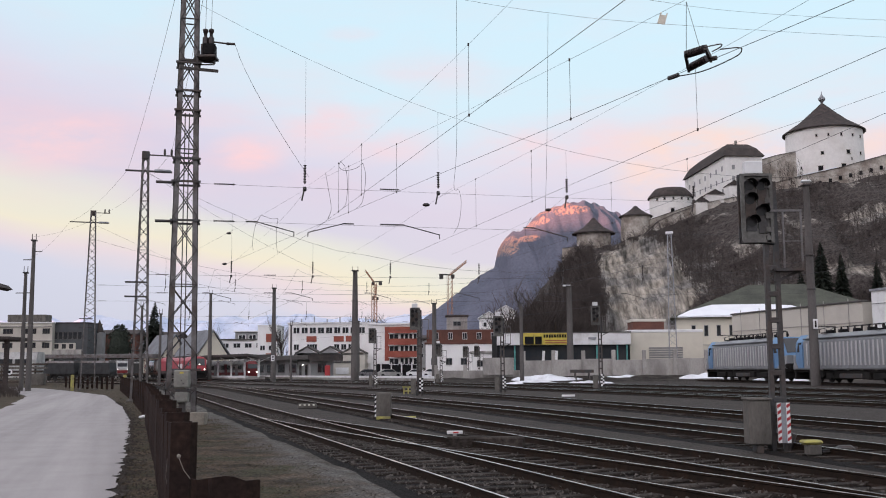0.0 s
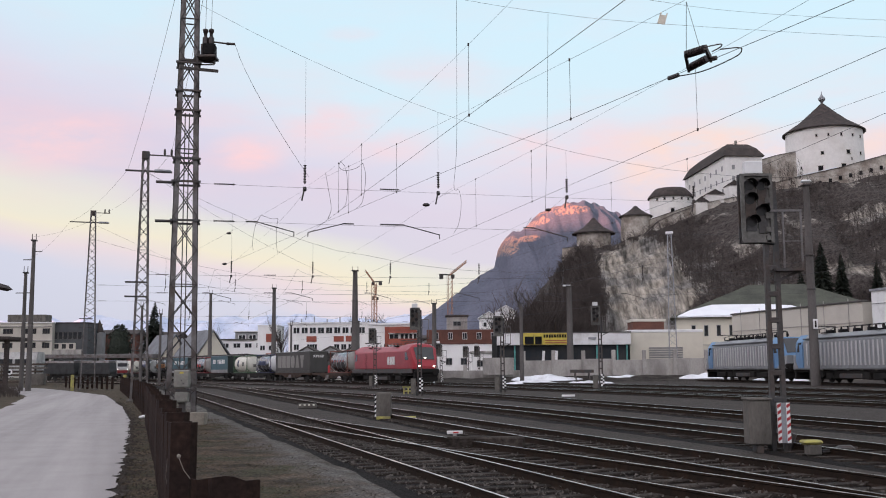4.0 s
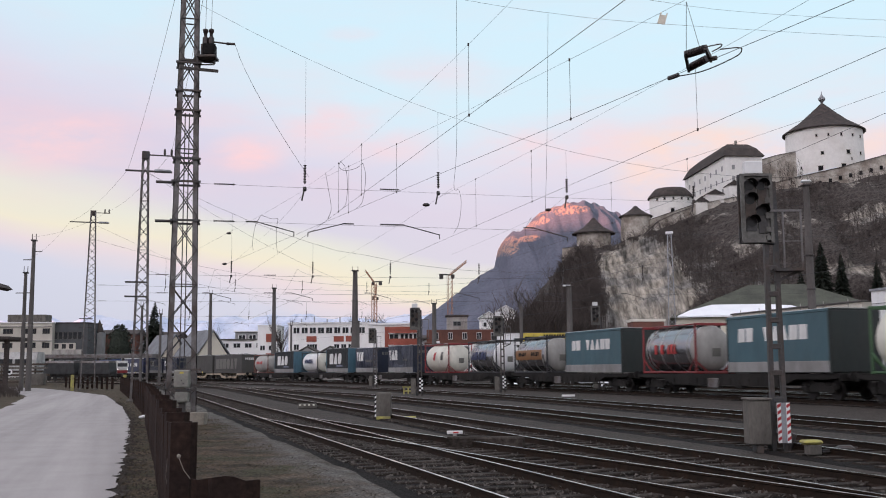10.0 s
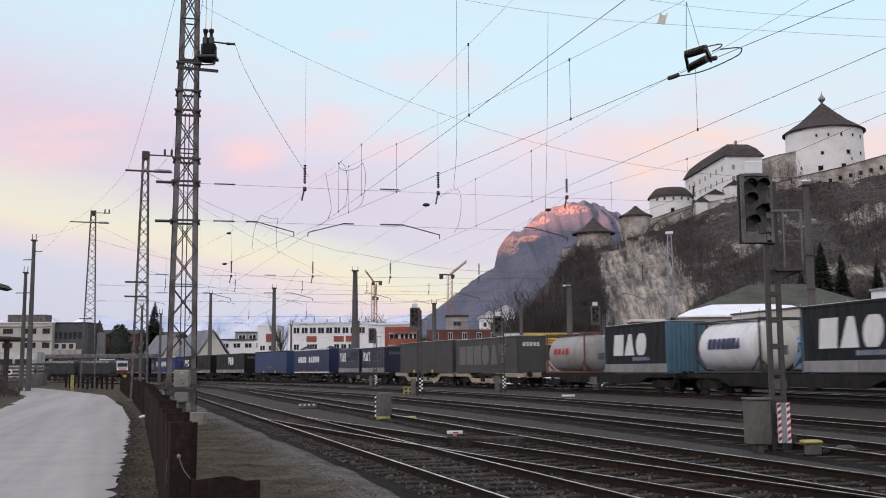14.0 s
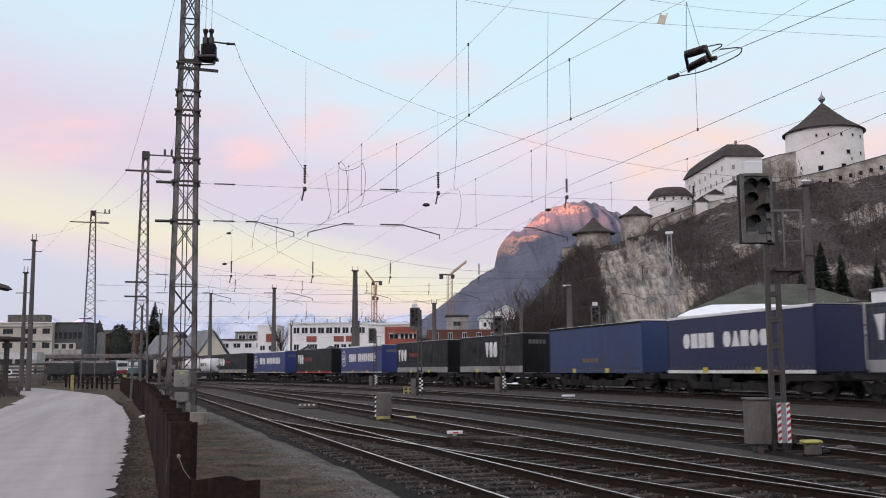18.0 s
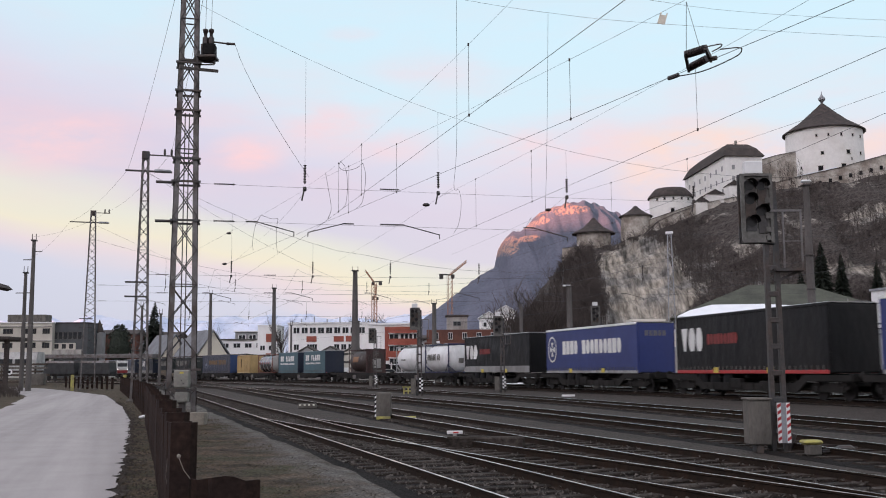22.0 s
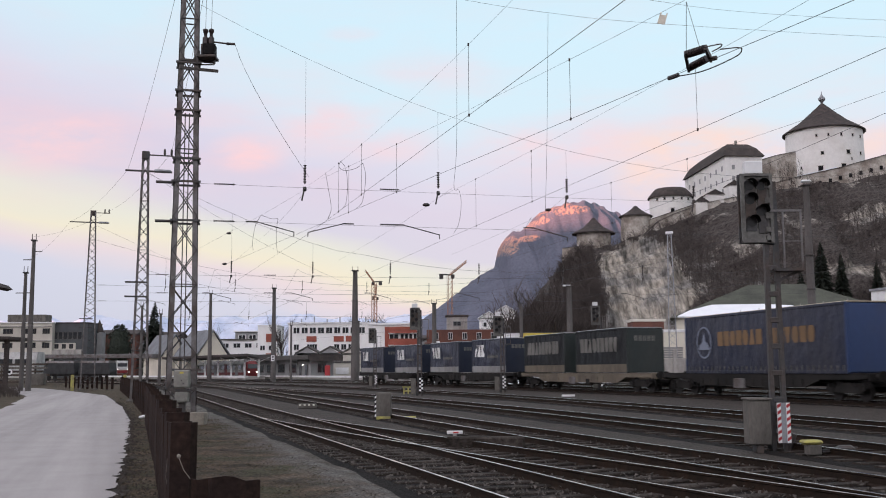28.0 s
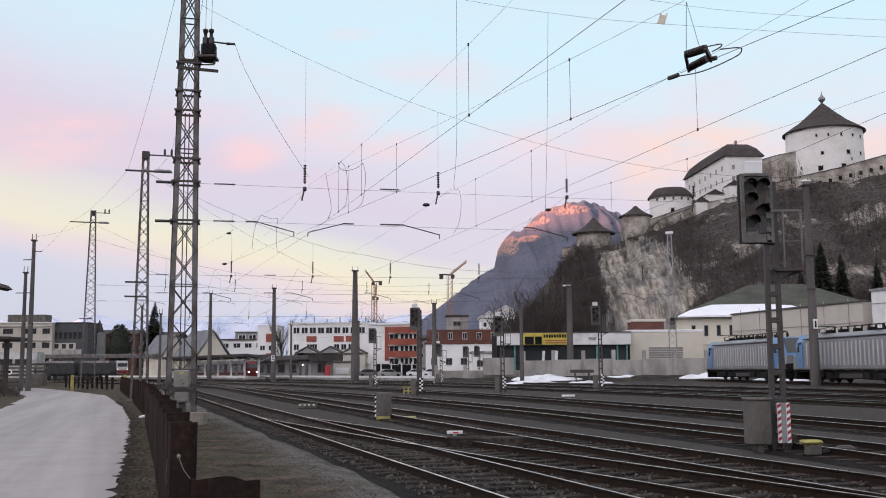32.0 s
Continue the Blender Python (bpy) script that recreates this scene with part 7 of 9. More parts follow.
def build_wires():
    head_span((-8.5, 34.2), 43, 14.6, 5.05, 6.9, "cross span of dark wires between two masts over the tracks", (3.75, 8.73, 13.93, 19.5), arms=((1.99, 3.38), (5.24, 3.88), (7.3, 8.77), (12.41, 13.92)))
    head_span((-17.7, 59.5), 46, 13.6, 5.8, 6.4, "second cross span of wires further along the yard", (5, 10, 15, 21, 27, 33), r=.007, z_up=7.5)
    head_span((-35.0, 100), 58, 15.0, 4.2, 8.8, "third cross span of wires further along the yard", (7, 14, 21, 28, 35), r=.009, z_up=10.4)
    head_span((-36, 118), 52, 14.0, 4.0, 7.4, "distant cross span of wires before the station", (6, 13, 20, 27, 34), r=.011)
    # near bays: contact wire from a to the registration at b and on to c; carrier wire low at y0, rising to the span
    near_line("contact and carrier wires over the first siding", (2.14, 11.26, 6.0), (-4.82, 35.57, 6.59), (-11.26, 52.58, 6.2), 13, 7.38, 8.36, 2.0, (17.1, 26.25, 29.6), ((-4.84, 36.0, 8.38), (-8.42, 46.0, 8.91), (-14.45, 59.0, 8.97)))
    near_line("contact and carrier wires over the diverging track", (4.83, 11.31, 6.0), (-4.22, 34.24, 6.75), (-9.93, 45.68, 6.6), 12, 7.1, 8.33, 1.3, (17.68, 26.69, 31), ((-4.80, 35.71, 8.33), (-7.35, 44.0, 8.2), (-11.55, 56.0, 8.0)))
    near_line("contact and carrier wires over the third track", (5.98, 13.1, 6.0), (-.13, 38.04, 6.6), (-5.68, 54.59, 6.3), 13, 7.25, 8.32, 1.3, (18.2, 27.42, 33), ((.46, 35.63, 8.3), (-2.22, 46.57, 8.4), (-6.81, 65.33, 8.9)))
    near_line("contact and carrier wires over the fourth track", (7.06, 23.9, 6.3), (4.78, 38.31, 6.69), (2.83, 43.2, 6.5), 16, 6.6, 8.38, 1.15, (26.69, 33), ((4.79, 38.26, 8.38), (3.9, 43.89, 8.3), (.59, 64.91, 9.2)))
    S = (38, 62, 84, 130)

    def by_lat(lat):
        tab = sorted((on_line(s, lat)[1], on_line(s, lat)[0]) for s in range(-150, 56, 2))
        return lambda y: lerp(y, [t[0] for t in tab], [t[1] for t in tab])
    catenary(track_a, S, "far wires over the first siding", z_c=6.2, y0=52, y1=120, r=.006)
    catenary(track_c, S, "far wires over the third track", z_c=6.2, y0=54, y1=120, r=.006)
    catenary(by_lat(9.7), S, "contact and carrier wires over the fifth track", z_c=6.0, y0=40, y1=120, r=.006)
    catenary(by_lat(0.0), S, "contact and carrier wires over the running line", z_c=6.1, y0=40, y1=150, r=.007)
    f = thing("feeder_lines", "high feeder wires with long hanging jumpers", "wires", group="overhead lines")
    part("wire", Geo().path(smooth_path([(-3.5, 36.0, 16.3), (.84, 37, 15.79), (4.18, 38, 15.62), (8.59, 40, 15.88), (20.12, 44, 16.56), (30, 47, 17.3)]), .006, 4), M["wire"], f)
    part("wire", Geo().path(smooth_path([(2, 37, 16.5), (7.95, 39, 16.55), (12.41, 41, 16.73), (20.16, 44, 17.36), (30, 47, 18.2)]), .006, 4), M["wire"], f)
    loops = (((.58, 37, 15.9), (.54, 37, 10.27), (.42, 36.7, 8.5), (.6, 36.5, 8.31), (.68, 36.5, 7.82), (.59, 36.5, 7.09), (.4, 36.5, 6.71)),
             ((4.18, 38, 15.59), (4.04, 38, 10.48), (3.93, 38, 7.79)), ((3.38, 38, 7.51), (3.16, 38, 7.07), (3.19, 38, 6.64), (3.36, 38, 6.27)),
             ((-3.91, 33, 8.3), (-3.79, 33, 7.65), (-3.71, 33, 7.08), (-3.82, 33, 6.74)), ((-3.4, 33, 8.7), (-3.23, 33, 8.41), (-3.17, 33, 7.84), (-3.22, 33, 7.27), (-3.32, 33, 7.11)),
             ((-3.4, 33, 8.7), (-3.46, 33, 8.51), (-3.27, 33, 8.37), (-2.89, 33, 8.45), (-2.66, 33, 8.62)), ((-2.66, 33, 8.62), (-2.57, 33, 8.22), (-2.61, 33, 7.64), (-2.7, 33, 7.26), (-2.89, 33, 7.07)),
             ((-7.69, 42, 8.29), (-7.92, 42, 7.83), (-8.03, 42, 7.11), (-8.0, 42, 6.8)), ((-7.69, 42, 8.29), (-7.26, 42, 8.14), (-6.97, 42, 8.14)), ((-6.97, 42, 8.14), (-7.03, 42, 7.59), (-7.0, 42, 6.86), (-6.93, 42, 6.65)))
    for pts in loops:
        part("jumper", Geo().path(smooth_path(pts), .007, 5), M["wire"], f, "hanging jumper cable")
    for x, y, z in ((-.6, 36, 7.69), (4.36, 41, 8.27), (-11.4, 53, 9.04), (-11.6, 53, 7.4)):
        part("insulator", Geo().lathe([(.02, -.13), (.055, -.08), (.07, 0), (.055, .08), (.02, .13)], 10, (x, y, z), "x"), M["porcelain"], f, "dark egg insulator", smooth=True)
    # lines of the lattice masts beside the road
    for a, b, z0, z1 in (((-8.9, 34, 17.0), (-18.9, 59.3, 13.8), 0, 0), ((-18.9, 59.3, 13.8), (-37.3, 99.4, 16.75), 0, 0), ((-37.3, 99.4, 16.75), (-39.6, 95, 12.4), 0, 0), ((-8.0, 34, 17.2), (-16.5, 59.9, 14.9), 0, 0), ((-16.5, 59.9, 14.9), (-33.8, 100.4, 17.9), 0, 0), ((-33.8, 100.4, 17.9), (-39.2, 95, 14.6), 0, 0),
                          ((-17.6, 59.5, 13.6), (-8, 84, 9.0), 0, 0), ((-35, 100, 16.5), (-20, 122, 10.5), 0, 0)):
        wire_between(f, a, b, .5, .007)
    # section insulator in the contact wire of the diverging track
    c = Vector((3.66, 13.85, 6.02))
    s = thing("section_insulator", "dark section insulator hanging in the overhead line", "insulator", Matrix.Translation(c))

    def rel(*pts):
        return [Vector(p) - c for p in pts]
    for p, q in ((rel((3.41, 13.59, 6.08), (3.6, 13.34, 6.08))), (rel((3.60, 14.22, 6.08), (3.75, 13.77, 6.08)))):
        g = Geo().tube(p, q, .045, n=10)
        for k in range(7):
            a = p.lerp(q, (k + .3) / 7)
            g.tube(a, a + (q - p).normalized() * .02, .058, n=10)
        part("insulator_rod", g, M["porcelain"], s, "dark ribbed insulator rod")
    e = rel((3.40, 13.60, 6.1), (3.60, 14.22, 6.05), (3.61, 13.33, 6.1), (3.78, 13.68, 6.03))
    part("end_plate", Geo().bar(e[0], e[1], .035, .08), M["steel_dark"], s)
    part("end_plate", Geo().bar(e[2], e[3], .035, .08), M["steel_dark"], s)
    part("clamp", Geo().tube(*rel((3.36, 14.46, 6.0), (3.46, 14.30, 6.0)), .035, n=8), M["steel_dark"], s)
    part("clamp", Geo().tube(*rel((3.74, 13.62, 6.02), (3.82, 13.55, 6.02)), .035, n=8), M["steel_dark"], s)
    part("runner", Geo().path(smooth_path(rel((3.4, 14.41, 6.0), (3.73, 13.95, 5.95), (4.03, 13.4, 5.98), (4.07, 13.2, 6.02), (4.0, 13.17, 6.04), (3.8, 13.3, 6.06))), .009, 5), M["steel_dark"], s, "bent runner wire")
    part("runner", Geo().path(smooth_path(rel((3.6, 13.33, 6.1), (3.78, 13.2, 6.1), (3.8, 13.25, 6.08), (3.72, 13.4, 6.06))), .009, 5), M["steel_dark"], s, "bent runner wire")
    top = rel((3.63, 14.34, 7.13))[0]
    for q in rel((3.42, 13.62, 6.12), (3.56, 13.42, 6.12)):
        part("hanger", Geo().tube(top, q, .004, n=4), M["wire"], s)
    t = solo("wire_tag", Geo().box((0, 0, 0), (.115, .012, .15), ch=.004).box((-.045, 0, .085), (.02, .014, .05)).box((.045, 0, .085), (.02, .014, .05)), M["cream"], "small cream marker plate on a wire", "plate")
    t.matrix_basis = Matrix.Translation((3.38, 14.85, 7.04)) @ Matrix.Rotation(.3, 4, "Y") @ Matrix.Rotation(-.2, 4, "Z")


M["lens_dark"] = material("dark_signal_lens", (.012, .012, .012), .45, bump=0)
M["signal_grey"] = material("signal_grey", (.135, .132, .122), .7, vary=.25, scale=3, second=(.085, .08, .072), spread=.5)


def light_signal(x, y, h, label, heads=4, board="bw", detail=False, side=-1):
    """A main signal: a ladder-like post, a black head with hoods, a chequered board."""
    root = thing("light_signal", label, "signal", Matrix.Translation((x, y, ground_z(x, y))), group="light signals")
    for s in (-1, 1):
        w0, w1 = .125, .10
        part("post", Geo().bar((s * w0, 0, -.1), (s * w1, 0, h - .2), .09, .12), M["steel_dark"], root)
    n = int(h / .62)
    for k in range(n):
        z = .5 + (h - .9) * k / n
        part("batten", Geo().box((0, -.02, z), (.24 - .06 * z / h, .1, .11), ch=.01), M["steel_dark"], root)
    hx = side * .30
    part("head", Geo().box((hx, -.05, h - .78), (.62, .14, 1.44), ch=.03), M["signal_grey"], root, "weathered grey signal head")
    part("shade_panel", Geo().box((hx - .13, -.125, h - .78), (.24, .02, 1.0), ch=.01).box((hx + .12, -.125, h - .74), (.2, .02, 1.18), ch=.01), M["steel_dark"], root, "dark lamp panels")
    part("head_rim", Geo().box((hx, -.14, h - .07), (.68, .06, .05)).box((hx, -.14, h - 1.5), (.68, .06, .05)).box((hx - .30, -.14, h - .78), (.08, .07, 1.46)), M["signal_grey"], root)
    g = Geo().box((hx + .30, -.14, h - .78), (.07, .07, 1.46)).box((hx + .22, -.14, h - 1.45), (.1, .06, .14))
    for q in (.3, .62, .95, 1.25):
        g.box((hx + .22, -.14, h - q), (.1, .06, .12))
    part("side_plate", g, M["signal_grey"], root, "grey slotted side plate")
    part("backboard", Geo().box((hx, .06, h - .78), (.70, .04, 1.50), ch=.01), M["steel_dark"], root)
    for k, (dx, dz) in enumerate(((-.15, -.3), (.11, -.3), (-.15, -.60), (-.12, -1.08), (.09, -.85))[:heads + 1]):
        l = part("lens", Geo().lathe([(.0, 0), (.09, .0), (.10, -.02), (.11, -.03)], 14, (hx + dx, -.13, h + dz), "y"), M["lens_dark"], root)
        hood = Geo()
        for q in range(9):
            a0, a1 = math.pi * q / 9 - .2, math.pi * (q + 1) / 9 - .2
            p = [(hx + dx + .125 * math.cos(a), yy, h + dz + .125 * math.sin(a)) for a, yy in ((a0, -.13), (a1, -.13), (a1, -.36), (a0, -.36))]
            hood.add(p, [(0, 1, 2, 3)])
        part("hood", hood, M["black"], l)
    part("top_box", Geo().box((hx - .02, 0, h + .10), (.38, .2, .28), ch=.02), M["tank_white"], root, "pale grey top box")
    part("platform", Geo().box((.32, 0, h - 2.1), (.62, .45, .06)).bar((.05, 0, h - 2.35), (.6, 0, h - 2.1), .06), M["steel_dark"], root)
    g = Geo()
    for px in (.22, .6):
        g.bar((px, -.18, h - 2.1), (px, -.18, h - .85), .035)
    g.bar((-.05, -.18, h - .85), (.62, -.18, h - .85), .045).bar((.22, -.18, h - 1.5), (.6, -.18, h - 1.5), .02)
    part("railing", g, M["steel"], root)
    if board == "rw":
        for px in (-.06, .13):
            b = part("striped_board", Geo().box((px, -.22, .58), (.075, .03, .82)), M["white"], root, "white board with red slanting stripes")
            for k in range(6):
                z = .2 + .135 * k
                part("stripe", Geo().add([(px - .0375, -.238, z), (px + .0375, -.238, z + .05), (px + .0375, -.238, z + .115), (px - .0375, -.238, z + .065)], [(0, 1, 2, 3)]), M["red"], b)
        part("board_plate", Geo().box((.035, -.2, .58), (.14, .02, .82)), M["galvanised"], root)
    else:
        b = part("chequer_board", Geo().box((.1, -.16, .72), (.26, .03, .9)), M["white"], root, "black and white chequered board")
        for k in range(7):
            for q in range(2):
                if (k + q) % 2:
                    part("chequer", Geo().box((.1 - .065 + .13 * q, -.18, .34 + .125 * k), (.13, .01, .125)), M["black"], b)
    part("cabinet", Geo().box((-.42 if board != "rw" else -.42, -.1, .62), (.34, .4, 1.0) if board != "rw" else (.02, .02, .02), ch=.0), M["concrete_dark"], root, "grey trackside cabinet")
    for s in (-.14, .14):
        part("foot", Geo().bar((s, 0, -.05), (s * 2.0, -.1, .35), .1), M["steel_dark"], root)
    return root


def build_signals():
    light_signal(6.97, 21.2, 5.86, "tall dark signal on a ladder-like post with striped boards", board="rw")
    c = thing("trackside_cabinet", "weathered grey concrete relay cabinet beside the signal", "cabinet", Matrix.Translation((6.46, 21.0, .03)))
    part("body", Geo().box((0, 0, .60), (.46, .42, .92), ch=.03), M["concrete_dark"], c)
    part("lid", Geo().box((0, 0, 1.07), (.51, .48, .05), ch=.015), M["concrete_dark"], c)
    part("foot", Geo().box((0, 0, .08), (.14, .3, .2)), M["steel_dark"], c)
    for x, y, h in ((-1.62, 67.8, 5.9), (-6.9, 101.5, 5.9), (4.32, 74.3, 5.6), (11.9, 76.7, 6.4)):
        light_signal(x, y, h, "dark light signal with a chequered board among the tracks")
    for x, y, h in ((-.3, 113.8, 4.6), (3.2, 135, 4.6), (4.8, 138, 4.7)):
        light_signal(x, y, h, "distant dark light signal by the running line", heads=2)
    c = thing("trackside_cabinet", "grey concrete cabinet with a striped edge between the tracks", "cabinet", Matrix.Translation((-2.15, 36.3, .0)))
    part("body", Geo().box((0, 0, .52), (.52, .4, .86), ch=.03), M["concrete_dark"], c)
    part("base", Geo().box((0, -.05, .05), (.5, .5, .12), ch=.02), M["yellow_old"], c, "yellow concrete base")
    b = part("edge_board", Geo().box((-.29, -.1, .5), (.06, .1, .8)), M["white"], c, "white board with dark stripes")
    for k in range(5):
        part("stripe", Geo().add([(-.321, -.156, .16 + .16 * k), (-.259, -.156, .21 + .16 * k), (-.259, -.156, .29 + .16 * k), (-.321, -.156, .24 + .16 * k)], [(0, 1, 2, 3)]), M["black"], b)
    solo("pit_cover", Geo().box((-1.3, 36.2, .06), (.6, .3, .1), ch=.02), M["yellow_old"], "yellow-edged cable pit cover", "cover")
    f = thing("point_indicator", "small yellow frame on legs beside the signal", "marker", Matrix.Translation((-2.5, 71, .07)))
    for s in (-.3, .0, .3):
        part("leg", Geo().box((s, 0, .28), (.09, .1, .56)), M["yellow_old"], f)
    part("top", Geo().box((0, 0, .5), (.8, .1, .12)), M["yellow_old"], f)
    part("rail", Geo().box((0, 0, .22), (.7, .08, .09)), M["yellow_old"], f)
    k = thing("buffer_block", "low black and yellow striped concrete block between the tracks", "block", Matrix.Translation((-6.4, 47.6, 0)))
    part("body", Geo().box((0, 0, .1), (.85, .3, .22), ch=.03), M["concrete_dark"], k)
    for q in range(4):
        part("stripe", Geo().box((-.32 + .21 * q, -.155, .15), (.09, .012, .06)), M["tank_cream"], k)
    solo("cable_trough", Geo().box((.92, 22.9, .1), (1.75, .42, .28), rz=-.10, ch=.03), M["earth"], "earth-covered concrete cable trough beside the points", "trough")
    w = thing("warning_board", "small white board lying with red marks by the track", "board", Matrix.Translation((.28, 27.0, .0)))
    part("plate", Geo().box((0, 0, .09), (.42, .06, .09), ch=.01), M["tank_white"], w)
    part("mark", Geo().box((.03, -.035, .09), (.14, .012, .04)), M["mark_red"], w)
    part("foot", Geo().box((0, 0, .03), (.1, .2, .06)), M["concrete"], w)
    solo("number_board", Geo().box((7.6, 62, .12), (.8, .1, .14), ch=.02), M["white"], "white marker slab beside the running line", "marker")
    p = thing("point_motor", "grey point machine under a yellow cover", "point machine", Matrix.Translation((7.12, 19.8, .03)))
    part("cover", Geo().box((0, 0, .27), (.38, .3, .08), ch=.03), M["yellow_old"], p, "yellow cover")
    part("body", Geo().box((.03, 0, .12), (.28, .24, .24), ch=.04), M["concrete_dark"], p)
    part("rod", Geo().bar((.2, 0, .1), (1.0, .3, .12), .06), M["steel_dark"], p)
    solo("lever_weight", Geo().box((7.85, 20.0, .14), (.34, .26, .16), ch=.05), M["steel_dark"], "grey point lever weight", "weight")
    for x, y in ((15.2, 112),):
        b = thing("buffer_stop", "dark steel buffer stop at the end of a siding", "buffer stop", Matrix.Translation((x, y, .45)), group="buffer stops")
        for s in (-1, 1):
            part("side_frame", Geo().bar((s * .75, 0, 0), (s * .75, -.6, 1.1), .14).bar((s * .75, -1.6, 0), (s * .75, -.6, 1.1), .14), M["steel_dark"], b)
        part("beam", Geo().box((0, -.7, 1.05), (2.6, .3, .35), ch=.04), M["steel_dark"], b)
    rag = Geo()
    for k in range(6):
        rag.box((-11.2 + .07 * k, 37.6 + .05 * k, .08 + .02 * (k % 2)), (.16, .12, .1), rz=k * .7, ch=.03)
    solo("rag", rag, M["white"], "crumpled white rag lying at the road edge", "rag")


FENCE_Y, FENCE_X = (9.0, 10.5, 20, 40, 60, 98.5), (-2.21, -2.70, -5.56, -11.68, -18.3, -31.4)


def build_fence():
    """Rusty sheet piles driven in a row along the road."""
    rng = random.Random(12)
    root = thing("sheet_pile_fence", "row of rusty brown steel sheet piles along the road", "fence")
    y = 10.5
    k = 0
    while y < 99:
        x = lerp(y, FENCE_Y, FENCE_X)
        h = 1.22 + rng.uniform(-.05, .05) + (.02 if k else 0)
        w = .30 if y < 34 else .26
        g = Geo()
        # U section: a web and two flanges
        prof = [(-w / 2, 0), (-w / 2 + .05, -.10), (w / 2 - .05, -.10), (w / 2, 0), (w / 2 - .02, .012), (w / 2 - .06, -.075), (-w / 2 + .06, -.075), (-w / 2 + .02, .012)]
        g.prism(prof, -.3, h, "z")
        part("steel_post", g, M["rust"], root, m=Matrix.Translation((x, y, 0)) @ Matrix.Rotation(rng.uniform(-.12, .12), 4, "Z") @ Matrix.Rotation(rng.uniform(-.015, .015), 4, "Y"))
        y += (.78 if y < 34 else 1.5) * rng.uniform(.92, 1.08)
        k += 1
    n = thing("cut_sheet_pile", "low rusty sheet pile with a torn edge and a bent rod", "fence", Matrix.Translation((-2.075, 9.85, 0)))
    g = Geo()
    top = [(-.36, .71), (-.30, .70), (-.2, .715), (-.14, .73), (-.02, .745), (.06, .74), (.12, .72), (.18, .70), (.30, .70)]
    front = [(x, -.10 if -.2 < x < .2 else 0) for x, _ in top]
    vs = []
    for (x, z), (_, yy) in zip(top, front):
        vs += [(x, yy, -.2), (x, yy, z), (x, yy + .03, z), (x, yy + .03, -.2)]
    g.loft([vs[4 * i:4 * i + 4] for i in range(len(top))])
    part("plate", g, M["rust"], n)
    part("rod", Geo().path([Vector((-.36, -.05, .72)), Vector((-.42, -.06, .80)), Vector((-.47, -.06, .92))], .0045, 6), M["concrete_sand"], n, "rusty pale bent rod")
    part("knob", Geo().lathe([(.006, -.02), (.019, -.008), (.019, .012), (.006, .02)], 10, (-.47, -.06, .93)), M["concrete_sand"], n)
    h = solo("hose", Geo().path([Vector((-2.93, 10.95, .98)), Vector((-2.97, 10.95, .8)), Vector((-2.98, 10.95, .62)), Vector((-2.955, 10.95, .45))], .004, 6), M["steel"], "thin pale cable hanging on the sheet piles", "cable")


build_masts()
build_wires()
build_signals()
build_fence()

# parked electric locomotives on the far siding
LOCO_A = math.atan2(-1.0, .0915)


# ---- the passing freight train ----
KEYED = []          # (thing, middle of the thing behind the leading headlamp in metres)
SPEED = 22.496


SHAPES = {
    "r": lambda v: (0, 1),
    "a": lambda v: (.34 * v, 1 - .34 * v),
    "v": lambda v: (.34 * (1 - v), 1 - .34 * (1 - v)),
    "o": lambda v: (.5 - .5 * math.sqrt(max(0, 1 - (1.7 * (v - .5)) ** 2)), .5 + .5 * math.sqrt(max(0, 1 - (1.7 * (v - .5)) ** 2))),
}


def mark_shapes(pattern, w, gap=.13):
    """Plain shapes of a brand mark in a row w wide: blocks, wedges and rounds; yields place, width and shape."""
    if isinstance(pattern, int):
        pattern = ("roarvr" * 4)[:pattern]
    st = w / len(pattern)
    return [(i * st, st * (1 - gap), c) for i, c in enumerate(pattern) if c != "_"]


def strokes(g, x0, z0, w, h, n, y, lean=0.0, gap=.13):
    """Plain shapes that stand for a brand mark on a side wall at y."""
    out = []
    for o, bw, c in mark_shapes(n, w, gap):
        q = Geo()
        for j in range(9):
            v = j / 8
            a, b = SHAPES[c](v)
            q.v += [(x0 + o + bw * a + lean * h * v, y, z0 + h * v), (x0 + o + bw * b + lean * h * v, y, z0 + h * v)]
        q.f = [(2 * j, 2 * j + 1, 2 * j + 3, 2 * j + 2) for j in range(8)]
        out.append(q)
    return out


SHARED = {}


def shared(key, make, mat, smooth=False):
    if key not in SHARED:
        SHARED[key] = mesh_of(key, make(), mat, smooth)
    return SHARED[key]


def wheel_geo():
    return Geo().lathe([(.02, -.06), (.46, -.055), (.46, -.02), (.43, .02), (.43, .07), (.36, .075), (.34, .03), (.14, .02), (.12, .1), (.02, .1)], 18, axis="y")


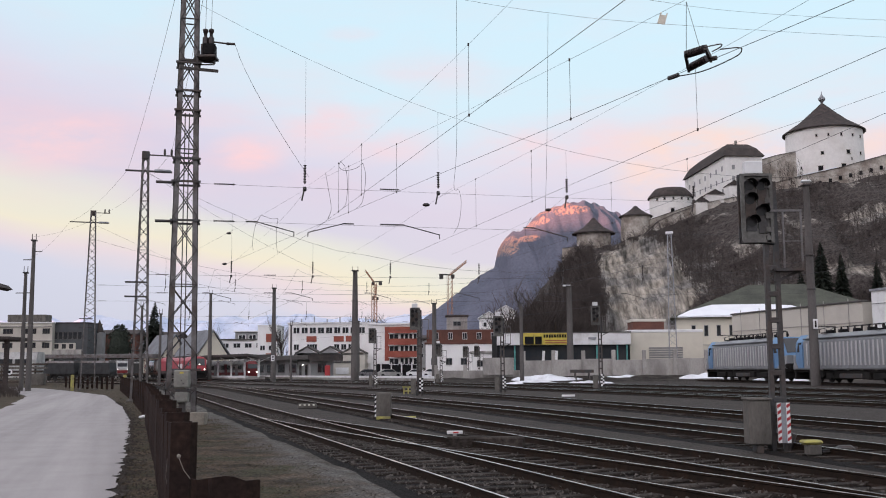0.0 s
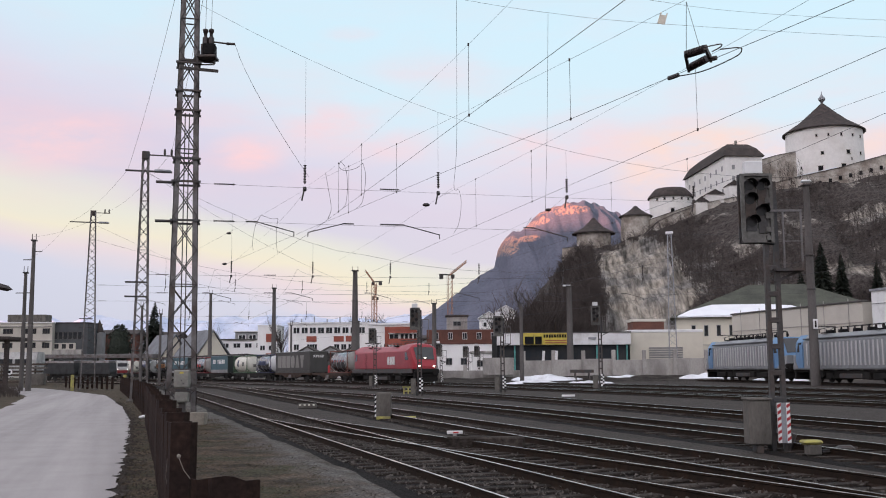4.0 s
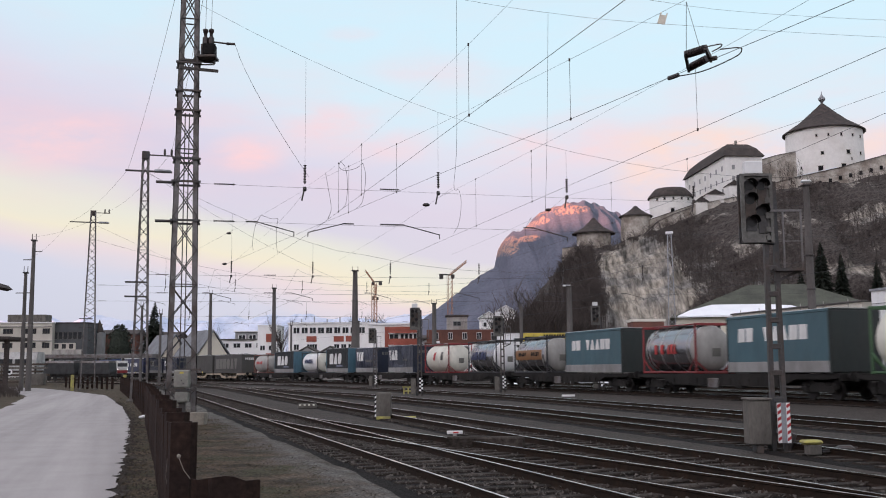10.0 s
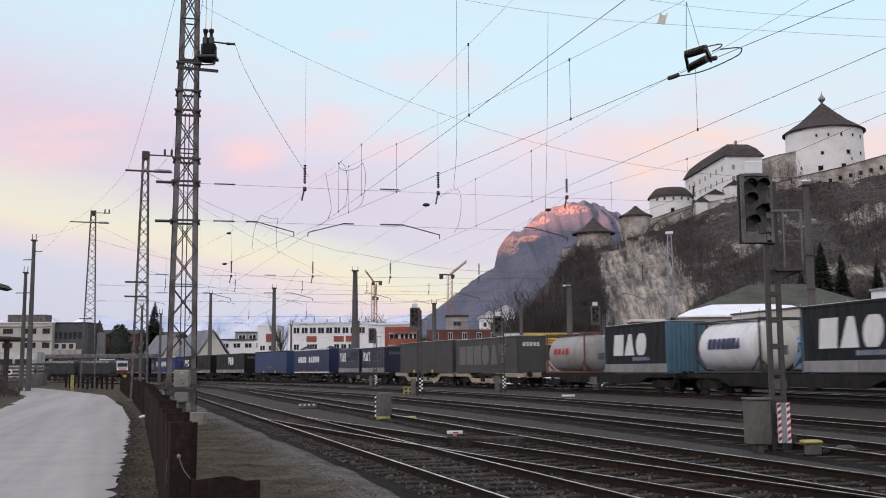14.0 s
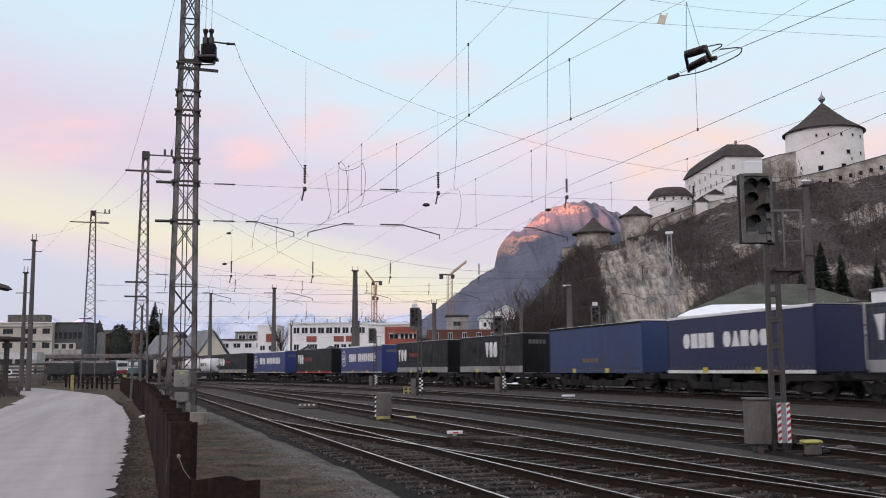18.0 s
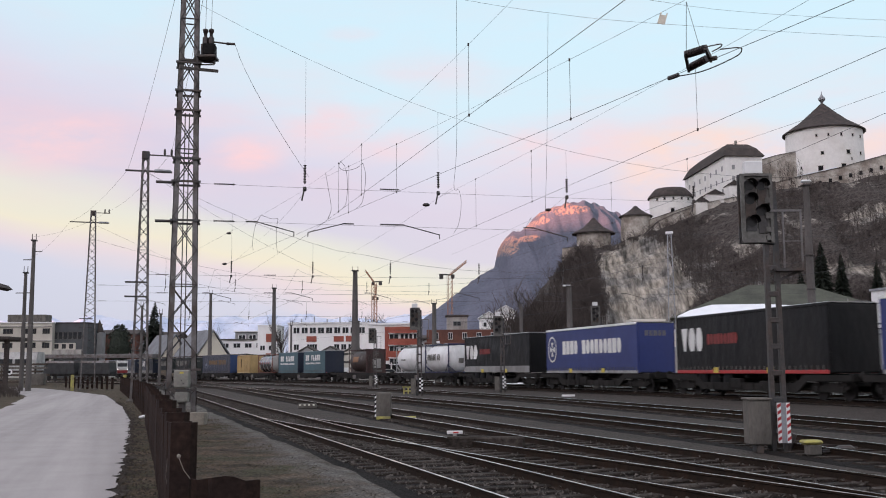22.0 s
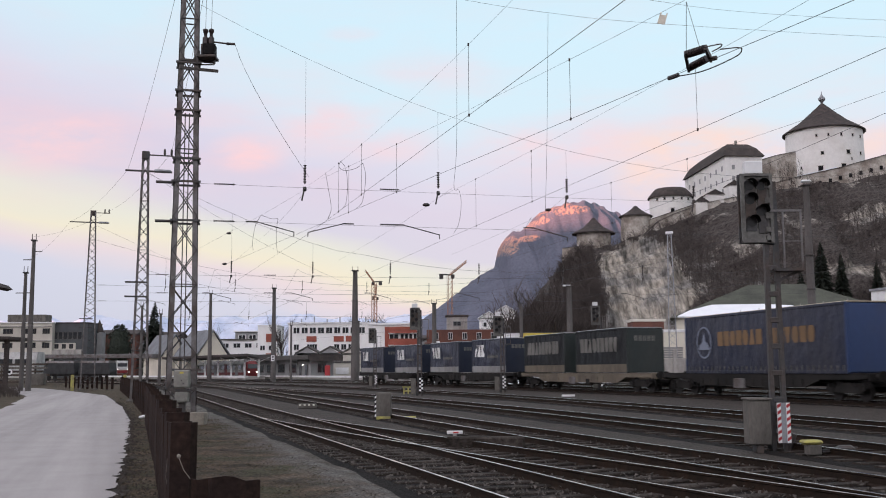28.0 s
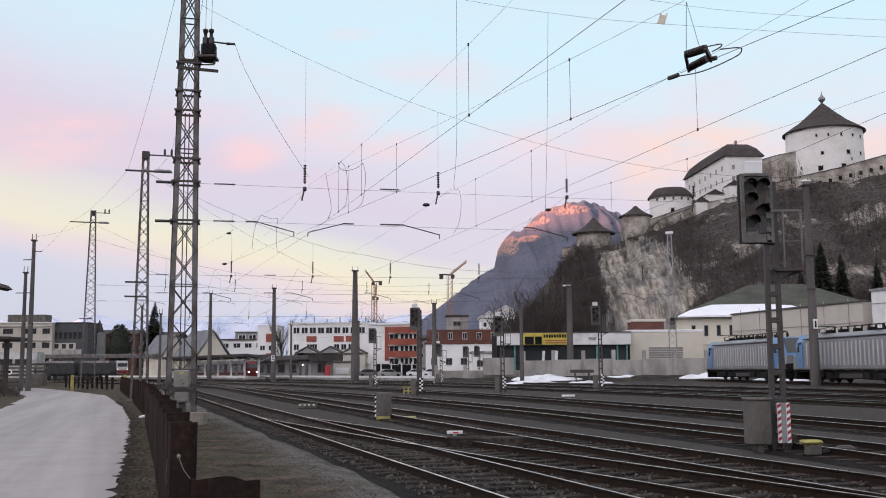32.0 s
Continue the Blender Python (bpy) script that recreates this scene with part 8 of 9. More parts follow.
def bogie(parent, x, mat):
    def frame_geo():
        g = Geo()
        for s in (-1, 1):
            g.prism([(-1.3, .52), (-1.1, .42), (-.5, .36), (.5, .36), (1.1, .42), (1.3, .52), (1.3, .68), (.6, .62), (.35, .78), (-.35, .78), (-.6, .62), (-1.3, .68)], s * 1.0 - .06, s * 1.0 + .06)
            for w in (-.9, .9):
                g.box((w, s * 1.02, .47), (.32, .24, .3), ch=.03)
                g.tube((w - .12, s * 1.08, .6), (w - .12, s * 1.08, .78), .07)
                g.tube((w + .12, s * 1.08, .6), (w + .12, s * 1.08, .78), .07)
        g.box((0, 0, .68), (.5, 2.0, .2), ch=.03)
        return g
    b = part("bogie", shared("bogie", frame_geo, mat), None, parent, m=Matrix.Translation((x, 0, 0)))
    for w in (-.9, .9):
        for s in (-1, 1):
            part("wheel", shared("wheel", wheel_geo, M["wheel"], True), None, b, m=Matrix.Translation((w, s * .72, .46)) @ Matrix.Rotation(0 if s < 0 else math.pi, 4, "Z"))
    return b


def buffers(parent, x, mat, s):
    for y in (-.875, .875):
        part("buffer", shared("buffer", lambda: Geo().tube((-.1, 0, 0), (.42, 0, 0), .09, n=10).tube((.42, 0, 0), (.5, 0, 0), .23, .23, 14), mat, True), None, parent,
             m=Matrix.Translation((x, y, 1.06)) @ Matrix.Rotation(0 if s > 0 else math.pi, 4, "Z"))


def wagon(front, rear, style, label):
    """A carrying wagon between two distances behind the headlamp."""
    L = rear - front - .9
    h = L / 2
    root = thing("container_wagon" if style == "flat" else "pocket_wagon", label, "freight wagon", group="wagons of the freight train")
    mat = M["under_rust"] if "rusty" in label else M["grimy_tan"] if "grimy tan" in label else M["under_tan"] if "tan" in label else M["under"]
    bx = h - 1.75
    for s in (-1, 1):
        g = Geo()
        if style == "flat":
            poly = [(-h, .98), (-bx - .9, .92), (-bx + 1.4, .92), (-bx + 2.6, .55), (bx - 2.6, .55), (bx - 1.4, .92), (bx + .9, .92), (h, .98), (h, 1.15), (-h, 1.15)]
        else:
            poly = [(-h, .85), (-bx - .9, .85), (-bx + 1.3, .85), (-bx + 2.1, .34), (bx - 2.1, .34), (bx - 1.3, .85), (bx + .9, .85), (h, .85), (h, 1.12), (bx - 1.5, 1.12), (bx - 2.3, .72), (-bx + 2.3, .72), (-bx + 1.5, 1.12), (-h, 1.12)]
        # strips of the profile, so that the outline may be hollow
        g.prism(poly, s * 1.22 - .05, s * 1.22 + .05)
        n = max(4, int(L / 1.4))
        for k in range(n):
            x = -bx + 2.7 + (2 * bx - 5.4) * k / (n - 1)
            g.box((x, s * 1.28, .78 if style == "flat" else .54), (.07, .06, .34), ch=.01)
        part("side_sill", g, mat, root)
    g = Geo().box((0, 0, .95), (2 * h - .3, .5, .3), ch=.02)
    for k in range(7):
        g.box((-h + .6 + (2 * h - 1.2) * k / 6, 0, 1.02), (.18, 2.4, .14), ch=.02)
    part("centre_sill", g, mat, root)
    for s in (-1, 1):
        part("headstock", Geo().box((s * (h + .02), 0, 1.02), (.16, 2.5, .34), ch=.02), mat, root)
        buffers(root, s * h, M["under"], s)
        bogie(root, s * bx, M["under"])
    part("equipment_box", Geo().box((1.6, -1.1, .62), (.6, .35, .4), ch=.03), M["under"], root)
    part("equipment_box", Geo().box((-.8, -1.18, .68), (1.0, .3, .5), ch=.03), M["under" if style != "flat" else "steel"], root, "grey steel equipment box")
    part("brake_pipe", Geo().tube((-h + 1.5, -1.0, .5), (h - 1.5, -1.0, .5), .03), M["under"], root)
    KEYED.append((root, (front + rear) / 2))
    return root


def crease(x, z, seed, wave, sag):
    return wave * (noise.noise((x * 1.2, z * .9, seed)) + .8 * noise.noise((x * 2.6 + z, z * .5, seed + 3)) + sag * noise.noise((x * .5 + z * .8, z * .7, seed + 9)))


def painted_bar(x, z0, w, h, y, lean, seed, wave, sag, shape="r"):
    """A plain shape painted on a tarpaulin side, following its creases."""
    g = Geo()
    nx, nz = 4, 8
    for j in range(nz + 1):
        a, b = SHAPES[shape](j / nz)
        for i in range(nx + 1):
            z = z0 + h * j / nz
            q = x + w * (a + (b - a) * i / nx) + lean * h * j / nz
            g.v.append((q, y - .026 - wave * .35 - crease(q, z, seed, wave, sag), z))
    g.f = [(j * (nx + 1) + i, j * (nx + 1) + i + 1, (j + 1) * (nx + 1) + i + 1, (j + 1) * (nx + 1) + i) for j in range(nz) for i in range(nx)]
    return g


def curtain(x0, x1, z0, z1, y, seed, wave=.03, sag=.0):
    """A tarpaulin side that bulges and creases a little."""
    g = Geo()
    nx, nz = max(6, int((x1 - x0) / .22)), 10
    for j in range(nz + 1):
        for i in range(nx + 1):
            x, z = x0 + (x1 - x0) * i / nx, z0 + (z1 - z0) * j / nz
            e = min(1, 4 * min(i / nx, 1 - i / nx)) * min(1, 3 * min(j / nz, 1 - j / nz))
            g.v.append((x, y - e * (.015 + crease(x, z, seed, wave, sag)), z))
    w = nx + 1
    g.f = [(j * w + i, j * w + i + 1, (j + 1) * w + i + 1, (j + 1) * w + i) for j in range(nz) for i in range(nx)]
    return g


def swap_body(front, rear, side, end, label, top=3.8, band=None, letters=(), name="swap_body", wave=.03, stripe=None, end_mark=None, roof_mat=None, trailer=False, rail_mat=None, emblem=None, sag=0.0, end_corr=False):
    """A curtain-sided swap body or trailer. letters: (material, x0, z0, width, height, count, lean) with x from the rear end."""
    L = rear - front
    h = L / 2
    z0 = 1.2
    y = 1.25
    root = thing(name, label, "trailer" if trailer else "swap body", group="loads of the freight train")
    g = Geo().box((0, 0, (z0 + top) / 2), (L - .06, 2 * y - .06, top - z0 - .06), ch=.02)
    part("body", g, M[end], root)
    zb = z0 + (.52 if band else .16)
    sd = hash_seed(front)
    for s in (1, -1):
        part("curtain", curtain(-h + .06, h - .06, zb, top - .1, -y - .002, sd, wave, sag), M[side], root, smooth=True,
             m=Matrix.Identity(4) if s > 0 else Matrix.Rotation(math.pi, 4, "Z"))
        part("top_rail", Geo().box((0, -s * (y + .005), top - .05), (L, .06, .12), ch=.015), M[rail_mat or side], root)
        if band:
            nb = max(2, round(L / 3.4))
            for k in range(nb):
                a, b = -h + .04 + (L - .08) * k / nb, -h + .04 + (L - .08) * (k + 1) / nb
                part("side_board", Geo().box(((a + b) / 2, -s * (y + .012), z0 + .29), (b - a - .03, .04, .46), ch=.01), M[band], root)
        else:
            g = Geo().box((0, -s * (y + .005), z0 + .08), (L, .06, .16), ch=.015)
            part("bottom_rail", g, M[stripe or side], root)
            g = Geo()
            for k in range(int(L / .42)):
                g.box((-h + .3 + .42 * k, -s * (y + .04), z0 + .22), (.04, .025, .24))
            part("tension_buckles", g, M["mark_grey"], root)
        for e in (-1, 1):
            part("corner_post", Geo().box((e * (h - .03), -s * (y - .02), (z0 + top) / 2), (.1, .1, top - z0), ch=.02), M[end], root)
    part("roof", Geo().prism([(-y, top), (y, top), (y - .1, top + .04), (-y + .1, top + .04)], -h, h, "x"), M[roof_mat or "alu"], root)
    if end_corr:
        g = Geo()
        for k in range(9):
            g.box((h + .02, -1.1 + .275 * k, (z0 + top) / 2), (.06, .14, top - z0 - .2), ch=.015)
        part("front_wall", g, M[end], root)
    else:
        part("front_wall", Geo().box((h + .005, 0, (z0 + top) / 2), (.04, 2 * y - .16, top - z0 - .14), ch=.012), M[end], root)
    if end_mark:
        g = Geo()
        strokes_end(g, h + .032, top - .75, 1.5, .3, 5)
        part("front_marking", g, M[end_mark], root, "plain painted bars for a brand mark")
    for mt, lx, lz, lw, lh, n, lean in letters:
        for o, bw, c in mark_shapes(n, lw):
            part("marking_bar", painted_bar(-h + lx + o, lz, bw, lh, -y - .002, lean, sd, wave, sag, c), M[mt], root, "painted shape of a brand mark")
    if emblem:
        ex, ez, er, em, kind = emblem
        g = Geo()
        if kind == "diamond":
            yy = -y - .03
            g.add([(-h + ex - er, yy, ez), (-h + ex, yy, ez - er), (-h + ex + er, yy, ez), (-h + ex, yy, ez + er)], [(0, 1, 2, 3)])
        elif kind == "peak":
            n, yy = 28, -y - .06
            vs = [(-h + ex + r * math.cos(6.2832 * i / n), yy, ez + r * math.sin(6.2832 * i / n)) for r in (er, er * .9) for i in range(n)]
            g.add(vs, [(i, (i + 1) % n, (i + 1) % n + n, i + n) for i in range(n)])
            g.add([(-h + ex + a * er, yy, ez + b * er) for a, b in ((-.7, -.45), (.7, -.45), (.62, -.2), (.18, .1), (0, .72), (-.18, .1), (-.62, -.2))], [(0, 1, 2, 3, 4, 5, 6)])
        else:
            n = 28
            vs = [(-h + ex + r * math.cos(6.2832 * i / n), -y - .10, ez + r * 1.15 * math.sin(6.2832 * i / n)) for r in (er, er * .86) for i in range(n)]
            g.add(vs, [(i, (i + 1) % n, (i + 1) % n + n, i + n) for i in range(n)])
            for q in range(4):
                a = q * math.pi / 2
                c, s_ = math.cos(a), math.sin(a)
                tri = [(0, 0), (er * .62, -er * .3), (er * .62, er * .3)]
                g.add([(-h + ex + c * p - s_ * r, -y - .10, ez + s_ * p + c * r) for p, r in tri], [(0, 1, 2)])
        part("emblem", g, M[em], root, "plain painted emblem")
    if trailer:
        for k in range(3):
            for s in (-1, 1):
                x = -h + 2.5 + 1.31 * k
                t = part("wheel", shared("trailer_wheel", lambda: Geo().lathe([(.1, -.16), (.40, -.17), (.5, -.1), (.5, .1), (.40, .17), (.28, .12), (.1, .1)], 18, axis="y"), M["black"], True), None, root,
                         m=Matrix.Translation((x, s * 1.02, .86)))
        part("chassis", Geo().box((0, -.5, 1.08), (L - 1, .12, .2)).box((0, .5, 1.08), (L - 1, .12, .2)), M["under"], root)
        for s in (-1, 1):
            part("landing_leg", Geo().box((h - 3.2, s * .75, .9), (.14, .14, .6)), M["under"], root)
        for k in (0, 1):
            part("grip_plate", Geo().box((-h + 4.2 + 5.0 * k, -y - .035, z0 + .16), (.5, .03, .26), ch=.008), M["yellow"], root, "yellow crane grip plate")
    KEYED.append((root, (front + rear) / 2))
    return root


def strokes_end(g, x, z, w, h, n):
    """Plain bars on the front wall."""
    st = w / n
    for i in range(n):
        y = -w / 2 + i * st
        g.add([(x, y, z), (x, y + st * .3, z), (x, y + st * .3, z + h), (x, y, z + h)], [(0, 1, 2, 3)])
        g.add([(x, y + st * .42, z), (x, y + st * .7, z), (x, y + st * .7, z + h), (x, y + st * .42, z + h)], [(0, 1, 2, 3)])


def hash_seed(v):
    return (v * 7.31) % 97


def tank_container(front, rear, frame, shell, ends, label, bands=None, marks=(), box_end=False):
    """A framed tank container."""
    L = rear - front
    h = L / 2
    z0, top, y = 1.18, 3.72, 1.2
    root = thing("tank_container", label, "tank container", group="loads of the freight train")
    r, zc = 1.19, 2.46
    part("tank_shell", Geo().lathe([(r, -h + .55), (r * 1.012, -h + .6), (r * 1.012, h - .6), (r, h - .55)], 40, (0, 0, zc), "x"), M[shell], root, smooth=True)
    for s in (-1, 1):
        prof = [(r, s * (h - .56)), (r * .97, s * (h - .38)), (r * .86, s * (h - .22)), (r * .6, s * (h - .1)), (r * .3, s * (h - .05)), (.01, s * (h - .04))]
        part("tank_end", Geo().lathe(prof if s > 0 else prof[::-1], 40, (0, 0, zc), "x"), M[ends], root, smooth=True)
    for k in range(4):
        x = -h + .9 + (L - 1.8) * k / 3
        part("band", Geo().lathe([(r * 1.012, x - .035), (r * 1.022, x - .03), (r * 1.022, x + .03), (r * 1.012, x + .035)], 40, (0, 0, zc), "x"), M["alu" if shell == "tank_silver" else shell], root, smooth=True)
    for e in (-1, 1):
        g = Geo()
        for s in (-1, 1):
            g.box((e * (h - .07), s * (y - .06), (z0 + top) / 2), (.11, .1, top - z0), ch=.02)
            g.bar((e * (h - .07), s * (y - .1), z0 + .6), (e * (h - .07), s * .45, z0 + .1), .07)
            g.bar((e * (h - .1), s * (y - .03), z0 + .8), (e * (h - .95), s * (y - .1), z0 + .1), .06)
        for z in (z0 + .07, top - .06):
            g.box((e * (h - .07), 0, z), (.12, 2 * y, .13), ch=.02)
        part("end_frame", g, M[frame], root)
    for s in (-1, 1):
        part("bottom_rail", Geo().box((0, s * (y - .08), z0 + .08), (L, .09, .10), ch=.02), M[frame], root)
        part("top_rail", Geo().box((0, s * (y - .06), top - .05), (L, .05, .06), ch=.012), M[frame], root)
    part("walkway", Geo().box((0, -.35, top - .02), (L - .6, .45, .04)).box((0, 0, zc + r + .06), (.7, .7, .16), ch=.04), M["alu"], root)
    if box_end:
        # closed end wall with an arched bulge, corner castings, cabinet and placards
        part("end_wall", Geo().box((h - .075, 0, (z0 + top) / 2), (.05, 2 * y - .2, top - z0 - .2), ch=.01), M[frame], root, "dark brown end wall")
        part("end_bulge", Geo().lathe([(1.02, h - .06), (1.0, h - .03), (.9, h - .025), (.01, h - .024)], 40, (0, 0, zc), "x"), M[ends], root, smooth=True)
        for s in (-1, 1):
            for z in (z0 + .06, top - .06):
                part("corner_casting", Geo().box((h - .04, s * (y - .06), z), (.17, .17, .13), ch=.02), M[frame], root)
            part("post_rib", Geo().box((h + .0, s * (y - .08), (z0 + top) / 2), (.05, .14, top - z0 - .3), ch=.015), M[frame], root)
        for k, w in enumerate((.5, .34, .42)):
            part("marking_bar", Geo().box((h - .015, .12, 3.42 - .17 * k), (.02, w, .07)), M["mark_grey"], root, "small pale bar of unreadable writing")
        part("placard", Geo().box((h + .0, .25, 1.42), (.03, .95, .2)), M["mark_grey"], root, "pale placard")
        for k, w in enumerate((.55, .5, .62, .4)):
            part("marking_bar", Geo().box((h - 1.6, -math.sqrt((r * 1.03) ** 2 - (2.98 - .13 * k - zc) ** 2), 2.98 - .13 * k), (w, .02, .06)), M["mark_grey"], root, "small pale bar of unreadable writing")
        part("cabinet", Geo().box((h - .0, .1, 2.2), (.1, .95, 1.0), ch=.03), M["tank_grey"], root, "pale valve cabinet")
        g = Geo()
        for k in range(8):
            g.bar((h + .05, -.95, 1.4 + .28 * k), (h + .05, -.6, 1.4 + .28 * k), .035)
        g.bar((h + .05, -.95, 1.25), (h + .05, -.95, 3.6), .04).bar((h + .05, -.6, 1.25), (h + .05, -.6, 3.6), .04)
        part("ladder", g, M[frame], root)
    else:
        part("data_plate", Geo().box((h - .03, .1, 2.25), (.02, .5, .42)), M["mark_grey"], root, "grey data plate")
    if bands:
        mt, a, b, ang0, ang1 = bands
        g = Geo()
        n = 10
        rr = r * 1.03
        vs = [(x, -rr * math.cos(t), zc + rr * math.sin(t)) for x in (-h + a, -h + b) for t in [ang0 + (ang1 - ang0) * i / n for i in range(n + 1)]]
        g.add(vs, [(i, i + 1, i + n + 2, i + n + 1) for i in range(n)])
        part("colour_panel", g, M[mt], root, smooth=True)
    for mt, lx, lz, lw, lh, n, lean in marks:
        for g in strokes(None, -h + lx, lz, lw, lh, n, 0, lean):
            g.v = [(p[0], -math.sqrt(max(.05, (r * 1.045) ** 2 - (p[2] - zc) ** 2)), p[2]) for p in g.v]
            part("marking_bar", g, M[mt], root, "painted bar of a brand mark")
    KEYED.append((root, (front + rear) / 2))
    return root


def box_container(front, rear, mat, label, top=3.75):
    L = rear - front
    h, y, z0 = L / 2, 1.22, 1.18
    root = thing("box_container", label, "container", group="loads of the freight train")
    part("body", Geo().box((0, 0, (z0 + top) / 2), (L - .1, 2 * y - .1, top - z0 - .04)), M[mat], root)
    for s in (-1, 1):
        n = int((L - .3) / .28)
        g = Geo()
        for k in range(n):
            g.box((-h + .25 + .28 * k, s * (y - .035), (z0 + top) / 2), (.14, .05, top - z0 - .3), ch=.015)
        part("side_corrugation", g, M[mat], root)
        for z in (z0 + .08, top - .06):
            part("rail", Geo().box((0, s * y, z), (L, .1, .14), ch=.02), M[mat], root)
        for e in (-1, 1):
            part("corner_post", Geo().box((e * (h - .06), s * (y - .02), (z0 + top) / 2), (.14, .16, top - z0), ch=.02), M[mat], root)
    g = Geo()
    for k in range(8):
        g.box((h - .03, -1.0 + .285 * k, (z0 + top) / 2), (.05, .14, top - z0 - .3), ch=.015)
    part("end_wall", g, M[mat], root)
    part("marking_bar", strokes(None, -h + 1.7, 2.0, .35, 1.2, 1, -y - .03)[0], M["under"], root, "dark vertical bars for a brand mark")
    KEYED.append((root, (front + rear) / 2))


def loco_section(x):
    """Half width, shoulder height and roof height of the locomotive's shell at x."""
    a = abs(x)
    top = lerp(a, (0, 5.2, 6.4, 7.3, 7.8, 8.2, 8.45, 8.7, 8.9, 9.1, 9.25, 9.36, 9.42), (3.90, 3.90, 4.06, 4.06, 4.02, 3.94, 3.72, 3.18, 2.74, 2.3, 2.05, 1.88, 1.76))
    w = lerp(a, (0, 7.4, 8.0, 8.5, 8.9, 9.2, 9.36, 9.42), (1.5, 1.5, 1.48, 1.41, 1.29, 1.12, .96, .84))
    sh = min(lerp(a, (0, 7.4, 8.2, 8.45), (3.25, 3.25, 3.45, 3.6)), top - .1)
    return w, sh, top


ROOF = ((1, 0), (.93, .24), (.74, .74), (.58, .92), (.3, .98), (0, 1))


def loco_ring(x, z0=1.5):
    w, sh, top = loco_section(x)
    pts = [(x, -w + .04, z0), (x, -w, z0 + .12), (x, -w, (z0 + sh) / 2)]
    for a, b in ROOF:
        pts.append((x, -w * a, sh + (top - sh) * b))
    for a, b in ROOF[-2::-1]:
        pts.append((x, w * a, sh + (top - sh) * b))
    return pts + [(x, w, (z0 + sh) / 2), (x, w, z0 + .12), (x, w - .04, z0)]


def roof_z(x, y):
    w, sh, top = loco_section(x)
    return sh + (top - sh) * lerp(min(1, abs(y) / w), [a for a, _ in ROOF[::-1]], [b for _, b in ROOF[::-1]])


def electric_loco(red):
    """A modern electric locomotive with two rounded cabs; the middle is the origin, rail head z 0."""
    body_mat = M["loco_red"] if red else M["loco_silver"]
    root = thing("electric_locomotive", "red electric locomotive with lit headlamps hauling the train" if red else "silver-grey electric locomotive with light blue cabs parked in the yard", "locomotive",
                 group="" if red else "parked locomotives")
    xs = [-9.42, -9.36, -9.2, -9.05, -8.9, -8.72, -8.55, -8.38, -8.2, -8.0, -7.8, -7.3, -6.8, -6.2, -5.4] + [-4.5 + 1.0 * i for i in range(10)] + [5.4, 6.2, 6.8, 7.3, 7.8, 8.0, 8.2, 8.38, 8.55, 8.72, 8.9, 9.05, 9.2, 9.36, 9.42]
    if red:
        part("body", Geo().loft([loco_ring(x) for x in xs]), body_mat, root, "glossy red body shell")
    else:
        def box_ring(x):
            w, sh, top = loco_section(x)
            t = min(top, 3.75)
            q = min(sh, 3.2)
            return [(x, -w, 1.12), (x, -w, q), (x, -w * .72, t), (x, w * .72, t), (x, w, q), (x, w, 1.12)]
        part("body", Geo().loft([box_ring(x) for x in (-7.0, 0, 7.0)]), body_mat, root, "silver-grey body shell")
        part("roof_edge", Geo().box((0, -1.3, 3.42), (14.0, .5, .1), ch=.03).box((0, 1.3, 3.42), (14.0, .5, .1), ch=.03), M["roof_slate"], root)
        for s in (-1, 1):
            ring = [box_ring(s * x) for x in (6.95, 7.4, 7.9, 8.4, 8.8, 9.1, 9.3, 9.42)]
            part("cab", Geo().loft(ring), M["loco_blue"], root, "light blue cab")
            low = [[(s * x, -w, 1.08), (s * x, -w, z), (s * x, w, z), (s * x, w, 1.08)] for x, w, z in ((8.2, 1.49, 1.2), (8.8, 1.46, 1.7), (9.2, 1.36, 2.1), (9.46, 1.2, 2.2))]
            part("bogie_shroud", Geo().box((s * 4.95, 0, .58), (4.2, 2.3, .62), ch=.05), M["under"], root, "dark running gear")
            part("nose_panel", Geo().loft(low), M["loco_silver"], root, "light grey lower nose panel")
            part("cab_door", Geo().box((s * 7.35, -1.535, 2.1), (.55, .04, 1.8), ch=.01), M["loco_blue"], root)
        g = Geo()
        for k in range(12):
            g.box((-5.8 + 1.05 * k, .3 * (-1) ** k, 3.9), (.5, .5, .3), ch=.05)
            g.tube((-5.6 + 1.05 * k, .5, 3.75), (-5.6 + 1.05 * k, .5, 4.3), .07)
        g.bar((-5.8, .5, 4.3), (5.8, .5, 4.3), .05)
        part("roof_equipment", g, M["black"], root, "dark roof equipment")
        rib = mesh_of("side_rib", Geo().box((0, 0, 0), (.16, .09, 1.75), ch=.02), M["loco_rib"])
        for s in (-1, 1):
            for k in range(22):
                part("side_rib", rib, None, root, m=Matrix.Translation((-6.3 + .6 * k, s * 1.53, 2.2)))
    for s in (-1, 1):
        part("skirt", Geo().box((0, s * (1.43 if red else 1.38), 1.30 if red else 1.2), (18.3, .12, .46 if red else .36), ch=.03), M["steel_dark" if red else "loco_silver"], root, "dark grey side skirt" if red else "light grey side skirt")
    g = Geo().box((0, 0, .95), (18.2, 2.4, .3), ch=.04)
    part("underframe", g, M["under"], root)
    part("transformer", Geo().box((0, 0, .62), (5.2, 2.5, .62), ch=.08), M["under"], root, "dark underfloor transformer box")
    part("underfloor_tank", Geo().box((0, -1.15, .55), (3.4, .3, .36), ch=.05), M["steel_dark"], root)
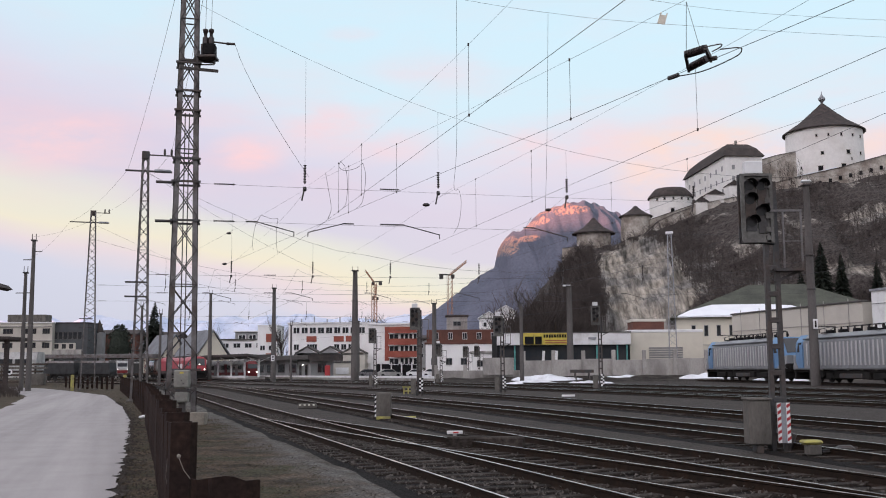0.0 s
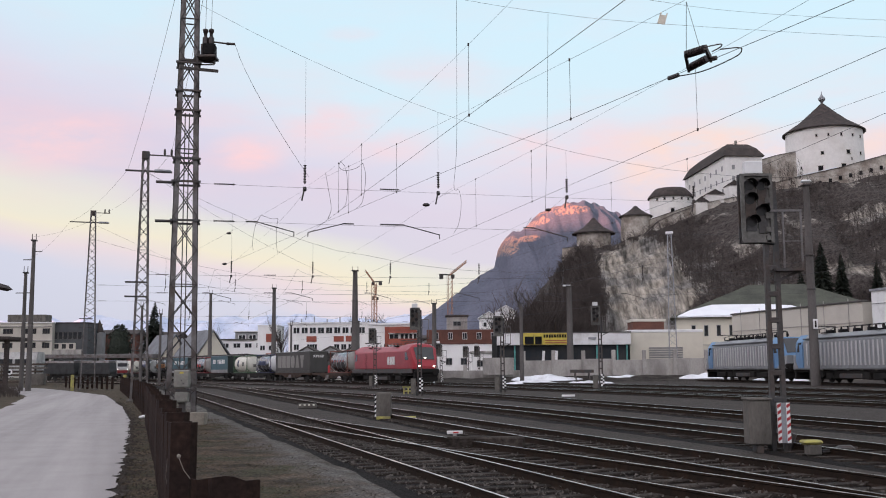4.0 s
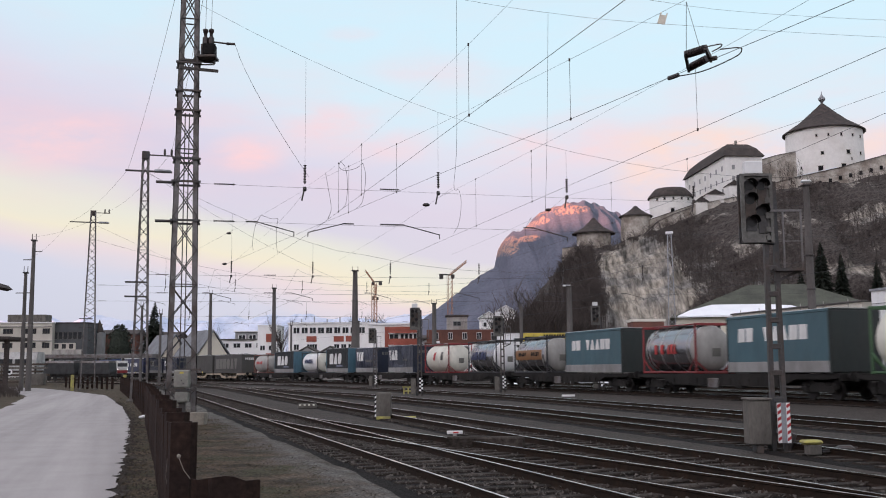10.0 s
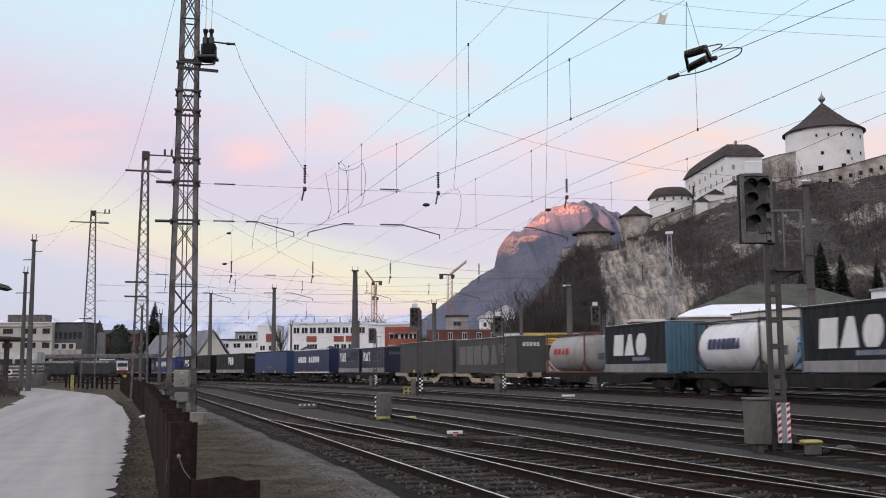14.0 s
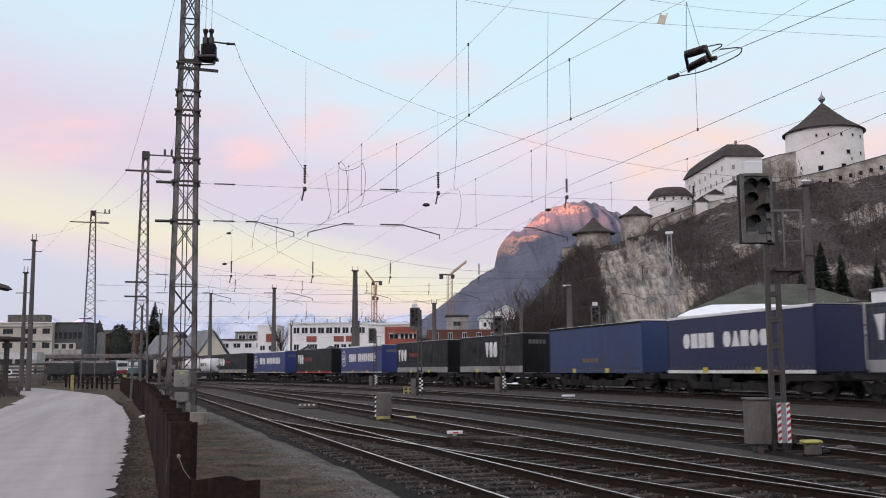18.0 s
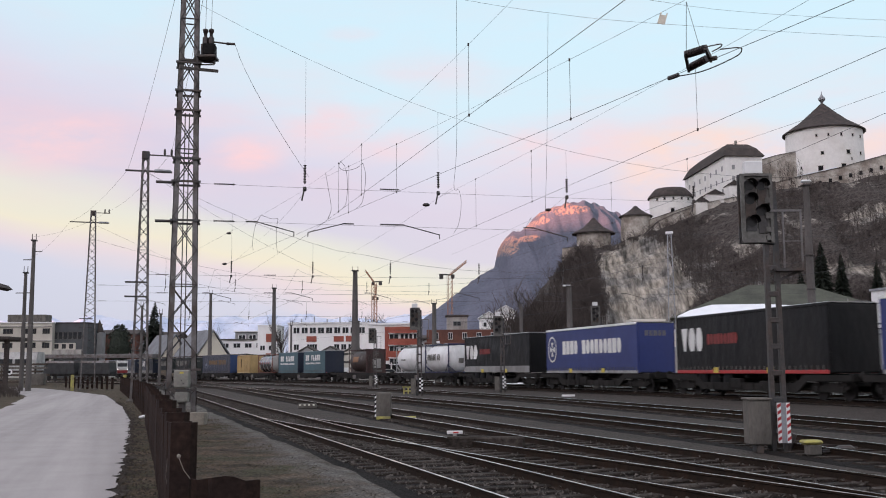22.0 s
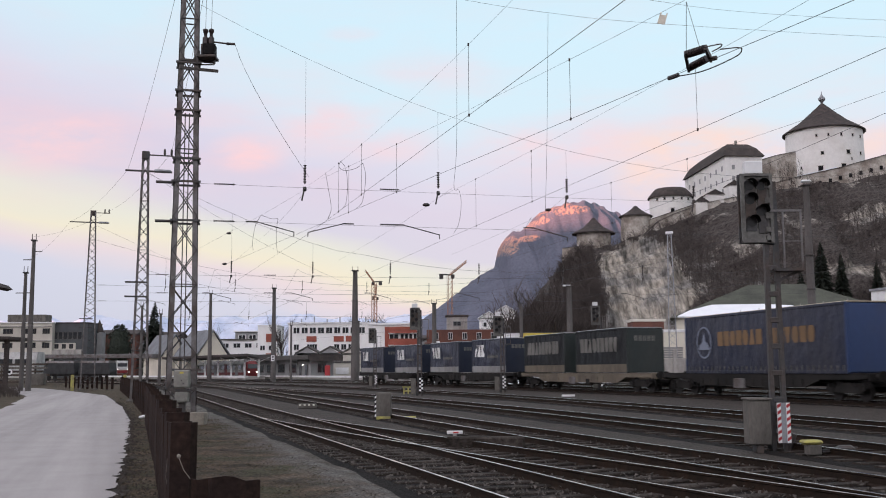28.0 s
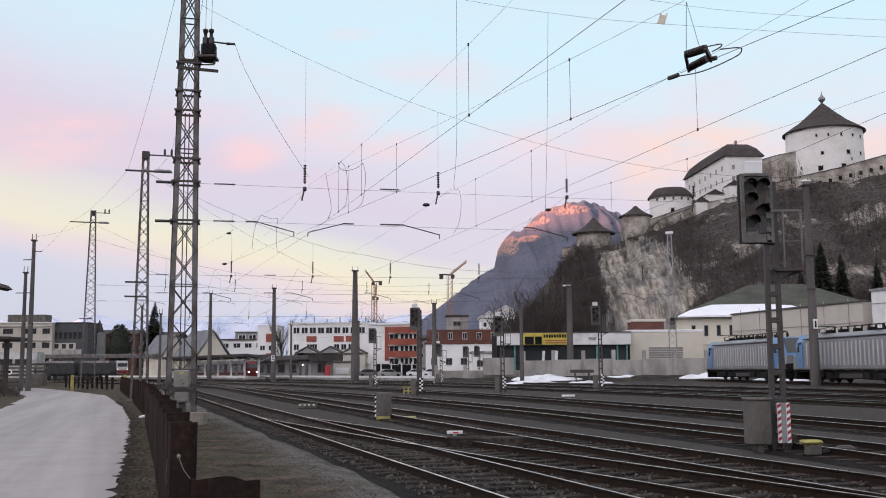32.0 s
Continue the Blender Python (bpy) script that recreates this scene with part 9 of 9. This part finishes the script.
    for e in (-1, 1):
        # windscreen, cab side windows, lamps, plough
        g = Geo()
        nx, ny = 8, 12
        for i in range(nx + 1):
            x = 8.5 + .55 * i / nx
            for j in range(ny + 1):
                y = (-1.06 + 2.12 * j / ny) * (1 - .10 * i / nx)
                g.v.append((e * (x + .03), y, roof_z(x, y) + .03))
        g.f = [(i * (ny + 1) + j, i * (ny + 1) + j + 1, (i + 1) * (ny + 1) + j + 1, (i + 1) * (ny + 1) + j) for i in range(nx) for j in range(ny)]
        part("windscreen", g, M["glass"], root, "dark raked windscreen", smooth=True)
        for s in (-1, 1):
            g = Geo().add([(e * 7.35, s * 1.515, 2.4), (e * 8.2, s * 1.49, 2.4), (e * 7.85, s * 1.50, 3.15), (e * 7.3, s * 1.515, 3.15)], [(0, 1, 2, 3)])
            part("cab_window", g, M["glass"], root)
            part("headlamp", Geo().lathe([(.0, 0), (.09, .01), (.11, -.06), (.12, -.2)], 14, (e * 9.42 if e > 0 else 0, s * .80, 1.76), "x") if e > 0 else Geo().box((-9.22, s * 1.0, 1.72), (.1, .34, .26), ch=.03),
                 M["lamp" if e > 0 and red else "alu"], root, "lit headlamp" if e > 0 and red else "", smooth=False)
        part("top_lamp", Geo().box((e * (8.98 + .05), 0, roof_z(8.98, 0) + .04), (.1, .18, .11), ch=.03), M["lamp" if e > 0 and red else "alu"], root)
        part("bumper", Geo().box((e * 9.38, 0, 1.30), (.3, 2.6, .46), ch=.08), M["under"], root, "dark grey front bumper")
        part("plough", Geo().prism([(-1.3, .25), (1.3, .25), (1.25, .8), (-1.25, .8)], e * 9.0, e * 9.25, "x"), M["under"], root)
        part("headstock", Geo().box((e * 9.2, 0, 1.0), (.34, 2.6, .4), ch=.05), M["under"], root)
        buffers(root, e * 9.2, M["under"], e)
        b = bogie(root, e * 4.95, M["under"])
        part("sand_box", Geo().box((e * 4.95, -1.25, .6), (1.6, .2, .4), ch=.04), M["under"], root)
        # folded pantograph
        g = Geo()
        x0 = e * 5.6
        z = 4.12
        for s in (-1, 1):
            g.bar((x0 - .9, s * .55, z), (x0 + .9, s * .12, z + .22), .05)
            g.bar((x0 - .8, s * .8, z + .22), (x0 - .8, s * .2, z + .28), .05)
            g.bar((x0 + .9, s * .1, z + .22), (x0 - .8, s * .5, z + .30), .04)
            g.tube((x0 - .6, s * .5, 3.88), (x0 - .6, s * .5, z), .06)
            g.tube((x0 + .6, s * .5, 3.88), (x0 + .6, s * .5, z), .06)
        g.bar((x0 - .8, -.95, z + .28), (x0 - .8, .95, z + .28), .07)
        part("pantograph", g, M["steel_dark"], root, "folded pantograph")
        part("roof_hatch", Geo().box((e * 4.0, -.98, roof_z(4.0, .98) + .02), (.9, .5, .08), ch=.02), M["black"], root)
    g = Geo()
    for k in range(6):
        g.tube((-2.5 + k, 0, 3.9), (-2.5 + k, 0, 4.2), .05)
    g.bar((-2.5, 0, 4.2), (2.5, 0, 4.2), .035)
    part("roof_line", g, M["porcelain"], root)
    if red:
        for x in (-4.6, -4.1):
            part("door_seam", Geo().box((x, -1.502, 2.3), (.03, .02, 1.7)), M["under"], root)
        for x in (-5.9, -5.2, 5.3):
            part("roof_grille", Geo().box((x, -1.16, 3.62), (.55, .06, .34), ch=.01), M["black"], root, "dark roof air grille", m=Matrix.Translation((0, -1.16, 3.62)) @ Matrix.Rotation(radians(-38), 4, "X") @ Matrix.Translation((0, 1.16, -3.62)))
    g = Geo()
    for k in range(7):
        g.box((-6 + 2 * k, -1.45, 1.0), (.35, .06, .06))
    part("skirt_hatches", g, M["mark_grey"], root)
    if red:
        for g in strokes(None, 2.3, 1.95, 2.3, .82, "orr", -1.515):
            part("emblem_bar", g, M["mark_white"], root, "white bar of a brand mark")
        g = Geo()
        for k in range(4):
            g.add([(9.36, -.4 + .2 * k, 1.62), (9.36, -.25 + .2 * k, 1.62), (9.345, -.25 + .2 * k, 1.72), (9.345, -.4 + .2 * k, 1.72)], [(0, 1, 2, 3)])
        part("front_marking", g, M["mark_white"], root)
    return root



KEYED.append((electric_loco(True), 9.25))

# two parked locomotives of the same build on the far siding
for k, y in enumerate((93.6, 73.4)):
    parked = electric_loco(False)
    parked.matrix_basis = Matrix.Translation((track_g(y), y, ground_z(track_g(y), y) + RAIL)) @ Matrix.Rotation(LOCO_A, 4, "Z")


# loads, front to rear: distances behind the headlamp
TEAL = dict(side="tarp_teal", end="dark_green", band="boards", letters=(("mark_white", 1.1, 2.62, 5.9, .62, "rr_vaarr", 0.06),), top=3.8)
NAVY_BODY = dict(side="tarp_navy", end="dark_navy", band="boards", letters=(("mark_white", .6, 2.45, 2.3, .95, "var", 0), ("mark_grey", 3.4, 2.35, 2.4, .2, "roooroar", 0)), end_mark="mark_grey", wave=.085, sag=1.5)
SLATE_BODY = dict(side="tarp_slate", end="light_blue", band="boards", letters=(("mark_white", 1.3, 2.2, 4.5, 1.2, "rao", .14), ("mark_pale", 3.9, 1.9, 2.2, .2, "rorroroa", 0)), top=3.95, wave=.015, end_corr=True)
BLACK_TRAILER = dict(side="tarp_black", end="tarp_black", band="boards", trailer=True, name="semi_trailer", top=4.05, wave=.07, sag=1.2)
BLUE_TRAILER = dict(side="tarp_blue", end="tarp_blue", stripe="alu", trailer=True, name="semi_trailer", top=4.05, wave=.01, letters=(("mark_white", 2.9, 2.4, 9.0, .85, "rrro_rooroorro", 0),), emblem=(1.25, 2.75, .75, "mark_white", "ring"), end_mark="mark_grey", rail_mat="mark_white")

tank_container(21.2, 27.5, "frame_rust", "tank_silver", "tank_grey", "silver tank container in a rust-red frame on a rusty wagon", marks=(("mark_dull_red", .8, 2.4, 4.4, .26, "r_o_v_r_r", 0),))
swap_body(35.2, 49.2, "tarp_grey", "tarp_grey", "long faded grey curtain-sided swap body on a rusty wagon", 3.85, letters=(("mark_faded", .9, 1.85, 11.2, 1.55, "rrroav", .0),), end_mark="mark_white", wave=.02)
tank_container(51.9, 58.1, "frame_blue", "tank_silver", "tank_white", "silver tank container with white ends in a blue frame", marks=(("mark_navy", .9, 2.25, 3.4, .62, "arara", .2),))
tank_container(62.7, 69.0, "frame_green", "tank_cream", "tank_cream", "cream tank container in a green frame", marks=(("mark_navy", 2.0, 2.1, .7, 1.0, 1, 0), ("mark_grey", 4.2, 2.2, 1.0, .6, 2, 0)))
swap_body(71.6, 80.1, label="teal curtain-sided swap body with grey side boards", **TEAL)
tank_container(83.5, 89.7, "frame_red", "tank_silver", "tank_grey", "silver tank container in a bright red frame", marks=(("mark_red", 1.6, 2.2, 2.6, .5, "r_r_ara", 0),))
swap_body(92.4, 100.9, label="teal curtain-sided swap body with grey side boards", **TEAL)
tank_container(104.3, 110.5, "frame_dark", "tank_silver", "tank_grey", "silver tank container with an amber stripe", bands=("amber", .4, 5.3, -.28, .28), marks=(("under", 1.0, 2.38, 1.5, .26, 5, 0), ("under", 3.4, 2.38, 1.5, .26, 5, 0)))
tank_container(114.3, 120.6, "frame_dark", "tank_silver", "tank_white", "dark-framed silver tank container with white ends", marks=(("mark_navy", .9, 2.25, 3.4, .62, "arara", .2),))
tank_container(125.4, 131.7, "frame_red", "tank_cream", "tank_cream", "cream tank container in a red frame", marks=(("mark_red", 2.4, 2.3, .6, .7, 1, .2), ("mark_grey", 4.3, 2.3, .6, .7, 1, 0)))
swap_body(134.8, 142.2, label="creased navy tarpaulin swap body with pale side boards", **NAVY_BODY)
swap_body(145.6, 152.9, label="creased navy tarpaulin swap body with pale side boards", **NAVY_BODY)
swap_body(155.6, 163.6, label="dark curtain swap body with a light blue steel front", **SLATE_BODY)
tank_container(167.2, 173.5, "frame_dark", "tank_white", "tank_cream", "white tank container in a dark frame", marks=(("mark_navy", 1.4, 2.35, 3.2, .5, "roorrra", .15),))
swap_body(176.6, 184.7, label="dark curtain swap body with a light blue steel front", **SLATE_BODY)
tank_container(188.0, 194.3, "frame_rust", "tank_grey", "tank_grey", "grey tank container in a rust-red frame", marks=(("mark_red", 1.4, 2.4, 2.6, .4, "roar", 0),))
swap_body(199.9, 213.4, "tarp_grey", "tarp_grey", "long faded grey curtain-sided body on a tan wagon", 3.9, letters=(("mark_grey", .9, 1.85, 10.8, 1.5, "rrroav", .0),), end_mark="mark_white", wave=.02)
swap_body(214.4, 228.6, "tarp_grey", "tarp_grey", "long faded grey curtain-sided trailer on a tan wagon", 4.0, wave=.02, trailer=True, name="semi_trailer")
swap_body(233.4, 240.8, label="creased navy tarpaulin swap body with pale side boards", **NAVY_BODY)
swap_body(241.7, 249.0, label="creased navy tarpaulin swap body with pale side boards", **NAVY_BODY)
swap_body(252.7, 266.5, "tarp_royal", "tarp_royal", "dark blue curtain-sided trailer with a white diamond on its front", 4.05, letters=(("mark_white", 1.9, 2.45, 8.4, .72, "orrr_oaroo", 0),), stripe="mark_white", trailer=True, name="semi_trailer", wave=.012, rail_mat="mark_white")
swap_body(269.7, 283.6, "tarp_blue2", "tarp_blue2", "plain mid-blue curtain-sided trailer", 4.1, letters=(("mark_gold", 5.6, 1.85, 2.4, .25, 4, 0),), trailer=True, name="semi_trailer", wave=.015, rail_mat="under")
swap_body(288.7, 302.4, label="black creased tarpaulin trailer with white side boards", letters=(("mark_white", 6.2, 2.4, 2.6, 1.15, "voo", 0),), end_mark="mark_grey", **BLACK_TRAILER)
swap_body(305.5, 319.5, label="black creased tarpaulin trailer with white side boards", letters=(("mark_white", .5, 2.3, 2.6, 1.1, "voo", 0), ("mark_dull_red", 3.6, 2.65, 2.6, .4, "rooroorro", 0)), **BLACK_TRAILER)
swap_body(324.3, 338.1, label="bright blue curtain-sided trailer with a white emblem", **BLUE_TRAILER)
swap_body(341.7, 355.4, "tarp_black", "tarp_black", "black curtain-sided trailer with a red chassis stripe", 4.05, letters=(("mark_white", .6, 2.3, 2.4, 1.15, "voo", 0), ("mark_dull_red", 3.4, 2.6, 3.0, .5, "rooroorro", 0)), stripe="mark_red", trailer=True, name="semi_trailer", wave=.012)
swap_body(360.3, 374.2, label="bright blue curtain-sided trailer with a white emblem", **BLUE_TRAILER)
swap_body(377.4, 391.2, label="black creased tarpaulin trailer with white side boards", letters=(("mark_white", .5, 2.3, 2.6, 1.1, "voo", 0), ("mark_dull_red", 3.6, 2.65, 2.4, .4, "rooroorro", 0)), **BLACK_TRAILER)
tank_container(395.4, 401.6, "frame_blue", "tank_white", "tank_white", "white tank container in a blue frame", marks=(("mark_grey", .8, 2.3, 3.4, .55, "rorarr_ra", 0),))
tank_container(404.0, 410.0, "frame_grey", "tank_white", "tank_white", "white tank container in a grey frame", marks=(("mark_grey", 1.8, 2.35, 1.2, .14, 6, 0),))
tank_container(419.5, 425.5, "frame_brown", "tank_brown", "tank_brown", "dark brown tank container with an amber plate", bands=("amber", 1.6, 3.4, -.1, .4), box_end=True)
NEWTEAL = dict(TEAL, side="tarp_teal", end="dark_navy", band=None, letters=(("mark_white", 1.0, 2.68, 5.7, .68, "rr_vaarr", .08), ("mark_white", 1.0, 2.25, 5.9, .2, "rooorroaroro", 0)))
swap_body(434.0, 442.5, label="teal curtain-sided swap body with a navy front", **NEWTEAL)
swap_body(444.8, 453.0, label="teal curtain-sided swap body with a navy front", **NEWTEAL)
tank_container(456.0, 462.3, "frame_rust", "tank_silver", "tank_grey", "silver tank container in a rust-red frame", marks=(("mark_dull_red", .8, 2.4, 4.4, .26, "r_o_v_r_r", 0),))
box_container(465.8, 471.9, "box_tan", "tan corrugated steel box container")
swap_body(475.4, 489.4, "tarp_navy", "tarp_blue2", "long navy curtain-sided body with gold lettering bars", 4.0, letters=(("mark_gold", 3.5, 2.5, 8.4, .68, "rroroar_rrvoro", 0),), emblem=(2.1, 2.7, .78, "mark_pale", "peak"), wave=.012, roof_mat="under_tan")
DARK = dict(side="tarp_slate", end="dark_green", band="grimy_tan", letters=(("mark_grey", .8, 2.45, 5.6, .85, "rraorroro", 0),), wave=.06, sag=1.2)
swap_body(496.6, 504.1, label="dark creased tarpaulin swap body with grey side boards", end_mark="mark_grey", **DARK)
swap_body(506.0, 513.2, label="dark creased tarpaulin swap body with grey side boards", **DARK)
for a, b in ((517.0, 524.4), (527.6, 534.9), (537.4, 545.0), (548.6, 556.1)):
    swap_body(a, b, label="creased navy tarpaulin swap body with pale side boards", **NAVY_BODY)

RUSTY, FLAT, POCKET, TAN = "rusty brown container wagon", "grimy dark container wagon", "dark pocket wagon for road trailers", "tan-painted pocket wagon for road trailers"
TAN2 = "grimy tan container wagon"
for a, b, st, lb in ((20.2, 34.6, "flat", RUSTY), (34.6, 50.2, "flat", RUSTY), (50.9, 70.4, "flat", FLAT), (70.8, 90.8, "flat", FLAT), (91.4, 111.6, "flat", FLAT), (112.6, 133.0, "flat", FLAT),
                     (133.8, 154.0, "flat", FLAT), (154.6, 174.8, "flat", FLAT), (175.6, 195.8, "flat", FLAT), (198.4, 213.9, "pocket", TAN), (213.9, 230.6, "pocket", TAN), (231.8, 250.6, "flat", FLAT),
                     (251.2, 268.0, "pocket", POCKET), (268.0, 285.6, "pocket", POCKET), (286.8, 303.9, "pocket", POCKET), (303.9, 321.4, "pocket", POCKET), (322.6, 339.9, "pocket", POCKET),
                     (339.9, 357.2, "pocket", POCKET), (358.6, 375.8, "pocket", POCKET), (375.8, 393.2, "pocket", POCKET), (393.9, 412.0, "flat", FLAT), (412.6, 432.4, "flat", FLAT), (433.0, 454.2, "flat", FLAT),
                     (455.0, 473.0, "flat", FLAT), (473.8, 492.6, "flat", FLAT), (493.4, 514.6, "flat", TAN2), (515.4, 536.0, "flat", FLAT), (536.6, 557.2, "flat", FLAT)):
    wagon(a, b, st, lb)


def fit_height():
    """Brings the drawn sections of the loads to their true height over the wagon floors."""
    kids = {}
    for ob in bpy.data.objects:
        if ob.parent:
            kids.setdefault(ob.parent.name, []).append(ob)
    for n, (root, _) in enumerate(KEYED):
        if "wagon" in root.name:
            continue
        m = Matrix.Diagonal((1.03, 1.03, 1.045, 1)) if n == 0 else Matrix.Translation((0, 0, -.14)) @ Matrix.Diagonal((1, 1.02, 1.09, 1))
        for ob in kids.get(root.name, ()):
            ob.matrix_basis = m @ ob.matrix_basis


fit_height()


def motions():
    """The train runs through at an even speed."""
    for ob, behind in KEYED:
        walk(ob, [(float(t), ride(SPEED * (t - 6) - behind)) for t in range(33)])


motions()
